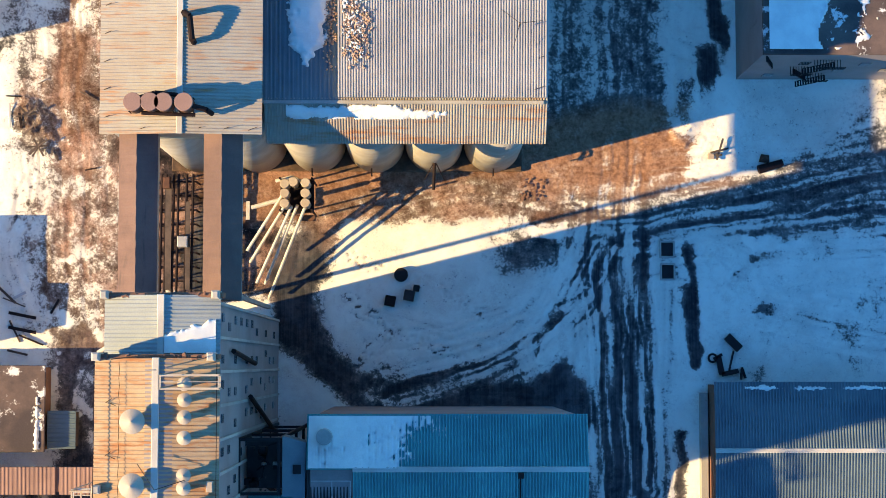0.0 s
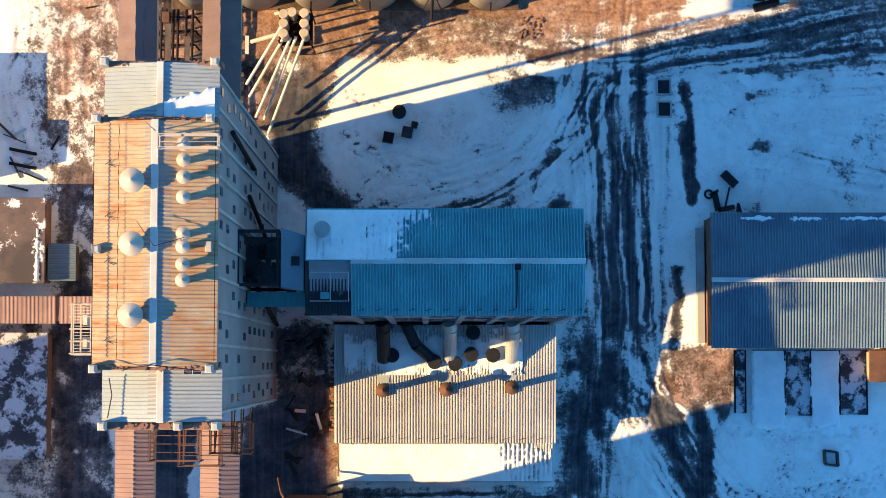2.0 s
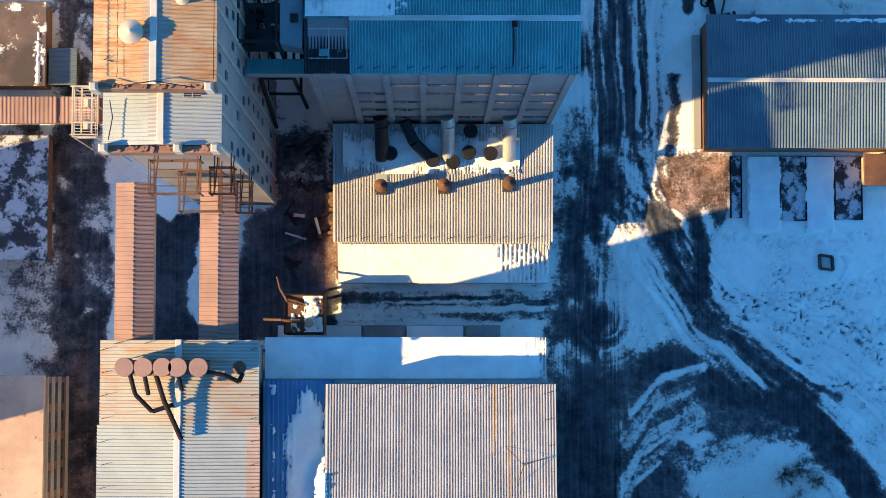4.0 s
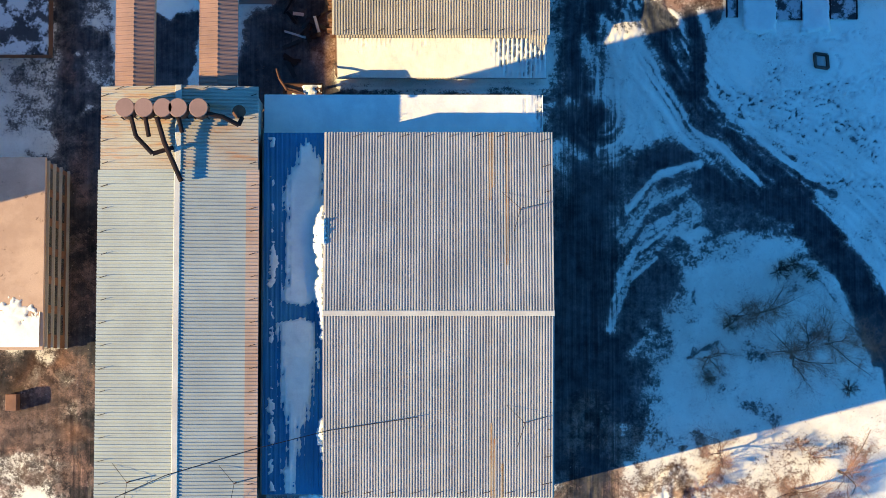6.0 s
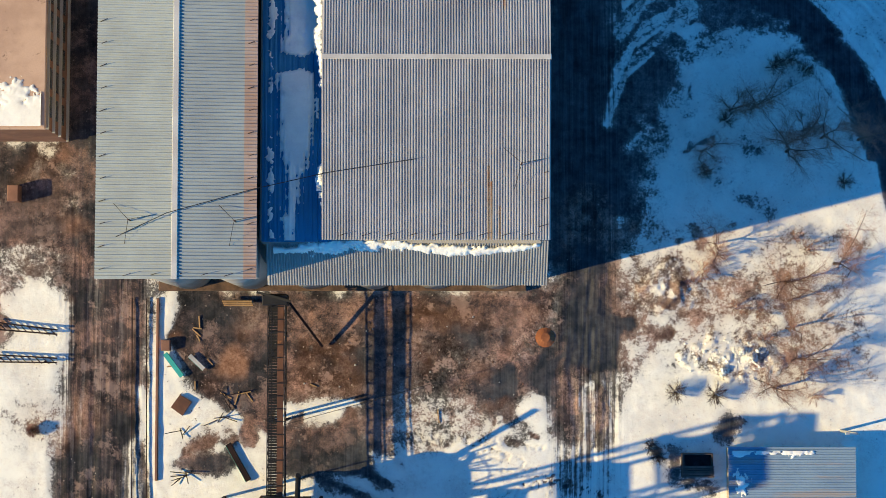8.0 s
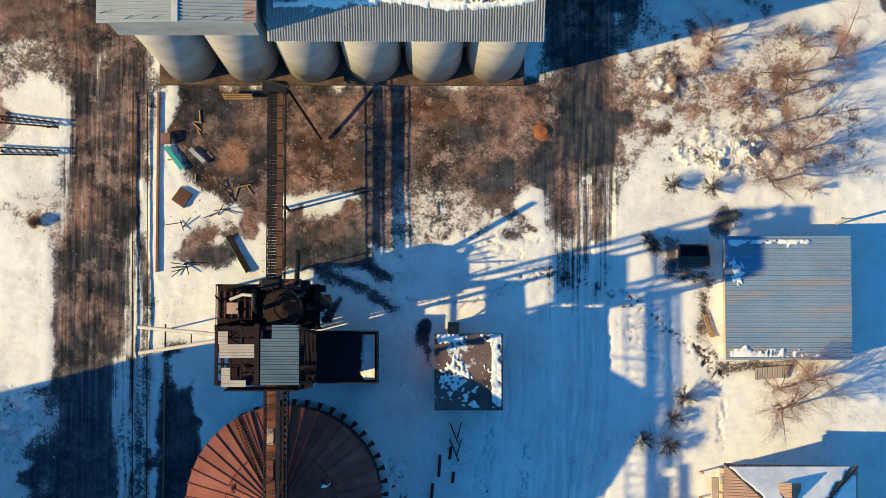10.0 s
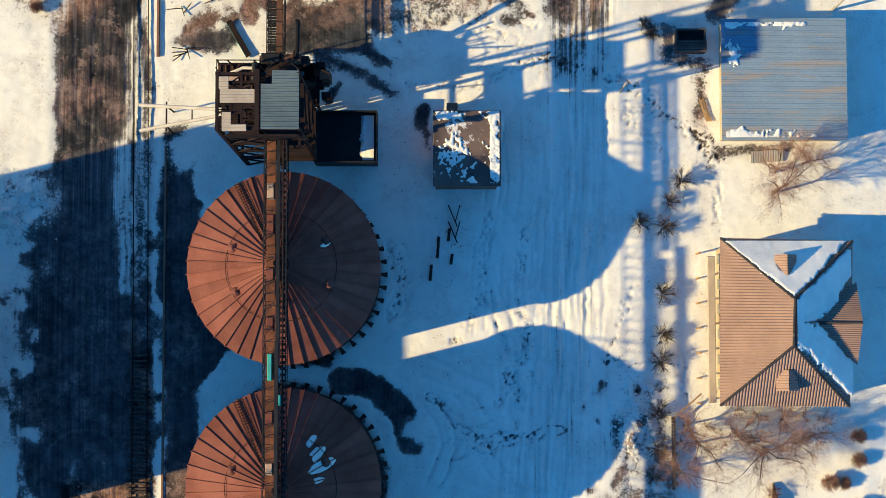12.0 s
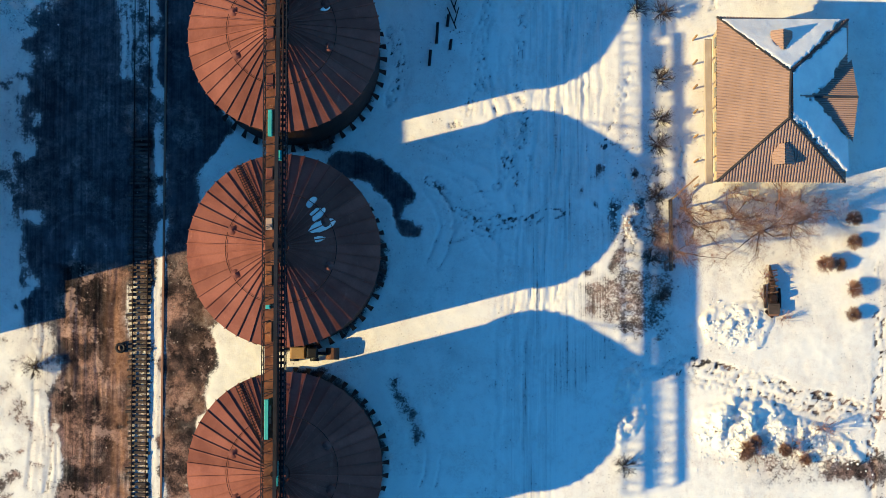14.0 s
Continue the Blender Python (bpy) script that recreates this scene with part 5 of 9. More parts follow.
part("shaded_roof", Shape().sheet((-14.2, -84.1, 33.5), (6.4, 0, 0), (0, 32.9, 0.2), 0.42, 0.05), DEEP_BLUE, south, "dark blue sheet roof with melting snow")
part("high_wall", gable_body(-8.3, 11.5, -83.9, -51.5, 33.0, 36.6, 1.5, "x"), SHED_ROOF, south)
gable(south, -8.5, 12.0, -84.15, -51.55, 36.75, 1.5, "x", ASBESTOS, 0.25, 0.13)
for k_, y_, l_ in ((59, -51.55, -6.2), (60, -51.55, -5.0), (59, -84.14, 6.6), (60, -84.14, 5.2), (63, -84.14, 3.0), (65, -51.55, -12.0)):
    w_ = 20.5 / 82
    part("stained_sheet", Shape().sheet((-8.5 + w_ * k_, y_, 36.775), (w_, 0, 0), (0, l_, 1.5 * abs(l_) / 16.3), w_, 0.11), ASBESTOS_RUST, south, "rust-stained roof sheet")
part("north_eave_roof", Shape().sheet((11.55, -47.3, 31.15), (-26.0, 0, 0), (0, -3.9, 0.05), 0.36, 0.04), GALV, south, "sheet eave roof buried in snow")
part("south_eave_roof", Shape().sheet((-13.9, -87.9, 30.3), (26.0, 0, 0), (0, 4.0, 2.6), 0.25, 0.11), ASBESTOS_GREY, south)
part("south_eave_wall", Shape().box(-14.2, 11.4, -84.2, -83.9, 29.0, 33.0), CONCRETE, south)

# northern silo block
north = thing("silo_block", "block of tall concrete grain silos with rust-stained corrugated roofs", "silo building")
silo_ring(north, -25.0, 7.3, 14.3, 46.8, 3.15, 30.0, 6, 6)
part("silo_core", Shape().box(-24.5, 7.0, 14.5, 46.0, 0, 30.0), CONCRETE, north)
part("plinth", Shape().bevel_box(-28.2, 10.6, 11.3, 50.0, 0, 0.5, 0.1), BALLAST, north)
part("upper_wall", gable_body(-28.6, -15.4, 11.0, 50.0, 30.0, 36.3, 0.85, "y"), CONCRETE, north)
gable(north, -29.4, -14.8, 10.55, 50.3, 36.5, 0.85, "y", ASBESTOS_TAN, 0.31, 0.055)
part("low_wall", Shape().box(-15.2, 10.6, 14.0, 49.0, 30.0, 32.8), CONCRETE, north)
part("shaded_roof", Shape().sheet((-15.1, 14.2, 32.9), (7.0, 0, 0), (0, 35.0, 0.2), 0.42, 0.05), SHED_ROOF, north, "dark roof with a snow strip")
part("high_wall", gable_body(-8.0, 10.8, 14.5, 50.0, 32.5, 33.9, 2.3, "x"), ASBESTOS_GREY, north)
gable(north, -8.1, 11.1, 14.3, 50.2, 34.2, 2.4, "x", ASBESTOS, 0.25, 0.11)
part("south_eave_roof", Shape().sheet((-15.0, 10.55, 30.2), (26.2, 0, 0), (0, 3.9, 2.7), 0.26, 0.08), ASBESTOS_TAN, north)
part("south_eave_wall", Shape().box(-15.0, 10.8, 13.9, 14.2, 29.0, 33.0), CONCRETE, north)

# the working tower
tower = thing("elevator_tower", "tall plastered elevator tower with rusty corrugated roofs and many windows", "tower")
part("wall", gable_body(-24.6, -16.3, -32.2, -5.2, 0, 56.3, 1.0, "y"), PLASTER, tower)
part("crown", gable_body(-24.8, -16.0, -28.2, -9.7, 56.0, 59.0, 0.95, "y"), PLASTER, tower)
gable(tower, -25.2, -15.7, -28.4, -9.6, 59.1, 0.8, "y", ASBESTOS_RUST, 0.33, 0.05)
gable(tower, -25.0, -16.0, -9.3, -4.7, 56.4, 0.9, "y", ASBESTOS_LIGHT, 0.33, 0.045)
gable(tower, -24.9, -15.6, -32.7, -28.5, 56.4, 0.9, "y", ASBESTOS_LIGHT, 0.33, 0.045)
for y0, y1, z in ((-4.9, -4.5, 56.0), (-9.7, -9.3, 58.6), (-28.7, -28.3, 58.6), (-33.3, -32.7, 56.0)):
    part("parapet", Shape().bevel_box(-25.2, -15.8, y0, y1, z - 1.2, z + 0.75, 0.1), BRICK, tower, "crumbling brick parapet")
for x, y, z in ((-24.9, -4.7, 57), (-16.3, -4.7, 57), (-25.0, -9.5, 59.5), (-16.3, -9.5, 59.5), (-25.0, -28.6, 59.5), (-16.2, -28.6, 59.5), (-24.7, -33.0, 57), (-16.0, -33.0, 57), (-24.9, -19.5, 59.2), (-18.9, -33.0, 57)):
    part("corner_post", Shape().bevel_box(x - 0.3, x + 0.3, y - 0.32, y + 0.32, z - 1.4, z + 0.7, 0.12), CONCRETE_WARM, tower)
rib = Shape().box(0, 0.16, -0.12, 0.12, 0.5, 56.0).mesh("pilaster", CONCRETE)
bays = 10
for i in range(bays + 1):
    again("pilaster", rib, tower, (-16.3, -32.1 + 26.8 * i / bays, 0))
pane_m, d = window_piece(0.7, 1.35), dice(3)
for i in range(bays):
    y = -32.1 + 26.8 * (i + 0.5) / bays
    for k in range(11):
        if d.random() < 0.7:
            again("window", pane_m, tower, (-16.26, y + d.choice((-0.35, 0.3)), 6.5 + 4.6 * k))

# galleries between tower and silo blocks
for y0, y1, m, lab, pitch in ((-4.3, 11.0, GALLERY_N, "covered conveyor gallery with a brown sheet roof", 1.6), (-47.9, -33.4, GALLERY_S, "covered conveyor gallery with a red corrugated roof", 0.42)):
    for x in ((-26.05, -18.4) if y0 > -10 else (-25.85, -18.25)):
        g = thing("conveyor_gallery", lab, "conveyor gallery", "galleries of the elevator")
        part("wall", gable_body(x - 1.5, x + 1.5, y0, y1, 32.6, 35.2, 0.7 if y0 > -10 else 0.45, "y"), CONCRETE, g)
        gable(g, x - 1.75, x + 1.75, y0, y1, 35.3, 1.15 if y0 > -10 else 0.55, "y", m, pitch, 0.02 if y0 > -10 else 0.06, cap=False)
        if y0 > -10:
            part("leg", Shape().beam((x + 1.0, -3.8, 0), (x + 1.0, -3.8, 32.6), 0.4), CONCRETE, g)

# feed mill with the blue roof
mill = thing("feed_mill", "tall pale panel-walled mill with a blue corrugated roof", "industrial building")
part("wall", gable_body(-10.1, 13.9, -23.7, -14.7, 0, 38.3, 1.3, "x"), PLASTER, mill)
gable(mill, -6.4, 14.2, -23.95, -14.45, 38.4, 1.4, "x", BLUE_STEEL, 0.275, 0.13)
part("roof", Shape().sheet((-6.4, -23.95, 38.35), (-4.05, 0, 0), (0, 4.75, 1.1), 0.3, 0.06), BITUMEN, mill, "dark older roof section")
part("roof", Shape().sheet((-10.45, -14.45, 38.35), (4.05, 0, 0), (0, -4.75, 1.4), 0.3, 0.06), BLUE_STEEL, mill)
for i in range(8):
    x = -9.9 + 3.35 * i
    part("pilaster", Shape().box(x - 0.3, x + 0.3, -24.0, -23.7, 0, 38.2), PLASTER, mill)
slot = Shape().box(-0.75, 0.75, -0.06, 0.05, -0.55, 0.55).mesh("window", GLASS)
for i in range(1, 7):
    for k in range(5):
        for dx in (-0.75, 0.75):
            if (i + k) % 5:
                again("window", slot, mill, (-9.9 + 3.35 * (i + 0.5) + dx * 1.1, -23.72, 10 + 5.2 * k))

# low annex in front of the mill
annex = thing("low_annex", "low annex with corrugated roof half covered in snow", "outbuilding")
part("wall", Shape().box(-9.4, 13.8, -40.4, -24.0, 0, 2.3), BRICK, annex)
part("upper_wall", Shape().box(-9.3, 13.7, -36.4, -24.0, 2.3, 5.2), BRICK, annex)
part("roof", Shape().sheet((-9.6, -36.65, 5.4), (23.7, 0, 0), (0, 12.6, 1.6), 0.3, 0.1), ASBESTOS, annex)
part("lean_to_roof", Shape().sheet((-9.2, -41.0, 2.4), (23.1, 0, 0), (0, 4.6, 1.6), 0.3, 0.06), ASBESTOS, annex)

# steel silos
def plate_cone(parent, r, h, n):
    """Roof of radial plates with standing ribs."""
    a = math.pi / n
    s = Shape()
    s.add([(0.6 * math.cos(-a), 0.6 * math.sin(-a), h), (r * math.cos(-a), r * math.sin(-a), 0.0), (r * math.cos(a), r * math.sin(a), 0.0), (0.6 * math.cos(a), 0.6 * math.sin(a), h),
           (r * math.cos(-a), r * math.sin(-a), -0.12), (r * math.cos(a), r * math.sin(a), -0.12)], [(0, 1, 2, 3), (1, 4, 5, 2)])
    plate = s.mesh("roof_plate", SILO_ROOF)
    seam = Shape().beam((1.0, 0, h - 0.4 * h / r + 0.05), (r + 0.04, 0, 0.05), 0.1, 0.24).mesh("roof_rib", SILO_ROOF)
    for i in range(n):
        t = 2 * math.pi * i / n
        again("roof_plate", plate, parent, (0, 0, 14.0), (0, 0, t))
        again("roof_rib", seam, parent, (0, 0, 14.0), (0, 0, t + a))


def steel_silo(x, y, seed):
    s = thing("steel_silo", "round steel grain silo with a rusty red ribbed cone roof", "silo", "steel silos in a row", at=(x, y, 0))
    w = Shape().tube((0, 0, 0), (0, 0, 14.0), 9.55, seg=72)
    part("wall", w, RUST_DARK, s, "dark rusted silo wall")
    plate_cone(s, 9.95, 6.9, 44)
    part("top_cap", Shape().tube((0, 0, 20.3), (0, 0, 20.9), 0.9, 0.7, 20), SILO_ROOF, s)
    vent = Shape().tube((0, 0, -0.3), (0, 0, 0.5), 0.3, seg=12).cone(0, 0, 0.5, 0.48, 0.25, 14).mesh("roof_vent", SILO_ROOF)
    for t in (25, 155, 205, 335):
        a = radians(t + 5)
        again("roof_vent", vent, s, (5.2 * math.cos(a), 5.2 * math.sin(a), 14 + 6.9 * (1 - 5.2 / 9.95)))
    brace = Shape()
    brace.add([(9.56, -0.12, 1.6), (9.56, 0.12, 1.6), (10.35, 0.3, 0.3), (10.35, -0.3, 0.3), (9.56, 0, 0.3)], [(0, 3, 2, 1), (0, 4, 3), (1, 2, 4), (2, 3, 4), (0, 1, 4)])
    bm_ = brace.mesh("anchor_bracket", RUST_DARK)
    for i in range(44):
        again("anchor_bracket", bm_, s, (0, 0, 0), (0, 0, 2 * math.pi * i / 44))
    for k, r in enumerate((5.6,)):
        z = 14 + 6.9 * (1 - r / 9.95) + 0.4
        ring = [(r * math.cos(2 * math.pi * i / 48), r * math.sin(2 * math.pi * i / 48), z) for i in range(49)]
        part("ring_rail", Shape().pipe(ring, 0.035, 5), RUST_DARK, s)
    lad = Shape()
    a0 = radians(118)
    u, v = Vector((math.cos(a0), math.sin(a0), 0)), Vector((-math.sin(a0), math.cos(a0), 0))
    for side in (-0.45, 0.45):
        for dz in (0.25, 0.9):
            lad.beam(u * 9.9 + v * side + Vector((0, 0, 14.0 + dz)), u * 1.6 + v * side + Vector((0, 0, 19.9 + dz)), 0.05)
    for i in range(26):
        q = 9.8 - i * 0.31
        p = u * q + Vector((0, 0, 14.4 + 6.9 * (1 - q / 9.95)))
        lad.beam(p - v * 0.45, p + v * 0.45, 0.08, 0.04)
    part("roof_ladder", lad, RUST_DARK, s)
    return s


steel_silo(-13.45, -132.35, 1)
steel_silo(-13.35, -154.55, 2)
steel_silo(-13.1, -176.9, 3)

# eastern long shed
shed = thing("long_shed", "long low shed with a dark blue corrugated roof", "outbuilding")
part("wall", gable_body(31.1, 61.0, -26.2, -12.3, 0, 6.1, 0.6, "x"), BRICK, shed)
gable(shed, 30.75, 61.4, -26.5, -11.95, 6.2, 0.7, "x", SHED_ROOF, 0.32, 0.11)
# western buildings
west = thing("flat_roofed_block", "three-storey block with dark window bands and a patched flat roof", "building")
part("wall", Shape().box(-62.0, -39.0, -70.6, -51.2, 0, 12.0), BRICK, west)
part("roof", Shape().bevel_box(-62.3, -38.8, -70.9, -50.9, 12.0, 12.35, 0.1), WARM_ROOF, west)
for z in (2.5, 5.5, 8.6):
    for k in range(6):
        y = -69.2 + 3.05 * k
        part("window", Shape().box(-39.02, -38.9, y, y + 2.2, z, z + 1.7), GLASS, west)
for z in (0.6, 4.6, 7.7, 10.7):
    part("ledge", Shape().box(-39.0, -38.72, -70.7, -51.1, z, z + 0.35), CONCRETE, west)
nw = thing("brown_outbuilding", "single-storey outbuilding with a patched brown flat roof", "outbuilding")
part("wall", Shape().box(-60.0, -41.3, -19.3, -10.4, 0, 3.7), BRICK, nw)
part("roof", Shape().bevel_box(-60.2, -41.05, -19.5, -10.2, 3.7, 4.0, 0.08), FLATROOF, nw)
nw2 = thing("flat_roofed_garage", "low garage with a bitumen roof under patchy snow", "outbuilding")
part("wall", Shape().box(-60.0, -41.0, -38.3, -25.0, 0, 3.0), BRICK, nw2)
part("roof", Shape().bevel_box(-60.2, -40.8, -38.5, -24.8, 3.0, 3.3, 0.08), BITUMEN_SNOW, nw2)
# north-eastern block
ne = thing("plastered_block", "five-storey grey plastered block with a snowy flat roof", "building")
part("wall", Shape().box(34.6, 66.0, 21.7, 50.0, 0, 16.3), PLASTER, ne)
part("roof", Shape().bevel_box(34.4, 66.2, 21.5, 50.2, 16.3, 16.7, 0.1), FLATROOF, ne)
# hut and shed beside the southern road
hut = thing("brick_hut", "square two-storey brick hut with a patched snowy roof", "outbuilding")
part("wall", Shape().box(2.2, 8.9, -122.8, -115.2, 0, 6.0), BRICK, hut)
part("roof", Shape().bevel_box(1.9, 9.2, -123.1, -114.9, 6.0, 6.35, 0.08), FLATROOF, hut)
garage = thing("blue_roofed_shed", "square shed with a worn blue corrugated roof", "outbuilding")
part("wall", Shape().box(33.9, 47.0, -117.4, -104.4, 0, 2.9), YELLOW_PLASTER, garage)
part("roof", Shape().sheet((33.6, -117.7, 3.1), (0, 13.5, 0), (13.7, 0, 0.5), 0.27, 0.08), BLUE_GREY, garage)


def ribbed(corners, n, high=0.12):
    """A corrugated roof face over a polygon: waves run up the slope from its first edge."""
    pts = [Vector(k) for k in corners]
    o, e = pts[0], (pts[1] - pts[0])
    u = e.normalized()
    nrm = (pts[1] - pts[0]).cross(pts[2] - pts[0]).normalized()
    nrm = nrm if nrm.z > 0 else -nrm
    v = nrm.cross(u)
    v = v if v.z > 0 else -v
    flat = [((k - o).dot(u), (k - o).dot(v)) for k in pts]
    lo, hi = min(a for a, _ in flat), max(a for a, _ in flat)

    def span(a):
        hits = []
        for (a0, b0), (a1, b1) in zip(flat, flat[1:] + flat[:1]):
            if min(a0, a1) - 1e-6 <= a <= max(a0, a1) + 1e-6 and abs(a1 - a0) > 1e-6:
                hits.append(b0 + (b1 - b0) * (a - a0) / (a1 - a0))
        return (min(hits), max(hits)) if hits else (0, 0)
    s = Shape()
    cols = []
    for i in range(n):
        for f, hgt in ((0.0, 0.0), (0.3, 0.0), (0.5, 1.0), (0.8, 1.0)):
            a = lo + (hi - lo) * (i + f) / n
            b0, b1 = span(a)
            cols.append((o + u * a + v * b0 + nrm * hgt * high, o + u * a + v * b1 + nrm * hgt * high))
    a = hi - 1e-4
    b0, b1 = span(a)
    cols.append((o + u * a + v * b0, o + u * a + v * b1))
    return s.add([p for c in cols for p in c], [(2 * i, 2 * i + 2, 2 * i + 3, 2 * i + 1) for i in range(len(cols) - 1)])


def hip_house():
    h = thing("hipped_house", "two-storey ochre house with a brown corrugated hip roof partly under snow", "house")
    part("wall", Shape().box(33.3, 46.0, -145.9, -129.5, 0, 6.5), YELLOW_PLASTER, h)
    e, r = 6.6, 10.9
    a, b, c, d_ = (32.5, -146.6, e), (46.3, -146.7, e), (46.9, -129.0, e), (32.7, -128.7, e)
    p, q = (39.5, -140.3, r), (39.7, -135.4, r)
    part("roof_slope", ribbed((d_, a, p, q), 56), TILE_BROWN, h)
    part("roof_slope", ribbed((a, b, p), 44), TILE_BROWN, h)
    part("roof_slope", ribbed((b, c, q, p), 56), TILE_BROWN, h)
    part("roof_slope", ribbed((c, d_, q), 44), TILE_BROWN, h)
    gx, gy, gz = 47.3, -137.8, 8.9
    part("gable_slope", ribbed(((47.2, -142.3, 6.65), (gx, gy, gz), (42.2, gy, gz + 0.05)), 20), TILE_BROWN, h)
    part("gable_slope", ribbed(((gx, gy, gz), (47.2, -133.4, 6.65), (42.2, gy, gz + 0.05)), 20), TILE_BROWN, h)
    part("gable_wall", Shape().add([(46.9, -142.0, 6.4), (46.9, -133.6, 6.4), (46.9, gy, 8.8), (46.6, -142.0, 6.4), (46.6, -133.6, 6.4), (46.6, gy, 8.8)], [(0, 1, 2), (5, 4, 3), (0, 2, 5, 3), (1, 4, 5, 2), (0, 3, 4, 1)]), YELLOW_PLASTER, h)
    for k, m in ((a, p), (b, p), (c, q), (d_, q), (p, q), ((gx, gy, gz), (42.2, gy, gz + 0.1))):
        k, m = Vector(k), Vector(m)
        part("hip_cap", Shape().tube(k + Vector((0, 0, 0.1)), m + Vector((0, 0, 0.12)), 0.14, seg=6), BITUMEN, h)
    for y, s in ((-131.7, 1), (-143.9, -1)):
        y0, y1 = y + 1.0 * s, y - 1.1 * s
        dm = part("dormer", Shape().add([(38.3, y0, 7.2), (40.2, y0, 7.2), (40.2, y0, 8.7), (39.25, y0, 9.6), (38.3, y0, 8.7), (38.3, y1, 7.6), (40.2, y1, 7.6), (40.2, y1, 8.7), (39.25, y1, 9.6), (38.3, y1, 8.7)],
                                        [(0, 1, 2, 3, 4), (5, 9, 8, 7, 6), (0, 4, 9, 5), (1, 6, 7, 2)]), OLD_WOOD, h)
        for xe in (38.1, 40.4):
            part("dormer_roof", ribbed(((xe, y0 + 0.1 * s, 8.6), (xe, y1, 8.6), (39.25, y1, 9.7), (39.25, y0 + 0.1 * s, 9.7)), 8, 0.07), TILE_BROWN, dm)
    part("soffit", Shape().box(32.7, 46.4, -146.4, -129.0, 6.4, 6.55), OLD_WOOD, h)
    win = Shape().box(-0.05, 0.06, -0.55, 0.55, -0.8, 0.8).mesh("window", GLASS)
    for z in (1.9, 4.9):
        for i in range(6):
            again("window", win, h, (33.28, -144.4 + 2.75 * i, z))
        for i in range(5):
            again("window", win, h, (34.8 + 2.4 * i, -145.92, z), (0, 0, math.pi / 2))
    part("porch_roof", Shape().bevel_box(31.9, 32.75, -146.4, -130.4, 2.7, 2.9, 0.08), CREAM, h, "pale plank veranda roof")
    for i in range(7):
        part("post", Shape().beam((31.1, -146.5 + 2.75 * i, 0), (31.1, -146.5 + 2.75 * i, 2.9), 0.16), TIMBER, h)
    return h


hip_house()


# plain unseen blocks west of the view, added only to cast shade on the yard
for name, lab, x0, x1, y0, y1, h in (("warehouse", "unseen long concrete block that shades the silo road", -75.0, -52.0, -160.4, -128.6, 27.1),
                                     ("warehouse", "unseen low concrete block that shades the road's edge", -75.0, -52.0, -164.4, -160.5, 6.9),
                                     ("warehouse", "unseen tall concrete block that shades the ground beside the tower", -84.0, -64.0, -60.8, -35.9, 28.5),
                                     ("workshop", "unseen low concrete block that shades the western yard", -58.0, -50.0, -3.7, 4.4, 4.1),
                                     ("workshop", "unseen concrete block that shades the western yard", -53.0, -50.0, -8.3, -3.8, 5.5),
                                     ("workshop", "unseen low concrete block that shades the north-western yard", -70.0, -50.0, 25.6, 45.0, 5.3)):
    b_ = thing(name, lab, "building")
    part("wall", Shape().box(x0, x1, y0, y1, -0.3, h - 0.3), CONCRETE, b_)
    part("roof", Shape().bevel_box(x0 - 0.2, x1 + 0.05, y0 - 0.05, y1 + 0.05, h - 0.3, h, 0.05), BITUMEN, b_)


def lump(s, x, y, z, r, rnd):
    """One rough clod."""
    v = [(x + r * rnd.uniform(0.6, 1.2) * math.cos(a * 1.2566 + rnd.random()), y + r * rnd.uniform(0.6, 1.2) * math.sin(a * 1.2566 + rnd.random()), z - 0.1) for a in range(5)]
    v += [(x + 0.5 * (p[0] - x) + rnd.uniform(-0.2, 0.2) * r, y + 0.5 * (p[1] - y) + rnd.uniform(-0.2, 0.2) * r, z + r * rnd.uniform(0.25, 0.8)) for p in v]
    s.add(v, [(0, 1, 6, 5), (1, 2, 7, 6), (2, 3, 8, 7), (3, 4, 9, 8), (4, 0, 5, 9), (5, 6, 7, 8, 9)])


# ---- snow lying on roofs ----
def snow_patch(label, x0, x1, y0, y1, top, keep, thick=0.18, step=0.3, seed=1, rib=0.0):
    """Snow on a roof: top(x, y) is the roof's height, keep(x, y) says where it lies (above 0), thinning to its edge."""
    step = step * 0.55
    xs, ys = np.arange(x0, x1 + step / 2, step), np.arange(y0, y1 + step / 2, step)
    gx, gy = np.meshgrid(xs, ys)
    k = keep(gx, gy) + (fbm(gx, gy, 3.0, seed) - 0.5) * 1.3 + (fbm(gx, gy, 0.7, seed + 5, 3) - 0.5) * 0.7
    k = k + (vnoise(gx / 0.22, gy / 0.22, seed + 3) - 0.5) * 0.45 + (0.3 * np.sin(gx * 2 * math.pi / rib) if rib else 0)
    s, n = Shape(), len(xs)
    t = np.clip(k * 3, 0, 1) * thick * (0.6 + 0.8 * fbm(gx, gy, 1.2, seed + 9, 3))
    z = top(gx, gy) + np.where(k > 0, 0.1 + t, np.maximum(0.1 + k * 1.8, -0.5))
    ok = k > -0.35
    use = -np.ones(gx.shape, int)
    faces = []
    for i in range(len(ys) - 1):
        for j in range(n - 1):
            if ok[i, j] or ok[i + 1, j] or ok[i, j + 1] or ok[i + 1, j + 1]:
                faces.append(((i, j), (i, j + 1), (i + 1, j + 1), (i + 1, j)))
    for f in faces:
        for i, j in f:
            if use[i, j] < 0:
                use[i, j] = len(s.v)
                s.v.append((gx[i, j], gy[i, j], z[i, j]))
    s.f = [tuple(int(use[c]) for c in f) for f in faces]
    return solo("snow_patch", s, SNOW, label, "snow", kind="stuff", smooth=True)


def flat_at(z):
    return lambda x, y: z + 0 * x


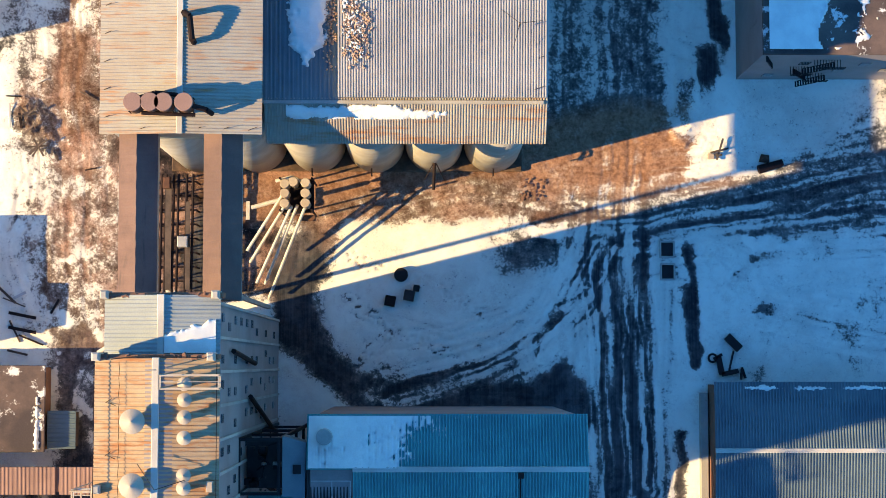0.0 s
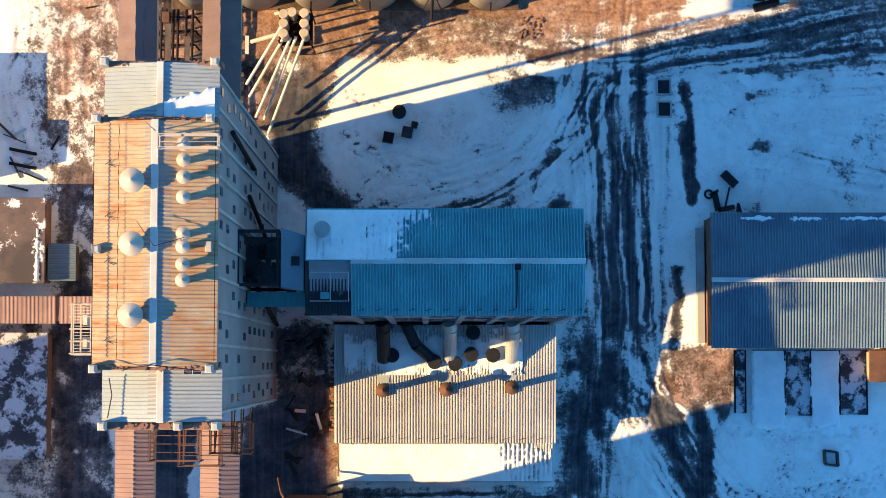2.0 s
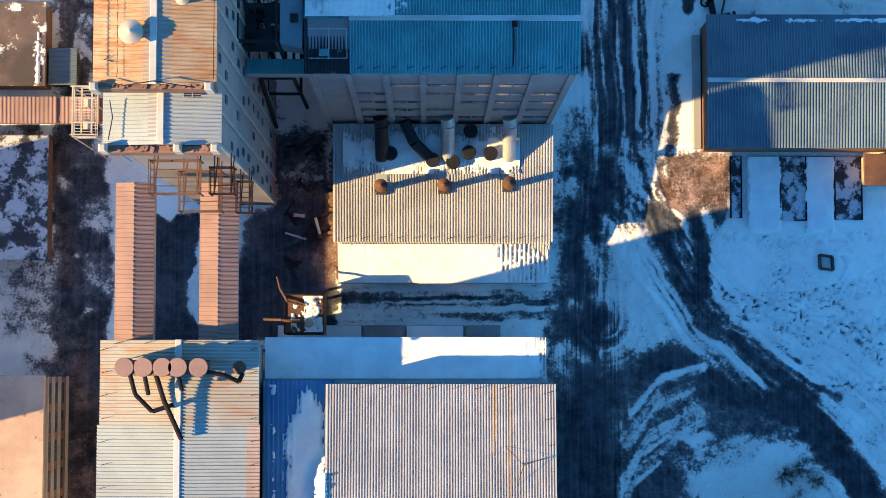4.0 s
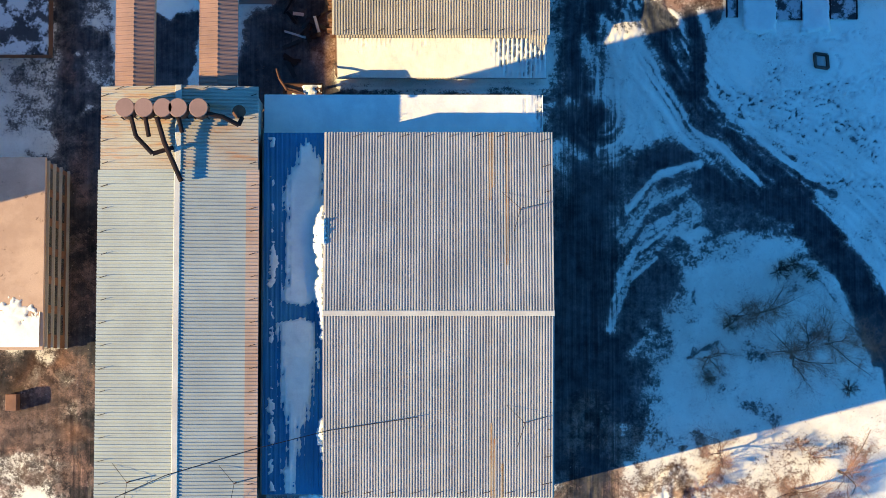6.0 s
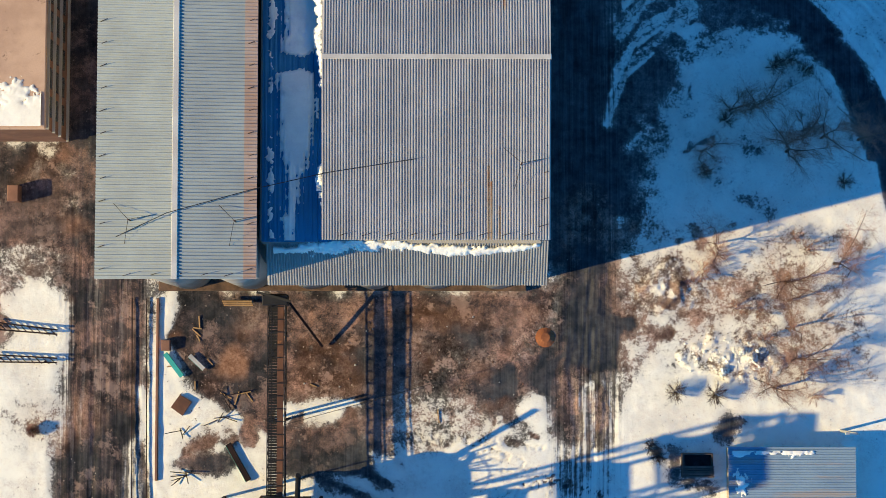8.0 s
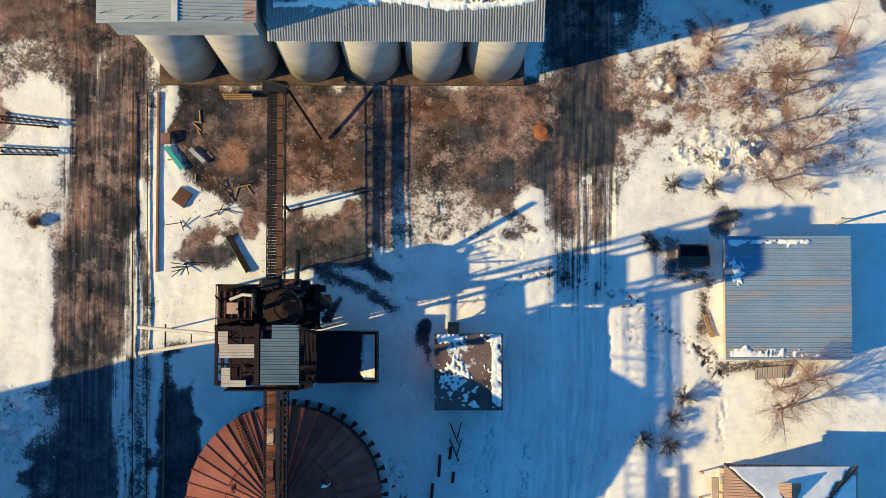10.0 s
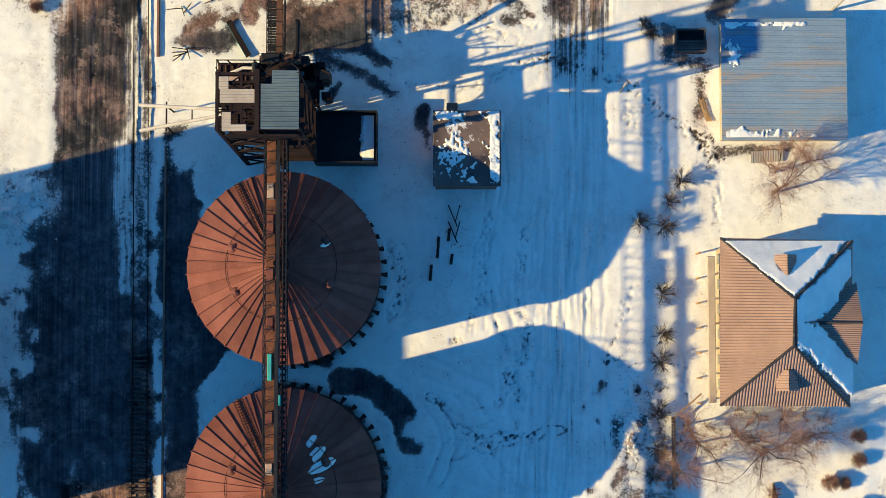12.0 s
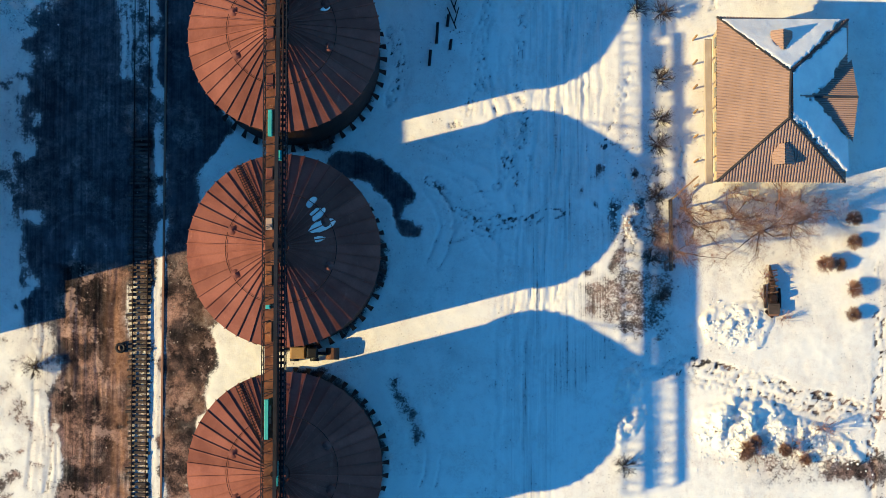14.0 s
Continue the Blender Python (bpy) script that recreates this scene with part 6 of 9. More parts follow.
def tilt(z0, y0, z1, y1):
    return lambda x, y: z0 + (z1 - z0) * (y - y0) / (y1 - y0)


S_ROOF = tilt(33.5, -84.1, 33.7, -51.2)
SNOW_Y = (-84.5, -80.5, -78.0, -75.0, -68.6, -68.1, -67.2, -66.6, -64.9, -56.1, -53.6, -52.0)
SNOW_W = (-12.4, -12.6, -12.3, -12.6, -12.9, -10.5, -10.5, -12.7, -12.4, -12.2, -11.2, -10.4)
SNOW_E = (-11.2, -10.4, -10.0, -9.6, -9.3, -10.6, -10.6, -9.0, -8.2, -8.2, -9.0, -10.2)


def melted(x, y):
    w, e = np.interp(y, SNOW_Y, SNOW_W), np.interp(y, SNOW_Y, SNOW_E)
    return np.clip(np.minimum(x - w, e - x) * 1.1, -1.5, 1.0) - 0.45 * np.clip((-76.0 - y) / 3.0, 0, 1) - 0.05


snow_patch("old snow melting on the shaded silo roof", -14.0, -8.45, -84.0, -51.6, S_ROOF, melted, 0.22, seed=3, rib=0.42)
snow_patch("thin snow along the shaded roof edge", -14.1, -12.4, -83.8, -51.6, S_ROOF, lambda x, y: 0.1 - np.abs(x + 13.4) / 1.3, 0.06, seed=4)
snow_patch("lumpy sunlit snow ridge against the high roof", -10.0, -7.5, -84.0, -53.0, lambda x, y: np.where(x > -8.5, 37.0, 35.6) + 0.6 * np.exp(-((y + 62) / 5) ** 2), lambda x, y: -0.75 + 1.1 * np.exp(-((y + 63) / 5) ** 4) + 0.7 * np.exp(-((y + 69.5) / 1.2) ** 2) + 1.0 * np.exp(-((y + 78.3) / 1.5) ** 2) - np.abs(x + 8.7) / 0.8, 0.6, 0.2, seed=5)
snow_patch("deep snow on the northern eave roof", -14.4, 11.5, -51.1, -47.35, flat_at(31.2), lambda x, y: 1.1 - 0.8 * (x > 7) * (x - 7) / 4, 0.14, 0.3, seed=6, rib=0.3)
snow_patch("wind-blown snow at the foot of the high roof", -13.2, 11.5, -86.4, -84.0, tilt(30.35, -87.9, 32.95, -83.9), lambda x, y: 0.75 - np.abs(y + 84.55 + 0.3 * np.sin(x / 3)) / (0.5 + 0.5 * np.exp(-((x + 7) / 5) ** 2)) - 0.08 * np.maximum(x - 4, 0), 0.3, 0.2, seed=7)
snow_patch("old snow on the shaded northern roof", -13.4, -8.3, 15.4, 40.0, flat_at(33.02), lambda x, y: 1.0 - np.abs(x + 10.7 - 0.05 * (y - 24)) / 1.6 - 0.55 * np.maximum(19.5 - y, 0), 0.2, seed=8)
def scree(label, x0, x1, y0, y1, z, n, mats, seed, r0=0.06, r1=0.2):
    """Loose broken bits lying about."""
    rnd, s = dice(seed), Shape()
    for _ in range(n):
        x, y = rnd.triangular(x0, x1), rnd.triangular(y0, y1)
        lump(s, x, y, z(x, y) + 0.08, rnd.uniform(r0, r1), rnd)
    return solo("debris", s, mats, label, "debris", kind="stuff")


scree("rusty flakes of rotten roofing", -9.6, -8.2, 16.2, 27.5, lambda x, y: 33.05, 160, WARM_ROOF, 61)
scree("rusty crumbs and dirty snow on the roof's edge", -8.0, -4.8, 16.4, 26.0, lambda x, y: 34.35 + (y - 14.3) * 0.1337, 330, WARM_ROOF, 62)
scree("lumps of old snow on the roof's edge", -8.0, -5.4, 17.4, 25.0, lambda x, y: 34.35 + (y - 14.3) * 0.1337, 130, SNOW, 63)
snow_patch("snow left along the northern eave", -13.0, 2.0, 12.6, 13.8, tilt(30.3, 10.55, 33.0, 14.45), lambda x, y: 0.7 - np.abs(y - 13.2) / 0.8 - 0.12 * np.maximum(x + 4, 0), 0.1, 0.25, seed=9)
snow_patch("smooth snow on the mill roof", -10.3, 4.5, -19.1, -14.6, tilt(38.45, -14.45, 39.82, -19.2), lambda x, y: 0.55 + 0.25 * np.clip(-x - 5.0, 0, 1) - 1.3 * np.maximum(x + 3.2, 0) / (2.2 + 1.3 * (y + 19.2)), 0.1, 0.2, seed=10, rib=0.275)
snow_patch("snow drift on the annex roof", -8.5, 10.5, -29.4, -24.3, tilt(5.5, -36.65, 7.1, -24.05), lambda x, y: 0.9 - np.abs(y + 27.2) / 2.3 - 0.1 * (x < -4), 0.16, 0.3, seed=11, rib=0.3)
snow_patch("thick snow on the lean-to roof", -9.1, 13.8, -40.9, -36.7, tilt(2.45, -41.0, 4.0, -36.4), lambda x, y: 0.72 - np.maximum(x - 6, 0) / 14 + 0.2 * np.clip(-38.0 - y, -1, 1), 0.14, 0.3, seed=12, rib=0.5)
snow_patch("snow wedge on the tower roof", -20.2, -16.3, -9.2, -5.6, lambda x, y: 57.33 - 0.9 * (x + 20.5) / 4.5, lambda x, y: 0.6 - np.maximum(y + 7.6 - 0.35 * (x + 18), 0) / 0.6, 0.1, 0.22, seed=13)
snow_patch("snow on the northern hip of the house", 32.9, 46.6, -135.2, -129.0, lambda x, y: 6.7 + np.minimum(4.3, (-y - 128.8) * 0.65), lambda x, y: np.minimum(0.9, 1.3 * (7.0 * (1 - (-y - 128.8) / 6.6) - np.abs(x - 39.7)) - 0.35) - 2.0 * (np.hypot((x - 39.2) / 1.4, (y + 131.6) / 1.3) < 0.6), 0.16, 0.25, seed=14)
snow_patch("snow on the eastern slope of the house", 39.9, 46.7, -145.5, -130.0, lambda x, y: 10.95 - (x - 39.7) * 0.61 + 0.03, lambda x, y: np.where(y > -137.8, np.minimum(-135.4 + 0.89 * (x - 39.7) - y - 0.3, np.abs(y + 137.8) - 4.4 * np.maximum(x - 42.2, 0) / 5 - 0.1 - 0.9 * (x > 45)), np.minimum(y + 140.3 + 0.94 * (x - 39.5) - 0.5 - 0.13 * (x - 39.5), np.abs(y + 137.8) - 4.4 * np.maximum(x - 42.2, 0) / 5 - 0.1)).clip(-2, 0.8), 0.14, 0.25, seed=15)
snow_patch("patchy snow on the plastered block's roof", 35.0, 64.0, 22.0, 46.0, flat_at(16.7), lambda x, y: -0.42 + 0.95 * (x < 40.6 + 0.5 * np.sin(y)), 0.18, 0.35, seed=16)
snow_patch("thawing snow on the western block's roof", -60.0, -39.2, -70.6, -60.0, flat_at(12.35), lambda x, y: 0.35 - (y + 69.5) / 5.0, 0.12, 0.3, seed=17)
snow_patch("snow edge on the brown outbuilding", -43.5, -41.3, -19.2, -13.5, flat_at(4.0), lambda x, y: 0.4 - np.abs(x + 41.9) / 0.6, 0.12, 0.25, seed=18)
snow_patch("patchy snow on the brick hut", 2.1, 9.0, -122.8, -115.0, flat_at(6.35), lambda x, y: -0.42 + 0.55 * np.exp(-((x - 4.4) / 2.4) ** 2 - ((y + 120.0) / 2.0) ** 2) + 0.4 * np.exp(-((y + 115.4) / 0.7) ** 2) + 0.3 * (x > 8.0), 0.1, 0.2, seed=20)
snow_patch("snow left on the blue shed roof", 34.0, 46.8, -117.4, -104.6, lambda x, y: 3.15 + 0.5 * (x - 33.6) / 13.7, lambda x, y: -0.75 + 0.85 * np.exp(-((y + 117.2) / 0.9) ** 2) * (x < 44) + 0.75 * np.exp(-((y + 104.8) / 0.5) ** 2) * (x < 43) + 0.7 * np.exp(-((x - 35.0) / 1.2) ** 2 - ((y + 107.5) / 2) ** 2), 0.1, 0.25, seed=21)
snow_patch("snow left at the northern eave of the long shed", 34.0, 60.0, -13.2, -12.2, tilt(6.25, -12.0, 6.9, -19.3), lambda x, y: 0.25 - np.abs(y + 12.6) / 0.6, 0.08, 0.25, seed=22)


# ---- roof gear ----
def mushroom(x, y, z, r, high, material, label, group):
    v = thing("roof_vent", label, "roof vent", group, at=(x, y, z))
    part("pipe", Shape().tube((0, 0, -0.5), (0, 0, high), r * 0.5, seg=14), material, v)
    part("cowl", Shape().tube((0, 0, high - 0.05), (0, 0, high + 0.12 * r), r, r, 22).cone(0, 0, high + 0.12 * r, r, r * 0.55, 22), material, v)
    return v


for y in (-14.35, -19.15, -24.55):
    mushroom(-22.05, y, 60.0, 0.95, 0.75, CREAM, "large cream conical vent on the tower roof", "large tower vents")
for y in (-11.55, -12.75, -14.05, -15.6, -18.4, -19.35, -20.7, -21.9):
    mushroom(-18.2, y, 59.7, 0.55, 0.75, CREAM, "small pale conical vent on the tower roof", "small tower vents")
mushroom(-15.9, -50.1, 38.2, 0.6, 1.2, RUST, "rusty vent cowl on the silo roof", "")


def drum_row(xs, y, z, label, group, pipes):
    """A row of rusty drums on legs beside the roof's end."""
    for x in xs:
        c = thing("dust_drum", label, "drum", group, at=(x, y, z))
        part("body", Shape().tube((0, 0, 0.6), (0, 0, 2.6), 0.78, seg=20).tube((0, 0, 0.6), (0, 0, -0.3), 0.78, 0.2, 20), RUST, c)
        part("lid", Shape().tube((0, 0, 2.6), (0, 0, 2.75), 0.84, 0.8, 20), GALLERY_S, c, "pinkish rusted lid")
        for dx, dy in ((-0.6, -0.6), (0.6, -0.6), (-0.6, 0.6), (0.6, 0.6)):
            part("leg", Shape().beam((dx, dy, -1.2), (dx, dy, 1.0), 0.08), RUST_DARK, c)
    for pts, r in pipes:
        solo("duct", Shape().pipe(pts, r, 10), RUST_DARK, "rust-brown sheet duct on the silo roof", "duct", group + " ducts")


drum_row((-25.6, -23.95, -22.3, -21.0, -19.2), -50.05, 38.9, "rusty drum on the silo roof", "drums on the southern roof",
         [([(-25.2, -50.6, 41.0), (-24.8, -52.4, 40.4), (-23.4, -53.9, 39.9), (-21.6, -53.3, 39.6)], 0.2), ([(-22.9, -50.8, 41.0), (-22.3, -53.0, 40.3), (-20.9, -56.3, 39.5)], 0.22),
          ([(-18.9, -50.4, 41.0), (-17.2, -50.7, 40.4), (-15.9, -51.3, 39.6), (-15.6, -50.6, 39.4)], 0.2), ([(-23.9, -50.8, 41.0), (-23.7, -52.4, 40.2)], 0.2), ([(-21.0, -50.8, 41.0), (-20.8, -52.0, 40.2)], 0.2)])
drum_row((-25.9, -24.4, -23.2, -21.4), 13.0, 37.2, "rusty drum on the northern silo roof", "drums on the northern roof",
         [([(-25.5, 13.4, 39.4), (-24.0, 13.9, 39.3), (-22.0, 13.7, 39.2)], 0.2), ([(-21.0, 12.8, 39.3), (-19.6, 12.5, 38.6), (-19.2, 12.3, 37.4)], 0.24), ([(-25.3, 12.2, 38.6), (-22.5, 12.1, 38.4), (-20.6, 12.1, 38.0)], 0.18)])
solo("duct", Shape().pipe([(-21.7, 21.3, 37.2), (-21.6, 21.2, 38.6), (-21.1, 20.9, 38.8), (-20.95, 18.9, 38.2), (-20.9, 18.8, 37.2)], 0.28, 10), RUST_DARK, "dark bent duct on the northern silo roof", "duct")


def roof_rods(parent_label, rows):
    """Short iron rods that stand along the eaves."""
    data = Shape().beam((0, 0, -0.1), (0.85, 0.22, 0.5), 0.05).mesh("rail_post", RUST_DARK)
    g = thing("eave_rail", parent_label, "railing")
    for x0, y0, z0, x1, y1, n in rows:
        for i in range(n):
            f = i / max(1, n - 1)
            again("rail_post", data, g, (x0 + (x1 - x0) * f, y0 + (y1 - y0) * f, z0))
    return g


roof_rods("bent iron rods along the silo roof's eaves", [(-28.4, -87.0, 38.1, -28.4, -48.6, 20), (-15.3, -87.0, 38.1, -15.3, -48.6, 20), (-26.0, -87.5, 38.5, -17.0, -87.5, 5), (-27.0, -48.0, 38.5, -17.0, -48.0, 5)])
roof_rods("bent iron rods along the high roof's edges", [(10.9, -83.0, 37.1, 10.9, -52.4, 14), (-6.0, -52.0, 36.9, 9.0, -52.0, 8), (-7.0, -83.8, 36.9, 9.6, -83.8, 9)])
roof_rods("bent iron rods along the annex roof", [(-8.5, -36.3, 5.5, 12.0, -36.3, 12)])
roof_rods("bent iron rods along the northern silo roof", [(-29.2, 12.0, 36.5, -29.2, 40.0, 12), (-26.0, 10.9, 36.8, -16.0, 10.9, 5), (9.9, 15.0, 34.5, 9.9, 40.0, 10)])
roof_rods("short iron rods along the mill's eave", [(-6.0, -23.6, 38.5, 13.2, -23.6, 14)])


def wire(pts, r, label):
    return solo("cable", Shape().pipe(pts, r, 5), BLACK, label, "cable")


wire([(-26.6, -84.0, 38.3), (-22.0, -82.0, 39.5), (-14.5, -79.8, 38.6), (-8.0, -78.2, 37.6), (0.0, -77.0, 38.0)], 0.04, "thin cable slung across the silo roofs")
for x, y, z in ((-25.3, -82.6, 38.3), (-16.0, -82.7, 38.4), (9.3, -77.5, 37.6), (9.0, -58.6, 37.4), (8.4, 20.5, 36.0)):
    m_ = thing("antenna_mast", "small rusty guyed mast on the roof", "mast", "roof masts", at=(x, y, z))
    part("pole", Shape().tube((0, 0, 0), (0, 0, 1.7), 0.06, seg=8), RUST, m_)
    for a in range(3):
        t = radians(120 * a + 15)
        part("guy_wire", Shape().tube((0, 0, 1.6), (2.2 * math.cos(t), 2.2 * math.sin(t), 0.05), 0.022, seg=4), RUST_DARK, m_)

# tower roof details
sp = thing("solar_panel", "two small dark blue solar panels on the tower roof", "solar panel")
for x in (-18.45, -17.75):
    part("panel", Shape().bevel_box(x, x + 0.64, -29.0, -27.95, 57.35, 57.42, 0.01), PANEL, sp)
    for k in range(1, 6):
        part("cell_line", Shape().box(x + 0.02, x + 0.62, -29.0 + 0.175 * k - 0.01, -29.0 + 0.175 * k + 0.01, 57.42, 57.426), CREAM, sp)
    part("panel_frame", Shape().box(x - 0.03, x, -29.03, -27.92, 57.33, 57.44).box(x + 0.64, x + 0.67, -29.03, -27.92, 57.33, 57.44).box(x, x + 0.64, -29.03, -29.0, 57.33, 57.44).box(x, x + 0.64, -27.95, -27.92, 57.33, 57.44), GALV, sp)


def platform(name, label, x0, x1, y0, y1, z, gap, material, legs=1.5, rail=1.0, reach=None):
    """An open steel platform: deck bars, edge beams, posts and rails."""
    p = thing(name, label, "platform")
    part("edge_beam", Shape().beam((x0, y0, z), (x1, y0, z), 0.16).beam((x0, y1, z), (x1, y1, z), 0.16).beam((x0, y0, z), (x0, y1, z), 0.1).beam((x1, y0, z), (x1, y1, z), 0.1), material, p)
    n = max(2, int((y1 - y0) / gap))
    for i in range(1, n):
        y = y0 + (y1 - y0) * i / n
        part("deck_bar", Shape().beam((x0, y, z), (x1, y, z), 0.07, 0.05), material, p)
    for x in (x0, x1):
        for y in (y0, y1):
            part("post", Shape().beam((x, y, z - legs), (x, y, z + rail), 0.1), material, p)
    if reach:
        for x in (x0 + 0.3, x1 - 0.3):
            part("brace", Shape().beam((x, y0, z - 0.1), (x, reach, z - 2.4), 0.1), material, p)
            part("beam", Shape().beam((x, y0, z - 0.1), (x, reach, z - 0.1), 0.12), material, p)
    if rail:
        part("rail", Shape().beam((x0, y0, z + rail), (x1, y0, z + rail), 0.06).beam((x0, y1, z + rail), (x1, y1, z + rail), 0.06).beam((x0, y0, z + rail), (x0, y1, z + rail), 0.06).beam((x1, y0, z + rail), (x1, y1, z + rail), 0.06), material, p)
    return p


platform("rooftop_gangway", "rusty gangway across the tower roof", -20.0, -15.5, -11.9, -10.9, 60.6, 0.5, CREAM, 1.0)
platform("steel_landing", "cream steel landing on the tower's west wall", -34.6, -32.3, -27.3, -22.3, 20.0, 0.3, GALV, 20.0)
fr_ = thing("scaffold", "cream pipe scaffold with pale panels on the tower's west wall", "scaffold")
for x in (-34.5, -33.6, -32.6):
    part("post", Shape().beam((x, -27.2, 21.4), (x, -22.4, 21.4), 0.16), CREAM, fr_)
for i in range(5):
    part("cross_bar", Shape().beam((-34.7, -27.2 + 1.2 * i, 21.6), (-32.3, -27.2 + 1.2 * i, 21.6), 0.14), CREAM, fr_)
part("upright", Shape().beam((-34.5, -27.2, 20.0), (-34.5, -27.2, 21.6), 0.12).beam((-32.6, -22.4, 20.0), (-32.6, -22.4, 21.6), 0.12).beam((-34.5, -22.4, 20.0), (-34.5, -22.4, 21.6), 0.12), CREAM, fr_)
for y in (-26.6, -24.4):
    part("panel", Shape().bevel_box(-33.5, -32.7, y, y + 1.0, 20.9, 21.0, 0.02), PIPE, fr_)
platform("steel_landing", "rusty steel balcony on the tower's south wall", -22.0, -17.9, -36.0, -33.3, 51.0, 0.55, RUST, 1.5, reach=-32.1)
platform("steel_landing", "narrow steel stair landing on the tower's south wall", -17.6, -15.6, -35.6, -33.4, 47.0, 0.7, RUST_DARK, 1.5, reach=-32.1)
platform("steel_landing", "lower steel landing on the tower's south wall", -20.6, -17.0, -36.8, -33.4, 44.0, 0.8, RUST, 1.5, reach=-32.1)
platform("steel_landing", "rusty balcony between tower and eastern gallery", -16.6, -15.2, -36.2, -33.4, 36.0, 0.45, RUST_DARK, 1.0, reach=-32.1)
solo("ladder_run", Shape().beam((-25.1, -28.0, 59.9), (-25.1, -10.0, 59.9), 0.05), RUST_DARK, "rusty rail along the tower's western eave", "railing")
solo("ladder_run", Shape().beam((-15.85, -28.0, 59.8), (-15.85, -10.0, 59.8), 0.05), RUST_DARK, "rusty rail along the tower's eastern eave", "railing")
solo("lightning_rod", Shape().tube((-20.4, -10.5, 60.2), (-20.4, -10.5, 65.0), 0.05, 0.02, 6), GALV, "thin lightning rod on the tower", "rod")
wire([(-21.6, -17.5, 61.0), (-20.2, -19.4, 61.6), (-18.0, -18.7, 61.0)], 0.03, "thin cable on the tower roof")
d = dice(71)
chip = Shape().bevel_box(-0.2, 0.2, -0.1, 0.1, 0, 0.16, 0.03).mesh("loose_brick", BRICK)
for y_, z_ in ((-4.7, 56.76), (-9.5, 59.36), (-28.5, 59.36), (-33.0, 56.76)):
    for i in range(26):
        again("loose_brick", chip, tower, (d.uniform(-24.9, -16.1), y_ + d.uniform(-0.12, 0.12), z_ - 0.02), (0, 0, d.uniform(0, 3.1)), (d.uniform(0.5, 1.3),) * 3)
for pts in ([(-24.4, -28.2, 60.1), (-22.6, -28.6, 60.3), (-20.4, -28.3, 60.6), (-17.2, -28.7, 60.0)], [(-23.8, -9.7, 60.1), (-21.0, -9.4, 60.4), (-17.0, -9.6, 60.0)], [(-24.2, -29.3, 57.4), (-24.0, -30.6, 57.2), (-24.3, -32.4, 57.3)]):
    wire(pts, 0.045, "black cable along the tower parapet")
for y in (-13.0, -17.0, -20.5, -26.5):
    for x, e in ((-24.3, 0.35), (-24.0, -0.2)):
        solo("roof_stick", Shape().beam((x, y, 59.42), (x + 0.5, y + e, 59.62), 0.05), RUST_DARK, "bent rod lying on the tower roof", "rod", "rods on the tower roof")
for x in (-23.25,):
    solo("earthing_wire", Shape().pipe([(x + 0.05 * (i % 2), -27.9 + 0.6 * i, 59.3 + 0.21 * (x + 25.2) + 0.09) for i in range(31)], 0.02, 4), RUST_DARK, "thin dark wire stapled along the tower roof", "wire")
solo("vent_box", Shape().bevel_box(-16.6, -16.1, -19.7, -18.9, 59.2, 59.9, 0.05), CREAM, "small pale box at the tower's eave", "box")
# drain pipes and dark pipes on the tower's east wall
for pts in ([(-15.9, -13.0, 34.0), (-15.9, -17.5, 6.0)], [(-15.9, -21.0, 26.0), (-15.9, -24.0, 4.0)], [(-15.9, -9.0, 48.0), (-15.9, -10.0, 30.0)]):
    solo("chute", Shape().pipe(pts, 0.22, 8), RUST_DARK, "dark slanting chute on the tower wall", "chute", "tower wall chutes")

# western red gallery
wg = thing("conveyor_gallery", "low conveyor gallery with a pinkish sheet roof", "conveyor gallery")
part("wall", Shape().box(-60.0, -34.6, -23.6, -21.1, 3.2, 5.7), BRICK, wg)
part("roof", Shape().sheet((-60.0, -23.9, 5.8), (20.6, 0, 0), (0, 2.9, 0.15), 0.45, 0.04), GALLERY_S, wg)
part("roof", Shape().sheet((-39.0, -23.9, 5.85), (4.2, 0, 0), (0, 2.9, 0.15), 0.45, 0.04), GALLERY_S, wg)
for x in (-58.0, -50.0, -42.0, -36.0):
    part("leg", Shape().beam((x, -22.4, 0), (x, -22.4, 3.2), 0.5), CONCRETE, wg)
ln = thing("lean_to", "small lean-to with a grey ribbed roof", "shed")
part("wall", Shape().box(-41.0, -38.2, -19.0, -15.3, 0, 2.6), OLD_WOOD, ln)
part("roof", Shape().sheet((-41.0, -19.2, 2.9), (0, 4.1, 0), (3.0, 0, -0.3), 0.28, 0.05), SHED_ROOF, ln)

# ---- cyclones and pipes by the northern silos ----
cy = thing("cyclone_stand", "steel stand with seven pale dust cyclones", "dust collector")
for x, y in ((-15.0, 9.0), (-14.1, 9.2), (-12.8, 9.1), (-15.0, 8.0), (-12.8, 8.0), (-15.0, 6.9), (-12.8, 6.95)):
    c_ = part("cyclone", Shape().tube((x, y, 6.4), (x, y, 9.0), 0.45, seg=18).tube((x, y, 6.4), (x, y, 4.6), 0.45, 0.12, 18), CREAM, cy)
    part("cyclone_lid", Shape().tube((x, y, 9.0), (x, y, 9.16), 0.52, 0.46, 18), CREAM, c_)
for x in (-15.6, -12.2):
    for y in (6.3, 9.7):
        part("leg", Shape().beam((x, y, 0), (x, y, 8.2), 0.16), RUST_DARK, cy)
    part("cross_beam", Shape().beam((x, 6.3, 6.2), (x, 9.7, 6.2), 0.14), RUST_DARK, cy)
part("deck", Shape().box(-15.7, -12.1, 6.2, 9.8, 5.5, 5.6), RUST_DARK, cy)
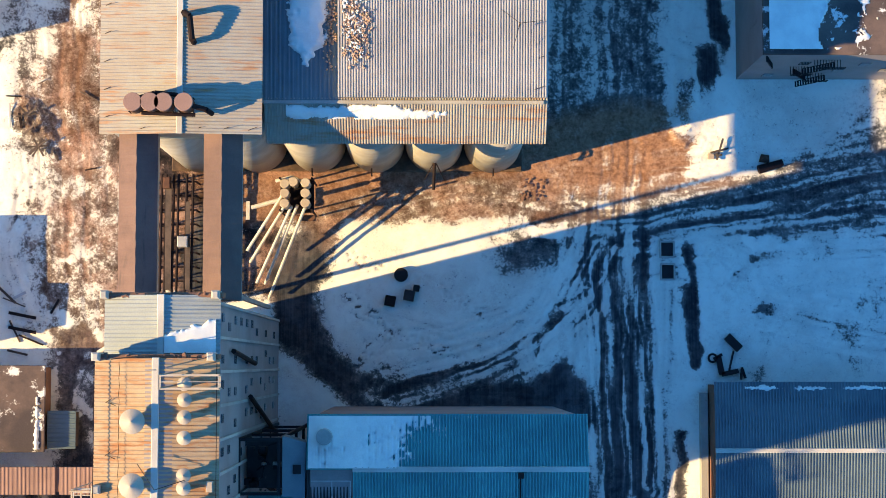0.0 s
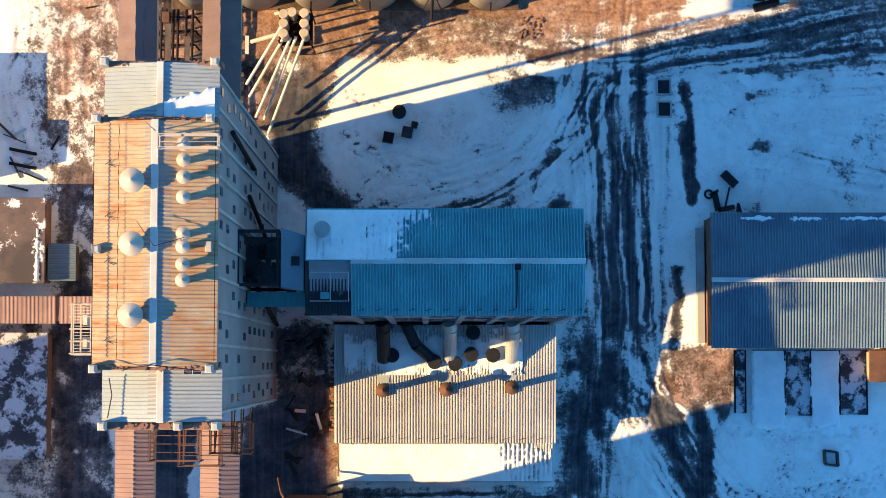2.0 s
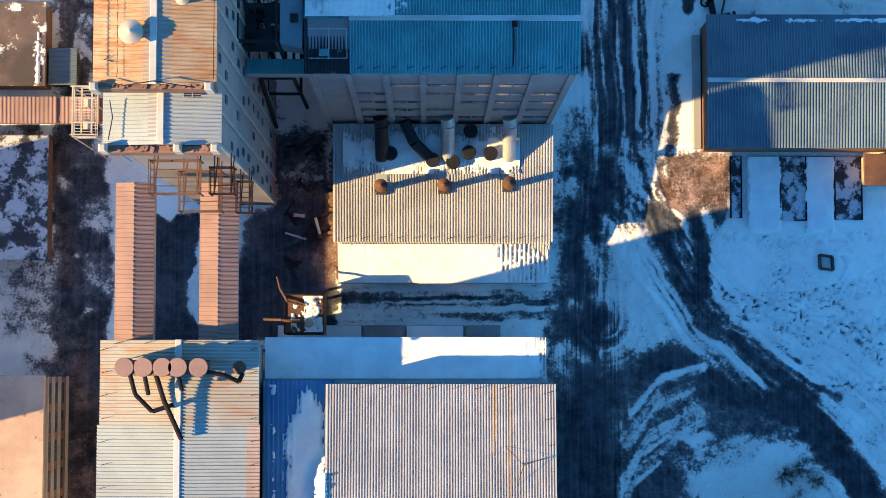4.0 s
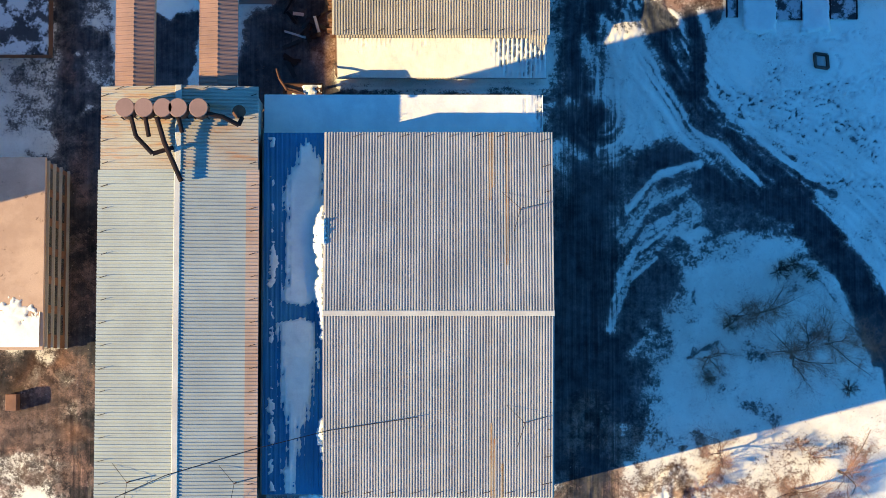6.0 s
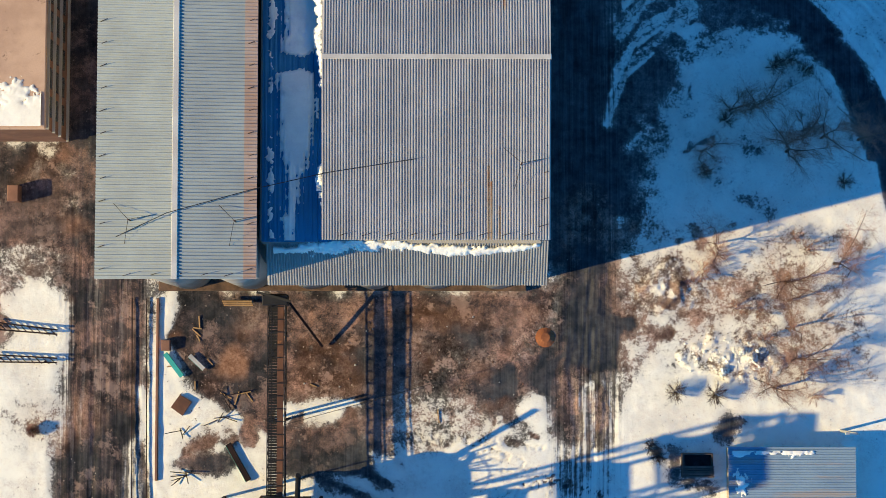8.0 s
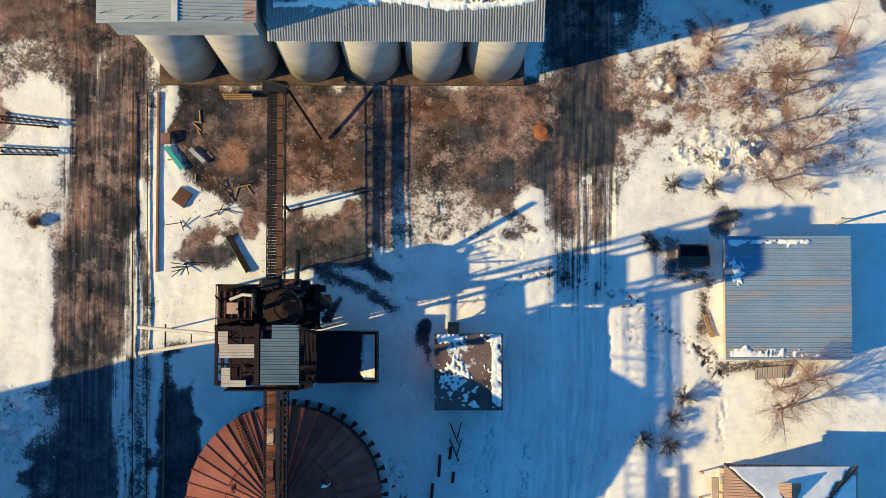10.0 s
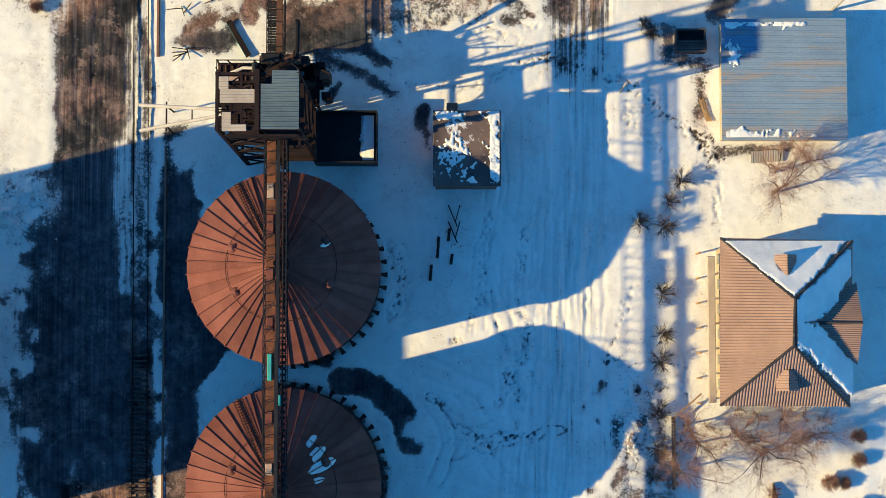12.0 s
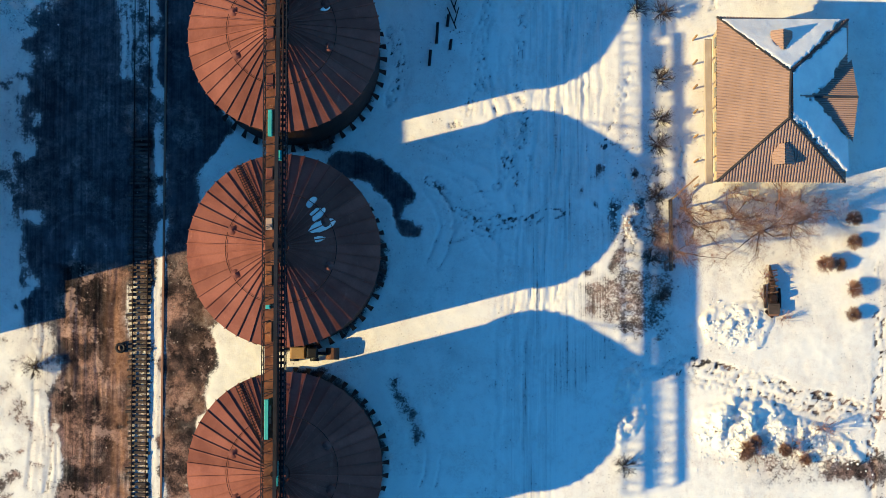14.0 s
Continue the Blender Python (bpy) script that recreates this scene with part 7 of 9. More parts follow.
for p_, q_ in (((-15.2, 8.2, 7.4), (-19.4, 2.2, 4.2)), ((-14.9, 7.2, 7.0), (-19.2, 1.0, 3.0)), ((-14.4, 6.8, 7.0), (-18.5, -1.2, 2.6)), ((-13.8, 6.9, 7.0), (-17.7, -1.3, 1.6)), ((-13.0, 6.6, 7.0), (-17.3, -2.8, 1.0))):
    solo("dust_pipe", Shape().tube(p_, q_, 0.17, seg=10), PIPE, "long cream pipe slanting from the cyclones", "pipe", "cyclone pipes")
solo("dust_pipe", Shape().pipe([(-16.2, 9.6, 6.0), (-14.4, 10.0, 6.4), (-12.9, 9.2, 6.8)], 0.2, 8), PIPE, "short pipe over the cyclones", "pipe")
solo("screw_conveyor", Shape().tube((-19.0, 6.9, 4.0), (-15.2, 7.9, 4.4), 0.24, seg=10).box(-19.6, -19.2, 5.6, 7.6, 3.7, 4.0), PIPE, "cream screw conveyor on a timber trestle", "conveyor")
part("box", Shape().bevel_box(-14.0, -12.0, 5.4, 6.0, 4.2, 5.0), RUST, cy, "rusted collecting box")
# trestles and pipes between the galleries
for x in (-29.0, -28.5, -27.7, -27.2, -26.3, -25.6):
    solo("pipe_rail", Shape().tube((x, -3.6, 3.2), (x + 0.2, 10.6, 3.4), 0.14, seg=8), RUST_DARK, "rust-dark steel pipe in the trestle", "pipe", "trestle pipes")
for i in range(9):
    y = -2.6 + 1.55 * i
    solo("trestle_beam", Shape().beam((-29.4, y, 3.2), (-25.0, y, 3.2), 0.16).beam((-29.3, y, 0), (-29.3, y, 3.2), 0.16).beam((-25.1, y, 0), (-25.1, y, 3.2), 0.16).beam((-29.3, y, 0.3), (-25.1, y, 3.1), 0.08), RUST_DARK, "dark steel trestle frame", "trestle", "gallery trestles")
solo("walk_board", Shape().box(-28.4, -27.75, -2.0, 9.6, 3.45, 3.52).box(-26.2, -25.7, -2.0, 7.6, 3.45, 3.52), OLD_WOOD, "grey board walk on the trestle", "board walk")
solo("control_box", Shape().bevel_box(-27.0, -25.9, 2.6, 3.8, 3.4, 4.2, 0.08), GALV, "grey steel cabinet in the trestle", "cabinet")
solo("control_box", Shape().bevel_box(-28.6, -27.8, 9.0, 10.2, 3.4, 4.4, 0.08), RUST, "rusty steel cabinet in the trestle", "cabinet")
solo("loading_boom", Shape().tube((0.9, 11.6, 9.5), (0.75, 8.4, 8.6), 0.16, seg=8).beam((0.9, 11.4, 9.2), (1.9, 9.6, 7.4), 0.1).beam((0.9, 11.4, 9.2), (-0.2, 9.6, 7.4), 0.1), RUST_DARK, "dark loading spout boom on the silo wall", "spout")
for x in (-12.3, -5.9, 7.2):
    solo("wall_bracket", Shape().beam((x, 11.0, 5.8), (x, 10.2, 5.8), 0.16).beam((x, 10.3, 5.8), (x, 10.3, 4.6), 0.12), RUST_DARK, "rusty bracket on the silo wall", "bracket", "silo wall brackets")

# ---- between tower and mill ----
it = thing("intake_shaft", "dark open steel shaft between tower and mill", "shaft")
for x in (-16.3, -12.8):
    for y in (-21.3, -16.6):
        part("column", Shape().beam((x, y, 0), (x, y, 40.0), 0.3), BLACK, it)
for z in (10.0, 20.0, 30.0, 39.8):
    part("ring_beam", Shape().beam((-16.3, -21.3, z), (-12.8, -21.3, z), 0.28).beam((-16.3, -16.6, z), (-12.8, -16.6, z), 0.28).beam((-16.3, -21.3, z), (-16.3, -16.6, z), 0.28).beam((-12.8, -21.3, z), (-12.8, -16.6, z), 0.28), BLACK, it)
part("deck", Shape().box(-16.2, -12.9, -21.2, -16.7, 34.0, 34.2), BITUMEN, it)
d = dice(12)
for i in range(9):
    a, b, c = d.uniform(-16.0, -13.4), d.uniform(-20.8, -17.2), d.uniform(0.3, 0.9)
    part("machine", Shape().bevel_box(a - c / 2, a + c / 2, b - c / 3, b + c / 3, 34.2, 34.6 + d.random() * 1.6, 0.06), d.choice((BLACK, RUST_DARK, GALV)), it)
for i in range(5):
    a, b = d.uniform(-16.0, -13.4), d.uniform(-20.8, -17.2)
    part("beam", Shape().beam((a, b, 36.0), (a + d.uniform(-1, 1.2), b + d.uniform(-1.2, 1.2), 36.4), 0.14), BLACK, it)
part("hood", Shape().add([(-12.5, -21.5, 40.0), (-10.6, -21.8, 39.2), (-10.5, -16.9, 39.2), (-12.5, -16.3, 40.0), (-12.5, -21.5, 36.0), (-10.6, -21.8, 36.0), (-10.5, -16.9, 36.0), (-12.5, -16.3, 36.0)],
                         [(0, 1, 2, 3), (0, 4, 5, 1), (1, 5, 6, 2), (2, 6, 7, 3), (3, 7, 4, 0), (4, 7, 6, 5)]), SHED_ROOF, it, "grey sheet-metal hood")
part("hatch", Shape().bevel_box(-11.6, -10.9, -19.6, -18.8, 39.55, 39.75, 0.03), BLACK, it)
br = thing("bridge", "ribbed blue-grey covered bridge from tower to mill", "bridge")
part("wall", Shape().box(-16.2, -10.2, -22.9, -21.75, 30.0, 32.6), CONCRETE, br)
part("roof", Shape().sheet((-16.2, -23.0, 32.7), (6.0, 0, 0), (0, 1.35, 0.1), 0.22, 0.05), BLUE_STEEL, br)
mr = thing("roof_hatch_frame", "pipe frame over the old part of the mill roof", "frame")
part("frame", Shape().beam((-10.0, -22.7, 39.2), (-6.6, -22.7, 39.2), 0.07).beam((-10.0, -20.2, 39.9), (-6.6, -20.2, 39.9), 0.07).beam((-6.6, -22.7, 39.2), (-6.6, -20.2, 39.9), 0.07).beam((-8.2, -22.7, 39.2), (-8.2, -20.2, 39.9), 0.07), GALV, mr)
solo("roof_hatch", Shape().bevel_box(-9.1, -8.3, -22.5, -21.9, 39.0, 39.5, 0.06), BLUE_STEEL, "small blue hatch on the mill roof", "hatch")
solo("roof_tank", Shape().tube((-8.9, -16.4, 38.8), (-8.9, -16.4, 40.2), 0.75, 0.7, 18), CONCRETE, "round grey vent drum on the snowy mill roof", "vent")
solo("roof_tank", Shape().pipe([(8.2, -19.6, 39.7), (8.2, -22.0, 39.4), (8.15, -23.3, 39.0)], 0.06, 6).bevel_box(8.0, 8.5, -20.0, -19.5, 39.6, 40.2), RUST_DARK, "rusty fitting on the mill roof", "fitting")

# ---- on the annex roof ----
# the western duct is black for the shade it stands in, the others grey
for x, m, lab in ((-4.3, BLACK, "shade-darkened duct from the mill wall to the annex roof"), (2.75, GALV, "frosted grey duct from the mill wall to the annex roof"), (9.3, GALV, "frosted grey duct from the mill wall")):
    solo("down_duct", Shape().pipe([(x - 0.15, -23.9, 11.0), (x, -24.6, 10.4), (x, -25.6, 9.2), (x, -27.7, 6.9)], 0.72, 18), m, lab, "duct", "annex ducts")
solo("down_duct", Shape().pipe([(-1.9, -24.1, 9.4), (-0.9, -26.2, 8.6), (0.9, -27.8, 6.9)], 0.6, 14), BLACK, "sooty slanting duct on the annex roof", "duct", "annex ducts")
for x, y in ((-3.4, -27.3), (1.1, -28.0), (3.3, -28.2), (5.0, -27.2), (7.3, -27.3), (5.2, -24.9)):
    solo("drum_fan", Shape().tube((x, y, 6.0), (x, y, 7.6), 0.72, seg=18).tube((x, y, 7.6), (x, y, 7.75), 0.78, 0.7, 18), BLACK, "sooty round fan housing on the annex roof", "fan", "annex fans")
for x, y in ((-4.35, -31.0), (2.3, -30.9), (9.2, -30.7)):
    v = mushroom(x, y, 6.3, 0.72, 3.4, RUST, "rusty chimney with a conical cowl on the annex roof", "annex chimneys")
    part("base", Shape().bevel_box(-0.6, 0.6, -0.6, 0.6, -0.6, 0.35, 0.06), BITUMEN, v)
    part("plate", Shape().box(-0.6, 0.6, 0.8, 3.0, -0.25, 0.12), ASBESTOS_LIGHT, v, "flat pale sheet")
bricks = thing("brick_wall_end", "ragged brick wall end beside the annex", "wall")
d = dice(5)
for i in range(40):
    part("brick", Shape().box(-10.4 + d.uniform(0, 0.6), -9.7 + d.uniform(0, 0.3), -36.0 + i * 0.26, -35.76 + i * 0.26, 0.0, 0.5 + d.random() * 1.4), BRICK, bricks)
hp = thing("loading_hopper", "snow-topped steel loading hopper with hoses", "hopper")
part("bin", Shape().bevel_box(-14.65, -10.4, -46.6, -42.3, 3.0, 7.6, 0.12), RUST, hp)
for x in (-14.4, -10.7):
    for y in (-46.3, -42.6):
        part("leg", Shape().beam((x, y, 0), (x, y, 3.2), 0.25), RUST_DARK, hp)
part("hatch", Shape().tube((-12.0, -45.4, 7.6), (-12.0, -45.4, 8.2), 0.55, 0.45, 16), CREAM, hp)
part("rim", Shape().beam((-14.6, -46.5, 7.7), (-10.5, -46.5, 7.7), 0.12).beam((-14.6, -42.4, 7.7), (-10.5, -42.4, 7.7), 0.12).beam((-14.6, -46.5, 7.7), (-14.6, -42.4, 7.7), 0.12).beam((-10.5, -46.5, 7.7), (-10.5, -42.4, 7.7), 0.12), RUST_DARK, hp)
part("hose", Shape().pipe([(-15.6, -40.4, 5.0), (-15.1, -41.8, 7.0), (-14.2, -43.2, 8.2), (-12.6, -43.6, 8.0)], 0.14, 8), RUST, hp)
part("hose", Shape().pipe([(-16.9, -45.0, 6.0), (-14.8, -45.1, 8.2), (-12.4, -45.5, 8.3)], 0.14, 8), RUST, hp)
snow_patch("melting snow on the loading hopper", -13.9, -10.5, -46.4, -42.5, flat_at(7.6), lambda x, y: 0.02 + 0.2 * (x > -12.5), 0.14, 0.2, seed=31)
# low platforms before the southern silos
for x0, x1, lab in ((-15.9, -6.6, "snow-covered low loading platform"), (-6.4, -2.0, "low platform with a ribbed cover"), (-1.8, 4.6, "snow-covered low concrete loading platform"), (4.8, 8.6, "low platform with a ribbed cover")):
    lp = thing("loading_platform", lab, "platform", "platforms by the silos")
    part("slab", Shape().bevel_box(x0, x1, -47.3, -45.5, 0, 0.85, 0.08), CONCRETE, lp)
    if "ribbed" in lab:
        part("cover", Shape().sheet((x0, -47.3, 0.9), (x1 - x0, 0, 0), (0, 1.8, 0.05), 0.3, 0.05), ASBESTOS_GREY, lp)
    else:
        snow_patch("snow on a low loading platform", x0 + 0.1, x1 - 0.1, -47.2, -45.6, flat_at(0.85), lambda x, y: 0.7 + 0 * x, 0.12, 0.25, seed=int(x0 + 60))

# ---- conveyor truss, headhouse and catwalk ----
def truss(name, label, x0, x1, ya, yb, za, zb, high, n, material, deck=None, bar=0.16, cover=RUST):
    """A lattice bridge along y between two side girders."""
    t = thing(name, label, "conveyor bridge")

    def at(x, f, dz):
        return (x, ya + (yb - ya) * f, za + (zb - za) * f + dz)
    for x in (x0, x1):
        for dz in (0, high):
            part("chord", Shape().beam(at(x, 0, dz), at(x, 1, dz), bar), material, t)
        for i in range(n + 1):
            part("upright", Shape().beam(at(x, i / n, 0), at(x, i / n, high), bar * 0.6), material, t)
        for i in range(n):
            part("diagonal", Shape().beam(at(x, i / n, 0 if i % 2 else high), at(x, (i + 1) / n, high if i % 2 else 0), bar * 0.5), material, t)
    for i in range(n + 1):
        for dz in (0, high):
            part("cross_bar", Shape().beam(at(x0, i / n, dz), at(x1, i / n, dz), bar * 0.6), material, t)
    if deck:
        part("belt_cover", Shape().add([at(deck[e], f, deck[k]) for k in (3, 2) for e, f in ((0, 0), (1, 0), (1, 1), (0, 1))],
                                       [(0, 1, 2, 3), (0, 4, 5, 1), (1, 5, 6, 2), (2, 6, 7, 3), (3, 7, 4, 0), (7, 6, 5, 4)]), cover, t, "rusty belt cover")
    return t


cb = truss("conveyor_bridge", "rusty lattice conveyor bridge over the yard", -16.0, -14.15, -87.8, -109.5, 5.3, 5.5, 1.6, 16, BLACK, (-14.98, -14.35, 0.95, 1.45), 0.1)
for i in range(72):
    part("grating_bar", Shape().box(-15.95, -15.05, -88.0 - 0.297 * i - 0.26, -88.0 - 0.297 * i, 5.75, 5.8), BLACK, cb)
for z_ in (6.3, 7.0):
    part("handrail", Shape().beam((-15.6, -88.0, z_), (-15.6, -109.4, z_), 0.06), BLACK, cb)
for y in (-101.2,):
    for x in (-16.0, -14.15):
        part("leg", Shape().beam((x, y, 0), (x, y, 5.4), 0.22), RUST_DARK, cb)
solo("strut", Shape().beam((-13.9, -88.6, 5.4), (-10.6, -93.3, 0.4), 0.26), RUST_DARK, "dark steel strut leaning on the conveyor bridge", "strut")
solo("gear_box", Shape().bevel_box(-16.6, -13.9, -89.0, -87.9, 5.4, 7.3, 0.1).beam((-17.2, -87.6, 7.0), (-13.6, -88.6, 7.6), 0.25), BLACK, "black conveyor drive under the silos", "machine")
wire([(-14.5, -101.8, 3.0), (-8.0, -100.0, 4.0), (2.0, -97.2, 6.0)], 0.03, "slack black cable over the yard")

hh = thing("headhouse", "open rusty steel headhouse tower with a corrugated roof", "steel tower")
for x in (-18.6, -14.6, -10.9):
    for y in (-120.0, -114.8):
        part("column", Shape().beam((x, y, 0), (x, y, 29.2), 0.35), RUST_DARK, hh)
for z in (6.0, 12.0, 18.0, 24.0, 29.0):
    for y in (-120.0, -114.8):
        part("girder", Shape().beam((-18.6, y, z), (-10.9, y, z), 0.3), RUST_DARK, hh)
    for x in (-18.6, -14.6, -10.9):
        part("girder", Shape().beam((x, -120.0, z), (x, -114.8, z), 0.3), RUST_DARK, hh)
for z in (6.0, 12.0, 18.0, 24.0):
    part("floor", Shape().box(-14.6, -10.9, -120.0, -114.8, z, z + 0.12), RUST_DARK, hh)
for i in range(4):
    z = 6.0 * i
    for p_, q_ in (((-18.6, -120.1, z), (-14.6, -120.1, z + 6)), ((-14.6, -120.1, z), (-18.6, -120.1, z + 6)), ((-10.8, -120, z), (-10.8, -114.8, z + 6)), ((-18.6, -114.7, z), (-14.6, -114.7, z + 6))):
        part("brace", Shape().beam(p_, q_, 0.16), RUST_DARK, hh)
part("roof", Shape().sheet((-14.45, -120.1, 29.4), (0, 4.3, 0), (3.6, 0, -0.2), 0.24, 0.1), SHED_ROOF, hh, "grey corrugated half roof")
part("roof", Shape().sheet((-13.4, -115.8, 29.33), (0, 1.3, 0), (2.55, 0, -0.14), 0.24, 0.1), SHED_ROOF, hh, "grey corrugated half roof")
for i in range(7):
    part("rafter", Shape().beam((-18.5, -119.8 + 0.82 * i, 28.6 - 0.3 * (i % 2)), (-14.7, -119.8 + 0.82 * i, 28.6), 0.12), RUST_DARK, hh)
for p_, q_ in (((-18.4, -114.9), (-16.3, -116.4)), ((-16.3, -114.9), (-18.4, -116.4)), ((-16.2, -118.0), (-14.7, -119.8)), ((-14.7, -118.0), (-16.2, -119.8)), ((-14.4, -114.8), (-13.5, -115.7))):
    part("roof_brace", Shape().beam((*p_, 28.9), (*q_, 28.9), 0.12), RUST_DARK, hh)
part("machine", Shape().bevel_box(-18.0, -16.8, -119.4, -118.2, 24.1, 26.4, 0.1).bevel_box(-16.2, -15.0, -119.0, -117.6, 24.1, 27.0, 0.1).tube((-17.2, -116.0, 24.1), (-17.2, -116.0, 26.8), 0.7, seg=14), RUST_DARK, hh)
part("floor_plate", Shape().box(-18.6, -14.6, -120.0, -114.8, 18.0, 18.1), RUST_DARK, hh)
part("roof_sheet", Shape().sheet((-18.3, -117.6, 29.3), (0, 1.3, 0), (3.4, 0, 0.1), 0.26, 0.05), CREAM, hh, "loose pale roof sheet")
part("roof_sheet", Shape().sheet((-18.4, -116.3, 29.35), (0, 1.2, 0), (0.9, 0, 0.05), 0.26, 0.05), CREAM, hh, "loose pale roof sheet")
part("roof_sheet", Shape().sheet((-18.1, -120.3, 29.3), (0, 0.65, 0), (2.3, 0, 0.1), 0.26, 0.05), CREAM, hh, "loose pale roof sheet")
part("roof_sheet", Shape().sheet((-18.1, -119.7, 29.35), (0, 1.2, 0), (0.85, 0, 0.05), 0.26, 0.05), CREAM, hh, "loose pale roof sheet")
part("purlin", Shape().beam((-14.8, -120.2, 29.25), (-14.8, -114.4, 29.25), 0.45).beam((-16.3, -120, 29.1), (-16.3, -114.8, 29.1), 0.2).beam((-18.5, -116.5, 29.1), (-14.6, -118.4, 29.1), 0.2).beam((-18.5, -119.0, 29.1), (-14.6, -117.6, 29.1), 0.16), RUST_DARK, hh)
part("wall_sheet", Shape().sheet((-17.9, -120.35, 25.2), (7.0, 0, 0), (0, -0.25, 4.0), 0.3, 0.06), RUST_DARK, hh)
for i in range(6):
    part("louvre", Shape().box(-14.2, -10.9, -120.6, -120.1, 8.0 + 2.6 * i, 8.25 + 2.6 * i), RUST_DARK, hh)
# lower machinery round the headhouse
d = dice(21)
mc = thing("conveyor_machinery", "rusty tangle of conveyor machinery at the headhouse foot", "machinery")
part("tank", Shape().tube((-14.0, -112.3, 0), (-14.0, -112.3, 9.5), 2.0, seg=24).cone(-14.0, -112.3, 9.5, 2.1, 0.9, 24), RUST_DARK, mc)
part("cabin", Shape().bevel_box(-20.8, -17.4, -113.4, -110.4, 5.5, 8.6, 0.1), RUST_DARK, mc, "rusted cabin with an orange roof panel")
for i in range(6):
    part("roof_bar", Shape().beam((-20.9 + 0.7 * i, -113.5, 8.75), (-20.9 + 0.7 * i, -110.3, 8.75), 0.1), RUST, mc)
for i in range(4):
    part("roof_bar", Shape().beam((-20.9, -113.4 + 1.0 * i, 8.85), (-17.3, -113.4 + 1.0 * i, 8.85), 0.1), RUST_DARK, mc)
for i in range(9):
    part("side_panel", Shape().box(-20.8 + 0.38 * i, -20.5 + 0.38 * i, -110.36, -110.3, 5.6, 7.2 + 0.5 * (i % 3)), RUST if i % 2 else RUST_DARK, mc)
part("ring_rail", Shape().pipe([(-14.0 + 2.0 * math.cos(i * 0.3491), -112.3 + 2.0 * math.sin(i * 0.3491), 10.6) for i in range(19)], 0.06, 5), BLACK, mc)
part("roof_panel", Shape().box(-20.0, -18.8, -112.9, -111.7, 8.9, 8.96), WARM_ROOF, mc)
part("platform", Shape().box(-21.4, -10.4, -114.4, -109.6, 5.2, 5.4), RUST_DARK, mc)
for x in (-21.2, -15.5, -10.6):
    for y in (-114.2, -109.8):
        part("leg", Shape().beam((x, y, 0), (x, y, 5.3), 0.25), RUST_DARK, mc)
        part("rail_post", Shape().beam((x, y, 5.3), (x, y, 8.4), 0.12), RUST_DARK, mc)
part("rail", Shape().beam((-21.2, -109.8, 8.2), (-10.6, -109.8, 8.2), 0.1).beam((-21.2, -114.2, 8.2), (-21.2, -109.8, 8.2), 0.1).beam((-10.6, -114.2, 8.2), (-10.6, -109.8, 8.2), 0.1), RUST_DARK, mc)
part("header_box", Shape().bevel_box(-16.4, -14.4, -110.4, -109.2, 7.0, 9.2, 0.1), BLACK, mc)
part("header_box", Shape().bevel_box(-14.35, -12.2, -110.3, -109.2, 7.0, 8.9, 0.1), RUST, mc)
part("chimney_pipe", Shape().tube((-13.0, -112.0, 5.0), (-12.2, -106.6, 13.5), 0.28, seg=10), BLACK, mc)
part("chimney_pipe", Shape().pipe([(-16.9, -112.8, 5.0), (-16.9, -112.4, 11.5), (-16.8, -110.8, 12.2)], 0.26, 10), BLACK, mc)
part("pipe", Shape().pipe([(-19.6, -111.4, 9.4), (-18.2, -110.9, 9.8), (-17.0, -111.0, 10.2)], 0.17, 8), PIPE, mc)
for i in range(22):
    a, b, z = d.uniform(-17.0, -10.0), d.uniform(-114.0, -110.0), d.uniform(5.4, 7.0)
    part("machine", Shape().bevel_box(a, a + d.uniform(0.4, 1.5), b, b + d.uniform(0.3, 1.1), 5.4, z + 1.2, 0.08), d.choice((RUST, RUST_DARK, BLACK)), mc)
for i in range(26):
    a, b = d.uniform(-20.5, -9.4), d.uniform(-114.6, -109.6)
    part("strut", Shape().beam((a, b, 5.4), (a + d.uniform(-2.5, 2.5), b + d.uniform(-2, 2), 10.0 + d.random() * 2), 0.14), RUST_DARK, mc)
snow_patch("snow caught on the machinery deck", -16.0, -12.0, -111.0, -109.7, flat_at(5.4), lambda x, y: 0.2 + 0 * x, 0.15, 0.2, seed=33)
lw = thing("stair_landing", "rusty landing on the west side of the headhouse", "platform")
part("deck", Shape().box(-21.4, -18.7, -117.0, -114.0, 7.0, 7.12), RUST_DARK, lw)
part("post", Shape().beam((-21.3, -116.9, 0), (-21.3, -116.9, 8.2), 0.14).beam((-21.3, -114.1, 0), (-21.3, -114.1, 8.2), 0.14), RUST_DARK, lw)
part("drum", Shape().tube((-20.2, -115.5, 7.1), (-20.2, -115.5, 8.4), 0.5, seg=14), RUST_DARK, lw)
for p_, q_ in (((-20.2, -115.1, 8.0), (-29.9, -114.2, 5.2)), ((-20.2, -115.6, 8.0), (-29.8, -117.0, 5.2))):
    solo("loading_chute", Shape().tube(p_, q_, 0.2, seg=10), PIPE, "long cream loading chute over the rails", "pipe", "loading chutes")
tr = thing("chute_trestle", "light steel trestle under the loading chutes", "trestle")
part("post", Shape().beam((-26.9, -114.2, 0), (-26.9, -114.4, 5.8), 0.14), RUST_DARK, tr)
part("post", Shape().beam((-26.9, -116.7, 0), (-26.9, -116.5, 5.8), 0.14), RUST_DARK, tr)
part("cross_beam", Shape().beam((-26.9, -113.9, 5.6), (-26.9, -117.1, 5.6), 0.16).beam((-24.0, -114.6, 6.6), (-24.0, -116.2, 6.6), 0.12), RUST_DARK, tr)

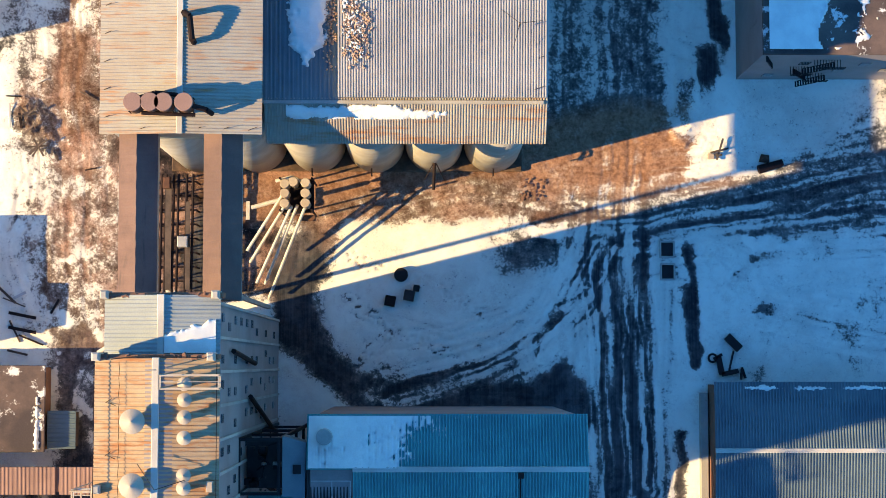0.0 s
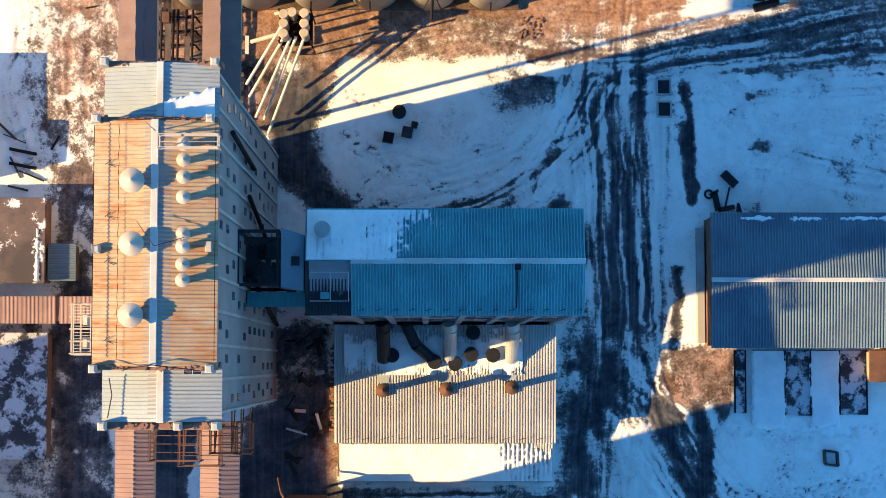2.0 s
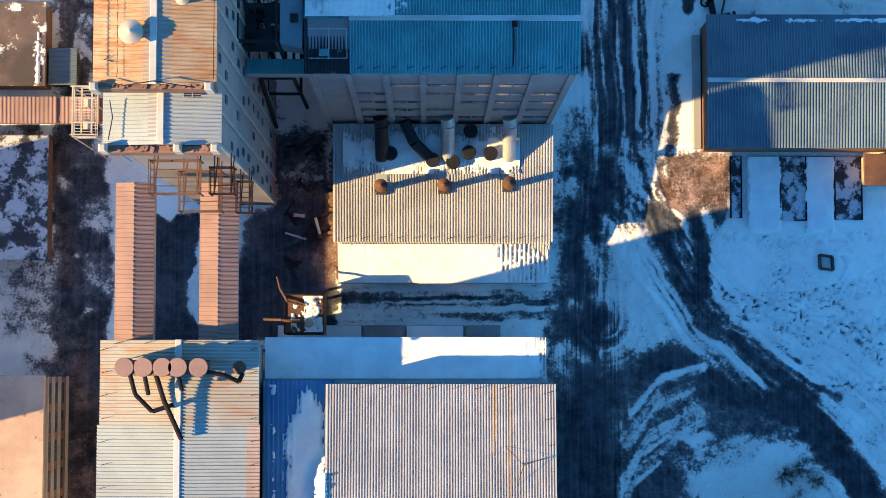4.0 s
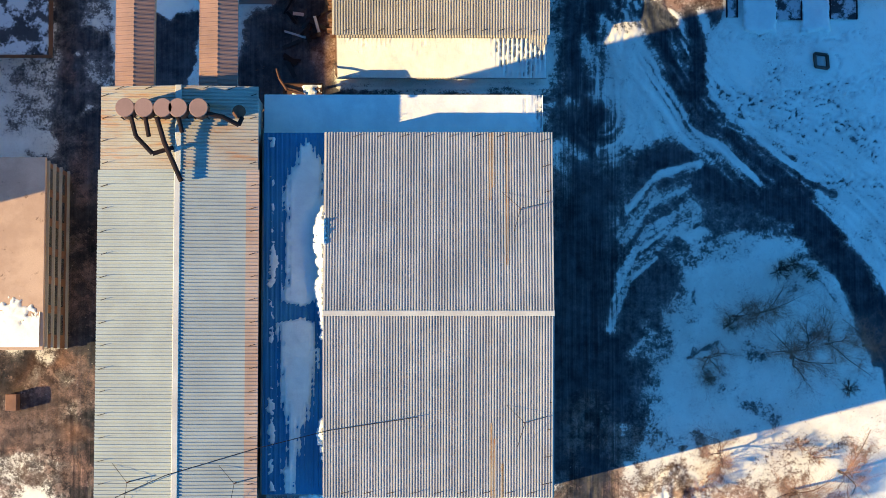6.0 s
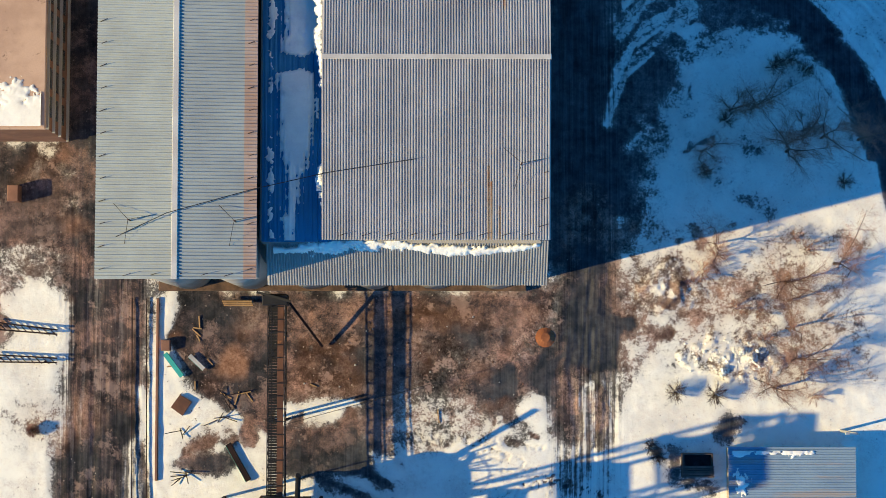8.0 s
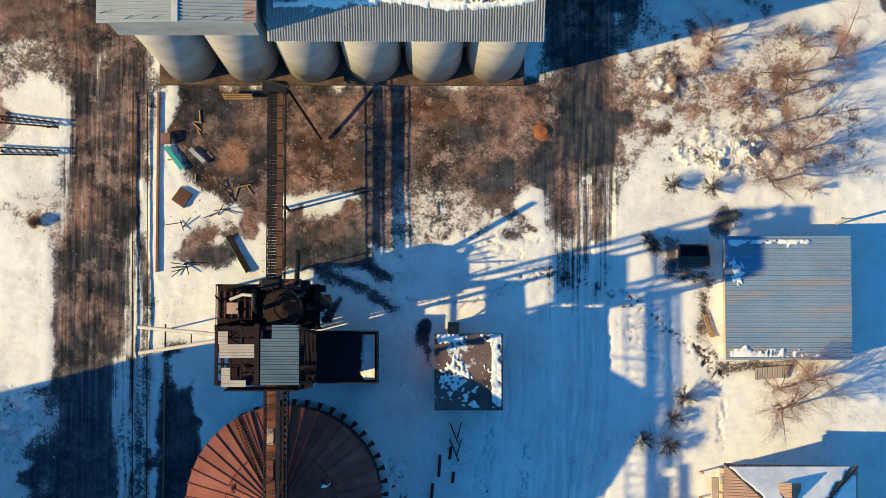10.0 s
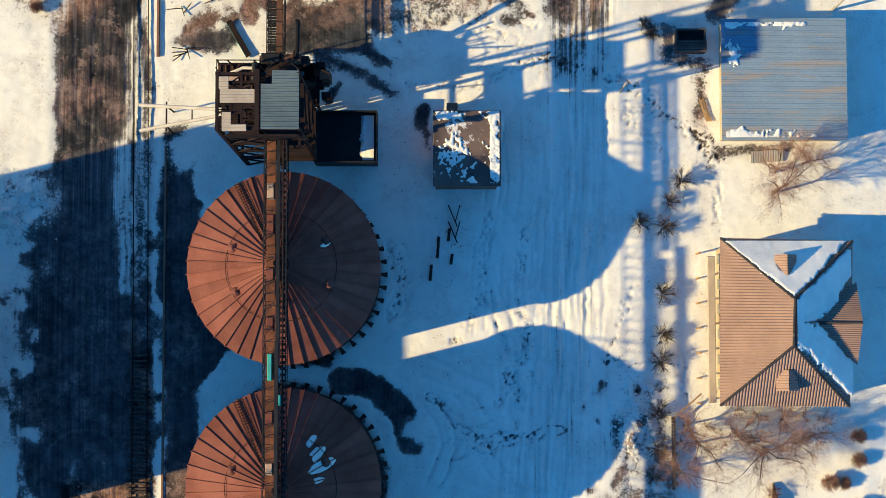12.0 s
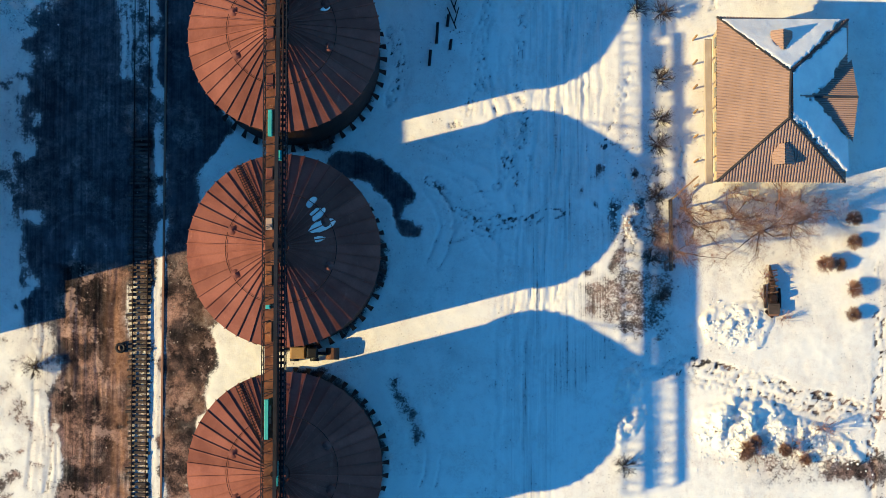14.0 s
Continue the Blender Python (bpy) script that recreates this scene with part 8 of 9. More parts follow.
cat = truss("catwalk", "rusty lattice catwalk and conveyor over the silo tops", -14.75, -12.55, -120.2, -190.0, 20.1, 20.1, 2.1, 60, BLACK, (-14.55, -13.7, 1.0, 1.3), 0.1, GALLERY_DECK)
part("dark_trough", Shape().box(-13.55, -13.2, -140.0, -120.2, 21.7, 22.15), BLACK, cat)
part("dark_trough", Shape().box(-13.55, -13.2, -190.0, -140.0, 22.55, 23.05), BLACK, cat)
for i in range(34):
    part("trough_post", Shape().beam((-13.4, -140.2 - 1.48 * i, 21.1), (-13.4, -140.2 - 1.48 * i, 22.6), 0.07), BLACK, cat)
part("wind_sheet", Shape().box(-13.18, -13.12, -177.0, -163.5, 21.2, 23.8), RUST_DARK, cat, "tall rusty wind sheet beside the belt")
part("side_pipe", Shape().tube((-12.85, -120.2, 22.2), (-12.85, -190.0, 22.2), 0.09, seg=6), RUST_DARK, cat)
for i in range(116):
    part("grating_bar", Shape().box(-13.15, -12.6, -120.3 - 0.6 * i - 0.28, -120.3 - 0.6 * i, 21.1, 21.15), RUST_DARK, cat)
for y0, y1, x0, x1, lab in ((-143.8, -141.2, -14.3, -13.9, ""), (-146.2, -145.2, -13.3, -12.95, ""), (-160.8, -160.4, -14.4, -14.0, ""), (-170.7, -166.3, -13.6, -13.15, ""), (-173.5, -169.6, -14.45, -14.05, ""), (-178.0, -175.6, -13.6, -13.1, "")):
    part("cover_sheet", Shape().bevel_box(x0, x1, y0, y1, 21.6, 22.3, 0.04), TURQ, cat, "loose turquoise cover sheet")
d = dice(44)
for y in (-126.0, -129.5, -134.0, -139.0, -148.0, -153.0, -158.5, -164.0, -172.0):
    part("rust_cover", Shape().bevel_box(-14.5, -13.85, y, y + d.uniform(1.0, 2.4), 21.42, 21.6, 0.03), d.choice((SILO_ROOF, RUST_BRIGHT, WARM_ROOF)), cat)
for y in (-132.3, -154.5, -176.9):
    part("discharge", Shape().tube((-13.6, y, 20.0), (-13.6, y, 21.6), 0.5, 0.3, 14), RUST_DARK, cat)
    part("ladder", Shape().beam((-15.4, y + 9.0, 14.5), (-14.7, y + 4.2, 21.4), 0.07).beam((-14.9, y + 9.2, 14.5), (-14.2, y + 4.4, 21.4), 0.07), RUST_DARK, cat)
def petal(cx, cy, ox, oy, long, wide):
    """A tongue of snow that points to the silo's top."""
    a = math.atan2(cy - oy, cx - ox)
    c, s_ = math.cos(a), math.sin(a)
    return lambda x, y: 3.2 * (1 - np.hypot(((x - cx) * c + (y - cy) * s_) / long, ((y - cy) * c - (x - cx) * s_) / wide))


for x_, y_, long_, wide_, oy_, sd in ((-10.3, -149.9, 0.75, 0.5, -154.55, 41), (-9.9, -151.3, 1.45, 0.62, -154.55, 42), (-9.2, -152.3, 1.5, 0.6, -154.55, 43), (-11.0, -153.15, 1.0, 0.4, -154.55, 46), (-9.8, -153.75, 1.15, 0.38, -154.55, 48), (-9.3, -173.6, 0.75, 0.5, -176.9, 45), (-8.8, -174.8, 0.85, 0.45, -176.9, 49), (-9.0, -130.2, 0.5, 0.25, -132.35, 50)):
    snow_patch("tongue of snow on the silo roof", x_ - 2.2, x_ + 2.2, y_ - 2.2, y_ + 2.2, lambda x, y, c=oy_: 14.02 + 6.9 * (1 - np.hypot(x + 13.35, y - c) / 9.95), petal(x_, y_, -13.35, oy_, long_, wide_), 0.14, 0.16, seed=sd)

# open bin beside the headhouse
ob_ = thing("open_bin", "open-topped concrete bin with snow in the lit corner", "bin")
for x0_, x1_, y0_, y1_ in ((-10.85, -10.72, -120.25, -114.55), (-4.33, -4.2, -120.25, -114.55), (-10.72, -4.33, -120.25, -120.12), (-10.72, -4.33, -114.68, -114.55)):
    part("wall", Shape().box(x0_, x1_, y0_, y1_, 0, 3.9), BLACK, ob_)
part("floor", Shape().box(-10.72, -4.33, -120.12, -114.68, 2.2, 2.4), BLACK, ob_)
snow_patch("snow inside the open bin", -7.0, -4.6, -119.9, -114.9, flat_at(2.4), lambda x, y: 0.8 - np.maximum(-5.6 - x, 0) / 0.8, 0.3, 0.2, seed=47)
# hut details
solo("hut_porch", Shape().bevel_box(3.4, 4.6, -115.0, -113.6, 0, 3.2, 0.08), BRICK, "small brick porch on the hut", "porch")
for y in (-126.4, -124.6):
    solo("steel_scrap", Shape().beam((3.6, y, 0.3), (4.6, y - 2.4, 0.3), 0.12).beam((4.9, y, 0.3), (4.4, y - 1.8, 0.3), 0.12), RUST_DARK, "rusty frame lying in the snow", "scrap", "scrap behind the hut")
for x, y, l in ((2.4, -130.5, 2.4), (3.6, -128.6, 1.4), (3.9, -131.2, 1.2), (1.6, -133.0, 1.8)):
    solo("pipe_stub", Shape().tube((x, y, 0.25), (x + 0.15, y + l, 0.3), 0.16, seg=8), BLACK, "dark pipe lying in the snow", "pipe", "pipes behind the hut")

# ---- railway, retaining wall ----
tagged(new("retaining_wall", Shape().bevel_box(-28.9, -28.6, -108.0, -88.0, -0.2, 0.32, 0.05).mesh("retaining_wall", BRICK)), "low brown retaining wall beside the rails", "wall", kind="structure")
tagged(new("trackside_kerb", Shape().bevel_box(-27.9, -27.65, -192.0, -118.0, -0.2, 0.1, 0.04).mesh("trackside_kerb", BRICK)), "low brown kerb beside the rails", "kerb", kind="structure")
tk = thing("railway_track", "old broad-gauge track with tarred sleepers", "railway track")
for x in (-31.2, -29.6):
    part("rail", Shape().beam((x - 0.4, -88.0, 0.2), (x, -130.0, 0.2), 0.09, 0.16).beam((x, -130.0, 0.2), (x + 0.2, -192.0, 0.2), 0.09, 0.16), RUST_DARK, tk)
sl = Shape().bevel_box(-1.35, 1.35, -0.13, 0.13, -0.1, 0.1, 0.03).mesh("sleeper", SLEEPER)
d = dice(9)
for i in range(92):
    y = -141.2 - 0.56 * i
    again("sleeper", sl, tk, (-30.5 + 0.003 * i + d.uniform(-0.16, 0.16), y + d.uniform(-0.1, 0.1), d.uniform(-0.02, 0.06)), (0, 0, d.uniform(-0.08, 0.08)), (d.uniform(0.72, 1.0), d.uniform(0.8, 1.3), 1))

# ---- southern yard clutter ----
tb = thing("timber_stack", "stack of fresh sawn beams on bare ground", "timber")
for i in range(3):
    part("beam", Shape().bevel_box(-21.6 + 0.1 * i, -18.3 + 0.05 * i, -88.45 - 0.22 * i, -88.27 - 0.22 * i, 0.85, 1.05, 0.02), TIMBER, tb)
d = dice(17)
for x, y in ((-24.2, -90.6), (-24.4, -91.3), (-24.5, -91.8), (-24.3, -92.4), (-27.2, -95.5), (-23.0, -95.0), (-24.6, -97.6), (-21.2, -98.7), (-20.0, -99.0), (-19.1, -98.4), (-11.6, -97.6), (-18.6, -98.9), (-15.0, -92.2), (2.2, -101.0)):
    a = d.uniform(0, 3.14)
    l = d.uniform(0.35, 0.75)
    z = ground_z(x, y)
    solo("plank", Shape().beam((x - l * math.cos(a), y - l * math.sin(a), z + 0.1), (x + l * math.cos(a), y + l * math.sin(a), z + 0.12), 0.13, 0.07), TIMBER, "short plank lying on the soil", "plank", "scattered planks")


def trough(name, p, q, w, mats, label):
    t = thing(name, label, "sheet metal")
    p, q = Vector((*p, 0.15)), Vector((*q, 0.2))
    s = (q - p).cross(Vector((0, 0, 1))).normalized() * w / 2
    up = Vector((0, 0, 0.25))
    for a, m in ((-1, mats[0]), (1, mats[1])):
        part("side", Shape().beam(p + s * a + up / 2, q + s * a + up / 2, 0.05, 0.25), m, t)
    part("cover", Shape().beam(p + up, q + up, w, 0.05), mats[0], t)
    return t


trough("cover_box", (-27.9, -94.1), (-26.0, -96.6), 0.5, (TURQ, GALV), "long turquoise conveyor cover on the soil")
trough("cover_box", (-25.2, -94.3), (-23.6, -95.8), 0.45, (GALV, TURQ), "grey and turquoise conveyor cover on the soil")
trough("cover_box", (-20.9, -104.0), (-18.6, -108.0), 0.6, (RUST_DARK, TURQ), "long conveyor cover leaning on the snow")
solo("rust_skip", Shape().add([(-27.2, -100.0, 0), (-25.9, -100.9, 0), (-24.9, -99.4, 0), (-26.2, -98.6, 0), (-27.2, -100.0, 0.45), (-25.9, -100.9, 0.45), (-24.9, -99.4, 0.45), (-26.2, -98.6, 0.45)], [(3, 2, 1, 0), (4, 5, 6, 7), (0, 1, 5, 4), (1, 2, 6, 5), (2, 3, 7, 6), (3, 0, 4, 7)]), RUST, "rust-red steel box on the snow", "steel box")
solo("rust_skip", Shape().bevel_box(-28.3, -27.3, -93.8, -92.6, 0, 0.8, 0.06), BRICK, "red-brown crate by the wall", "crate")
d = dice(23)
for x, y, n in ((-22.0, -101.4, 4), (-25.6, -107.3, 6), (-21.0, -98.8, 4), (-26.4, -102.6, 3)):
    s_ = Shape()
    for i in range(n):
        a = d.uniform(0, 6.28)
        p_ = Vector((x + d.uniform(-0.5, 0.5), y + d.uniform(-0.5, 0.5), 0.1))
        s_.beam(p_, p_ + Vector((1.8 * math.cos(a), 1.2 * math.sin(a), d.uniform(0.1, 0.9))), 0.09)
    solo("bent_frame", s_, RUST_DARK, "bent rusty steel frame on the ground", "scrap", "bent frames in the yard")
for y0, y1 in ((-90.6, -91.5), (-94.2, -94.6)):
    fr = thing("steel_gantry", "fallen black lattice beam on the snow", "lattice beam", "fallen lattice beams")
    for dy in (0, 0.8):
        part("chord", Shape().beam((-47.0, y0 - dy, 0.6), (-39.7, y1 - dy * 0.6, 0.6), 0.16), RUST_DARK, fr)
    for i in range(9):
        f, g = i / 9, (i + 1) / 9
        part("web", Shape().beam((-47.0 + 7.3 * f, y0 + (y1 - y0) * f, 0.6), (-47.0 + 7.3 * g, y0 + (y1 - y0) * g - 0.7, 0.6), 0.09), RUST_DARK, fr)
    part("foot", Shape().beam((-41.0, y1 - 0.4, 0), (-41.0, y1 - 0.4, 0.6), 0.2), RUST_DARK, fr)
    part("foot", Shape().beam((-46.0, y0 - 0.4, 0), (-46.0, y0 - 0.4, 0.6), 0.2), RUST_DARK, fr)
d = dice(29)
for i in range(60):
    x, y = d.uniform(-13.0, 13.0), d.uniform(-100.0, -88.8)
    r = d.uniform(0.05, 0.13)
    z = ground_z(x, y)
    solo("rubble", Shape().add([(x - r, y - r, z - 0.05), (x + r, y - r * 0.8, z - 0.05), (x + r * 0.9, y + r, z - 0.05), (x - r * 0.8, y + r * 0.9, z - 0.05), (x - r * 0.4, y - r * 0.5, z + r), (x + r * 0.6, y - r * 0.3, z + r * 0.9), (x + r * 0.3, y + r * 0.5, z + r * 1.1), (x - r * 0.5, y + r * 0.4, z + r * 0.8)],
                               [(4, 5, 6, 7), (0, 1, 5, 4), (1, 2, 6, 5), (2, 3, 7, 6), (3, 0, 4, 7), (3, 2, 1, 0)]), d.choice((BRICK, CONCRETE, RUST)), "lump of rubble on the soil", "rubble", "rubble in the yard")
solo("scale_mound", Shape().cone(14.0, -92.3, -0.15, 1.25, 0.45, 14, 0.5), RUST_BRIGHT, "small mound of rusty scale in a puddle", "mound")

# ---- northern yard clutter ----
for at_ in ((26.7, 2.65), (26.75, 0.15)):
    pit = thing("inspection_pit", "square concrete pit with a dark opening", "pit", "concrete pits in the snow")
    x, y = at_
    part("kerb", Shape().box(x - 0.85, x + 0.85, y - 0.95, y - 0.75, -0.2, 0.18).box(x - 0.85, x + 0.85, y + 0.75, y + 0.95, -0.2, 0.18).box(x - 0.85, x - 0.65, y - 0.75, y + 0.75, -0.2, 0.18).box(x + 0.65, x + 0.85, y - 0.75, y + 0.75, -0.2, 0.18), CONCRETE, pit)
    part("cover", Shape().box(x - 0.65, x + 0.65, y - 0.75, y + 0.75, -0.2, 0.1), BLACK, pit)
for x, y, w, m in ((-4.0, -3.1, 0.75, RUST_DARK), (-1.9, -2.5, 0.75, BITUMEN), (-1.1, -1.7, 0.45, BLACK)):
    solo("crate", Shape().add([(x + w * 1.1 * math.cos(0.6 + i * math.pi / 2), y + w * 1.1 * math.sin(0.6 + i * math.pi / 2), z) for z in (0.0, 0.7) for i in range(4)], [(3, 2, 1, 0), (4, 5, 6, 7), (0, 1, 5, 4), (1, 2, 6, 5), (2, 3, 7, 6), (3, 0, 4, 7)]), m, "dark square crate in the snow", "crate", "crates in the snow")
solo("round_tank", Shape().tube((-2.8, -0.2, -0.2), (-2.8, -0.2, 0.6), 0.8, 0.75, 20), BLACK, "dark round tank sunk in the snow", "tank")
sc = thing("scrap_heap", "heap of boards and scrap in the sunlit snow", "scrap")
for a, b in (((32.3, 12.6), (33.0, 15.0)), ((31.6, 13.4), (33.6, 13.9)), ((32.2, 13.0), (32.9, 13.2)), ((31.4, 12.9), (32.4, 13.3))):
    part("board", Shape().beam((*a, 0.3), (*b, 0.45), 0.22, 0.12), OLD_WOOD, sc)
part("crate", Shape().bevel_box(31.3, 32.0, 12.7, 13.3, 0, 0.5, 0.04), CREAM, sc)
rb = thing("wrecked_hull", "dark oblong steel trough half sunk in snow", "trough")
part("hull", Shape().tube((36.9, 11.5, 0.35), (39.6, 12.3, 0.35), 0.5, 0.4, 14), RUST_DARK, rb)
part("lump", Shape().add([(37.0, 12.4, 0), (38.2, 12.3, 0), (38.2, 13.2, 0), (37.3, 13.3, 0), (37.6, 12.9, 0.9)], [(0, 1, 4), (1, 2, 4), (2, 3, 4), (3, 0, 4), (3, 2, 1, 0)]), RUST, rb)
d = dice(31)
for i in range(46):
    x, y = 10.5 + d.uniform(0, 2.6), 8.0 + d.uniform(0, 2.4)
    solo("stray_brick", Shape().beam((x, y, ground_z(x, y) + 0.08), (x + 0.26 * math.cos(i), y + 0.26 * math.sin(i), ground_z(x, y) + 0.1), 0.16, 0.14), BRICK, "loose brick on the dirt", "brick", "loose bricks")
jk = thing("scrap_machine", "black scrapped machine parts by the long shed", "scrap")
for p_, q_, w in (((31.7, -9.5), (32.6, -9.0), 0.3), ((32.2, -9.2), (32.6, -11.2), 0.6), ((32.6, -11.2), (34.4, -10.8), 0.5), ((33.2, -7.0), (34.6, -8.4), 0.9), ((33.9, -8.6), (33.4, -10.8), 0.15), ((34.8, -10.4), (35.2, -11.6), 0.2), ((34.8, -10.6), (34.7, -11.8), 0.2)):
    part("piece", Shape().beam((*p_, 0.4), (*q_, 0.4), w, 0.5), BLACK, jk)
part("ring", Shape().pipe([(31.6 + 0.45 * math.cos(i * 0.6), -9.4 + 0.45 * math.sin(i * 0.6), 0.3) for i in range(12)], 0.12, 6), BLACK, jk)
solo("shed_ramp", Shape().bevel_box(30.1, 30.95, -25.9, -13.2, 0, 1.0, 0.06), CONCRETE, "pale concrete ramp along the long shed", "ramp")
for x0, x1, y1, snowy in ((34.3, 35.4, -33.6, 0), (36.4, 39.6, -34.4, 1), (39.8, 42.6, -33.9, 0), (42.8, 45.6, -34.1, 1), (45.9, 48.8, -33.8, 0)):
    rp = thing("loading_ramp", "snow-covered concrete ramp beside the shed" if snowy else "bare dark concrete ramp beside the shed", "ramp", "shed ramps")
    part("slab", Shape().bevel_box(x0, x1, y1, -26.7, 0, 0.32, 0.05), BITUMEN_SNOW if not snowy else CONCRETE, rp)
    if snowy:
        snow_patch("smooth snow on a shed ramp", x0 - 0.3, x1 + 0.3, y1 - 1.6, -26.8, flat_at(0.26), lambda x, y, a=x0, b=x1, c=y1: np.minimum(0.8, 2.0 * np.minimum(np.minimum(x - a, b - x) + 0.25, y - c + 0.9)), 0.12, 0.3, seed=int(x0))
    else:
        part("kerb", Shape().box(x0 - 0.1, x0 + 0.02, y1, -26.7, 0, 0.45), RUST_DARK, rp)
        part("kerb", Shape().box(x1 - 0.02, x1 + 0.1, y1, -26.7, 0, 0.45), RUST_DARK, rp)
wb = thing("well_frame", "square black wooden well frame in the snow", "well")
part("side", Shape().beam((44.0, -37.7, 0.35), (45.4, -37.9, 0.35), 0.25, 0.7), OLD_WOOD, wb)
part("side", Shape().beam((44.1, -39.2, 0.35), (45.5, -39.4, 0.35), 0.25, 0.7), OLD_WOOD, wb)
part("side", Shape().beam((44.0, -37.7, 0.35), (44.1, -39.2, 0.35), 0.25, 0.7), OLD_WOOD, wb)
part("side", Shape().beam((45.4, -37.9, 0.35), (45.5, -39.4, 0.35), 0.25, 0.7), OLD_WOOD, wb)
sh = thing("small_shed", "small shed with a rusty roof and pale rim", "shed")
part("wall", Shape().box(48.8, 53.0, -30.0, -26.9, 0, 2.6), YELLOW_PLASTER, sh)
part("roof", Shape().bevel_box(48.5, 53.2, -30.2, -26.7, 2.6, 2.9, 0.06), RUST, sh)
# fire stair on the plastered block
fs = thing("fire_stair", "black iron fire stair on the plastered block's wall", "stair")
for z, x0, x1 in ((4.5, 41.0, 43.6), (8.5, 38.9, 41.0), (12.5, 40.6, 43.6)):
    for i in range(int((x1 - x0) / 0.3)):
        part("landing_bar", Shape().beam((x0 + 0.3 * i, 20.7, z), (x0 + 0.3 * i, 21.68, z), 0.06), BLACK, fs)
    for dz in (0.0, 0.55, 1.05):
        part("rail", Shape().beam((x0, 20.7, z + dz), (x1, 20.7, z + dz), 0.06), BLACK, fs)
    for x in (x0, (x0 + x1) / 2, x1):
        part("post", Shape().beam((x, 20.7, z), (x, 20.7, z + 1.05), 0.06), BLACK, fs)
for p_, q_ in (((43.4, 4.5), (41.2, 0.2)), ((41.2, 4.5), (39.2, 8.5)), ((40.2, 8.5), (42.6, 12.5)), ((36.2, 12.0), (34.9, 16.0))):
    for y in (20.85, 21.45):
        part("stringer", Shape().beam((p_[0], y, p_[1]), (q_[0], y, q_[1]), 0.07), BLACK, fs)
    for i in range(12):
        f = i / 11
        part("tread", Shape().box(p_[0] + (q_[0] - p_[0]) * f - 0.09, p_[0] + (q_[0] - p_[0]) * f + 0.09, 20.85, 21.45, p_[1] + (q_[1] - p_[1]) * f, p_[1] + (q_[1] - p_[1]) * f + 0.03), BLACK, fs)
wn_ = Shape().box(-0.55, 0.55, -0.05, 0.06, -0.8, 0.8).mesh("window", GLASS)
for x, z in ((37.5, 3.0), (41.5, 3.0), (44.5, 6.4), (46.5, 10.0), (49.5, 6.4), (53.0, 3.0), (53.0, 10.0), (40.0, 10.5), (57.0, 6.4)):
    again("window", wn_, ne, (x, 21.68, z))

# scrap on the western side
d = dice(37)
for x, y, n in ((-43.0, 14.0, 7), (-44.2, 17.5, 4)):
    s_ = Shape()
    for i in range(n):
        a = d.uniform(0, 6.28)
        s_.beam((x - math.cos(a), y - math.sin(a), 0.4), (x + 1.3 * math.cos(a), y + 1.3 * math.sin(a), 0.8), 0.18, 0.1)
    solo("plank_heap", s_, OLD_WOOD, "heap of grey boards on the snow", "timber")
for y in (-6.0, -4.4):
    solo("beam", Shape().beam((-46.0, y, 0.2), (-43.0, y - 0.6, 0.25), 0.35, 0.3), RUST_DARK, "dark steel beam lying on the snow", "beam", "steel beams in the snow")
solo("chimney_pipe", Shape().tube((-34.3, -7.9, 2.0), (-35.9, -8.8, 1.4), 0.25, seg=10), PIPE, "cream pipe stub on the tower's foot", "pipe")
solo("brick_booth", Shape().bevel_box(-45.2, -44.0, -77.4, -75.6, 0, 1.7, 0.06), BRICK, "small red brick booth", "booth")

# machine between two steel silos
ld = thing("loader", "old orange-brown loader parked between the silos", "loader")
part("body", Shape().bevel_box(-13.6, -11.9, -165.6, -164.3, 0.6, 1.9, 0.15), TIMBER, ld)
part("cab", Shape().bevel_box(-11.7, -10.6, -165.5, -164.4, 0.6, 2.6, 0.15), BLACK, ld)
part("boom", Shape().beam((-10.6, -165.0, 1.6), (-8.4, -165.1, 1.2), 0.3), RUST_DARK, ld)
part("bucket", Shape().tube((-9.0, -165.7, 1.0), (-9.0, -164.4, 1.0), 0.75, seg=14), RUST, ld)
wh = Shape().tube((0, -0.16, 0), (0, 0.16, 0), 0.5, seg=16).mesh("wheel", BLACK)
for x in (-13.2, -11.0):
    for y in (-165.7, -164.2):
        again("wheel", wh, ld, (x, y, 0.5))
wr = thing("rusted_wreck", "rusted tracked wreck standing in the snow", "wreck")
part("hull", Shape().add([(39.1, -160.4, 0), (40.1, -160.4, 0), (39.9, -157.2, 0), (39.3, -155.2, 0), (39.1, -160.4, 0.8), (40.1, -160.4, 0.8), (39.8, -157.2, 1.0), (39.4, -155.3, 0.5)], [(3, 2, 1, 0), (4, 5, 6, 7), (0, 1, 5, 4), (1, 2, 6, 5), (2, 3, 7, 6), (3, 0, 4, 7)]), RUST_DARK, wr)
part("seat_grid", Shape().bevel_box(39.0, 40.3, -160.7, -159.5, 0.8, 1.0, 0.04), OLD_WOOD, wr)
for k_ in range(6):
    part("rib", Shape().tube((39.1, -159.0 + 0.6 * k_, 0.7), (40.1, -158.8 + 0.6 * k_, 1.25 - 0.1 * k_), 0.07, seg=5), RUST, wr)
part("turret", Shape().tube((39.6, -158.9, 0.9), (39.6, -158.9, 1.4), 0.42, 0.36, 14), RUST_DARK, wr)
for p_, q_, w_ in (((38.75, -157.4), (38.8, -160.0), 0.22), ((38.8, -160.3), (39.6, -161.0), 0.3), ((40.35, -157.8), (40.4, -160.0), 0.22)):
    part("track", Shape().beam((*p_, 0.3), (*q_, 0.35), w_, 0.5), RUST_DARK, wr)
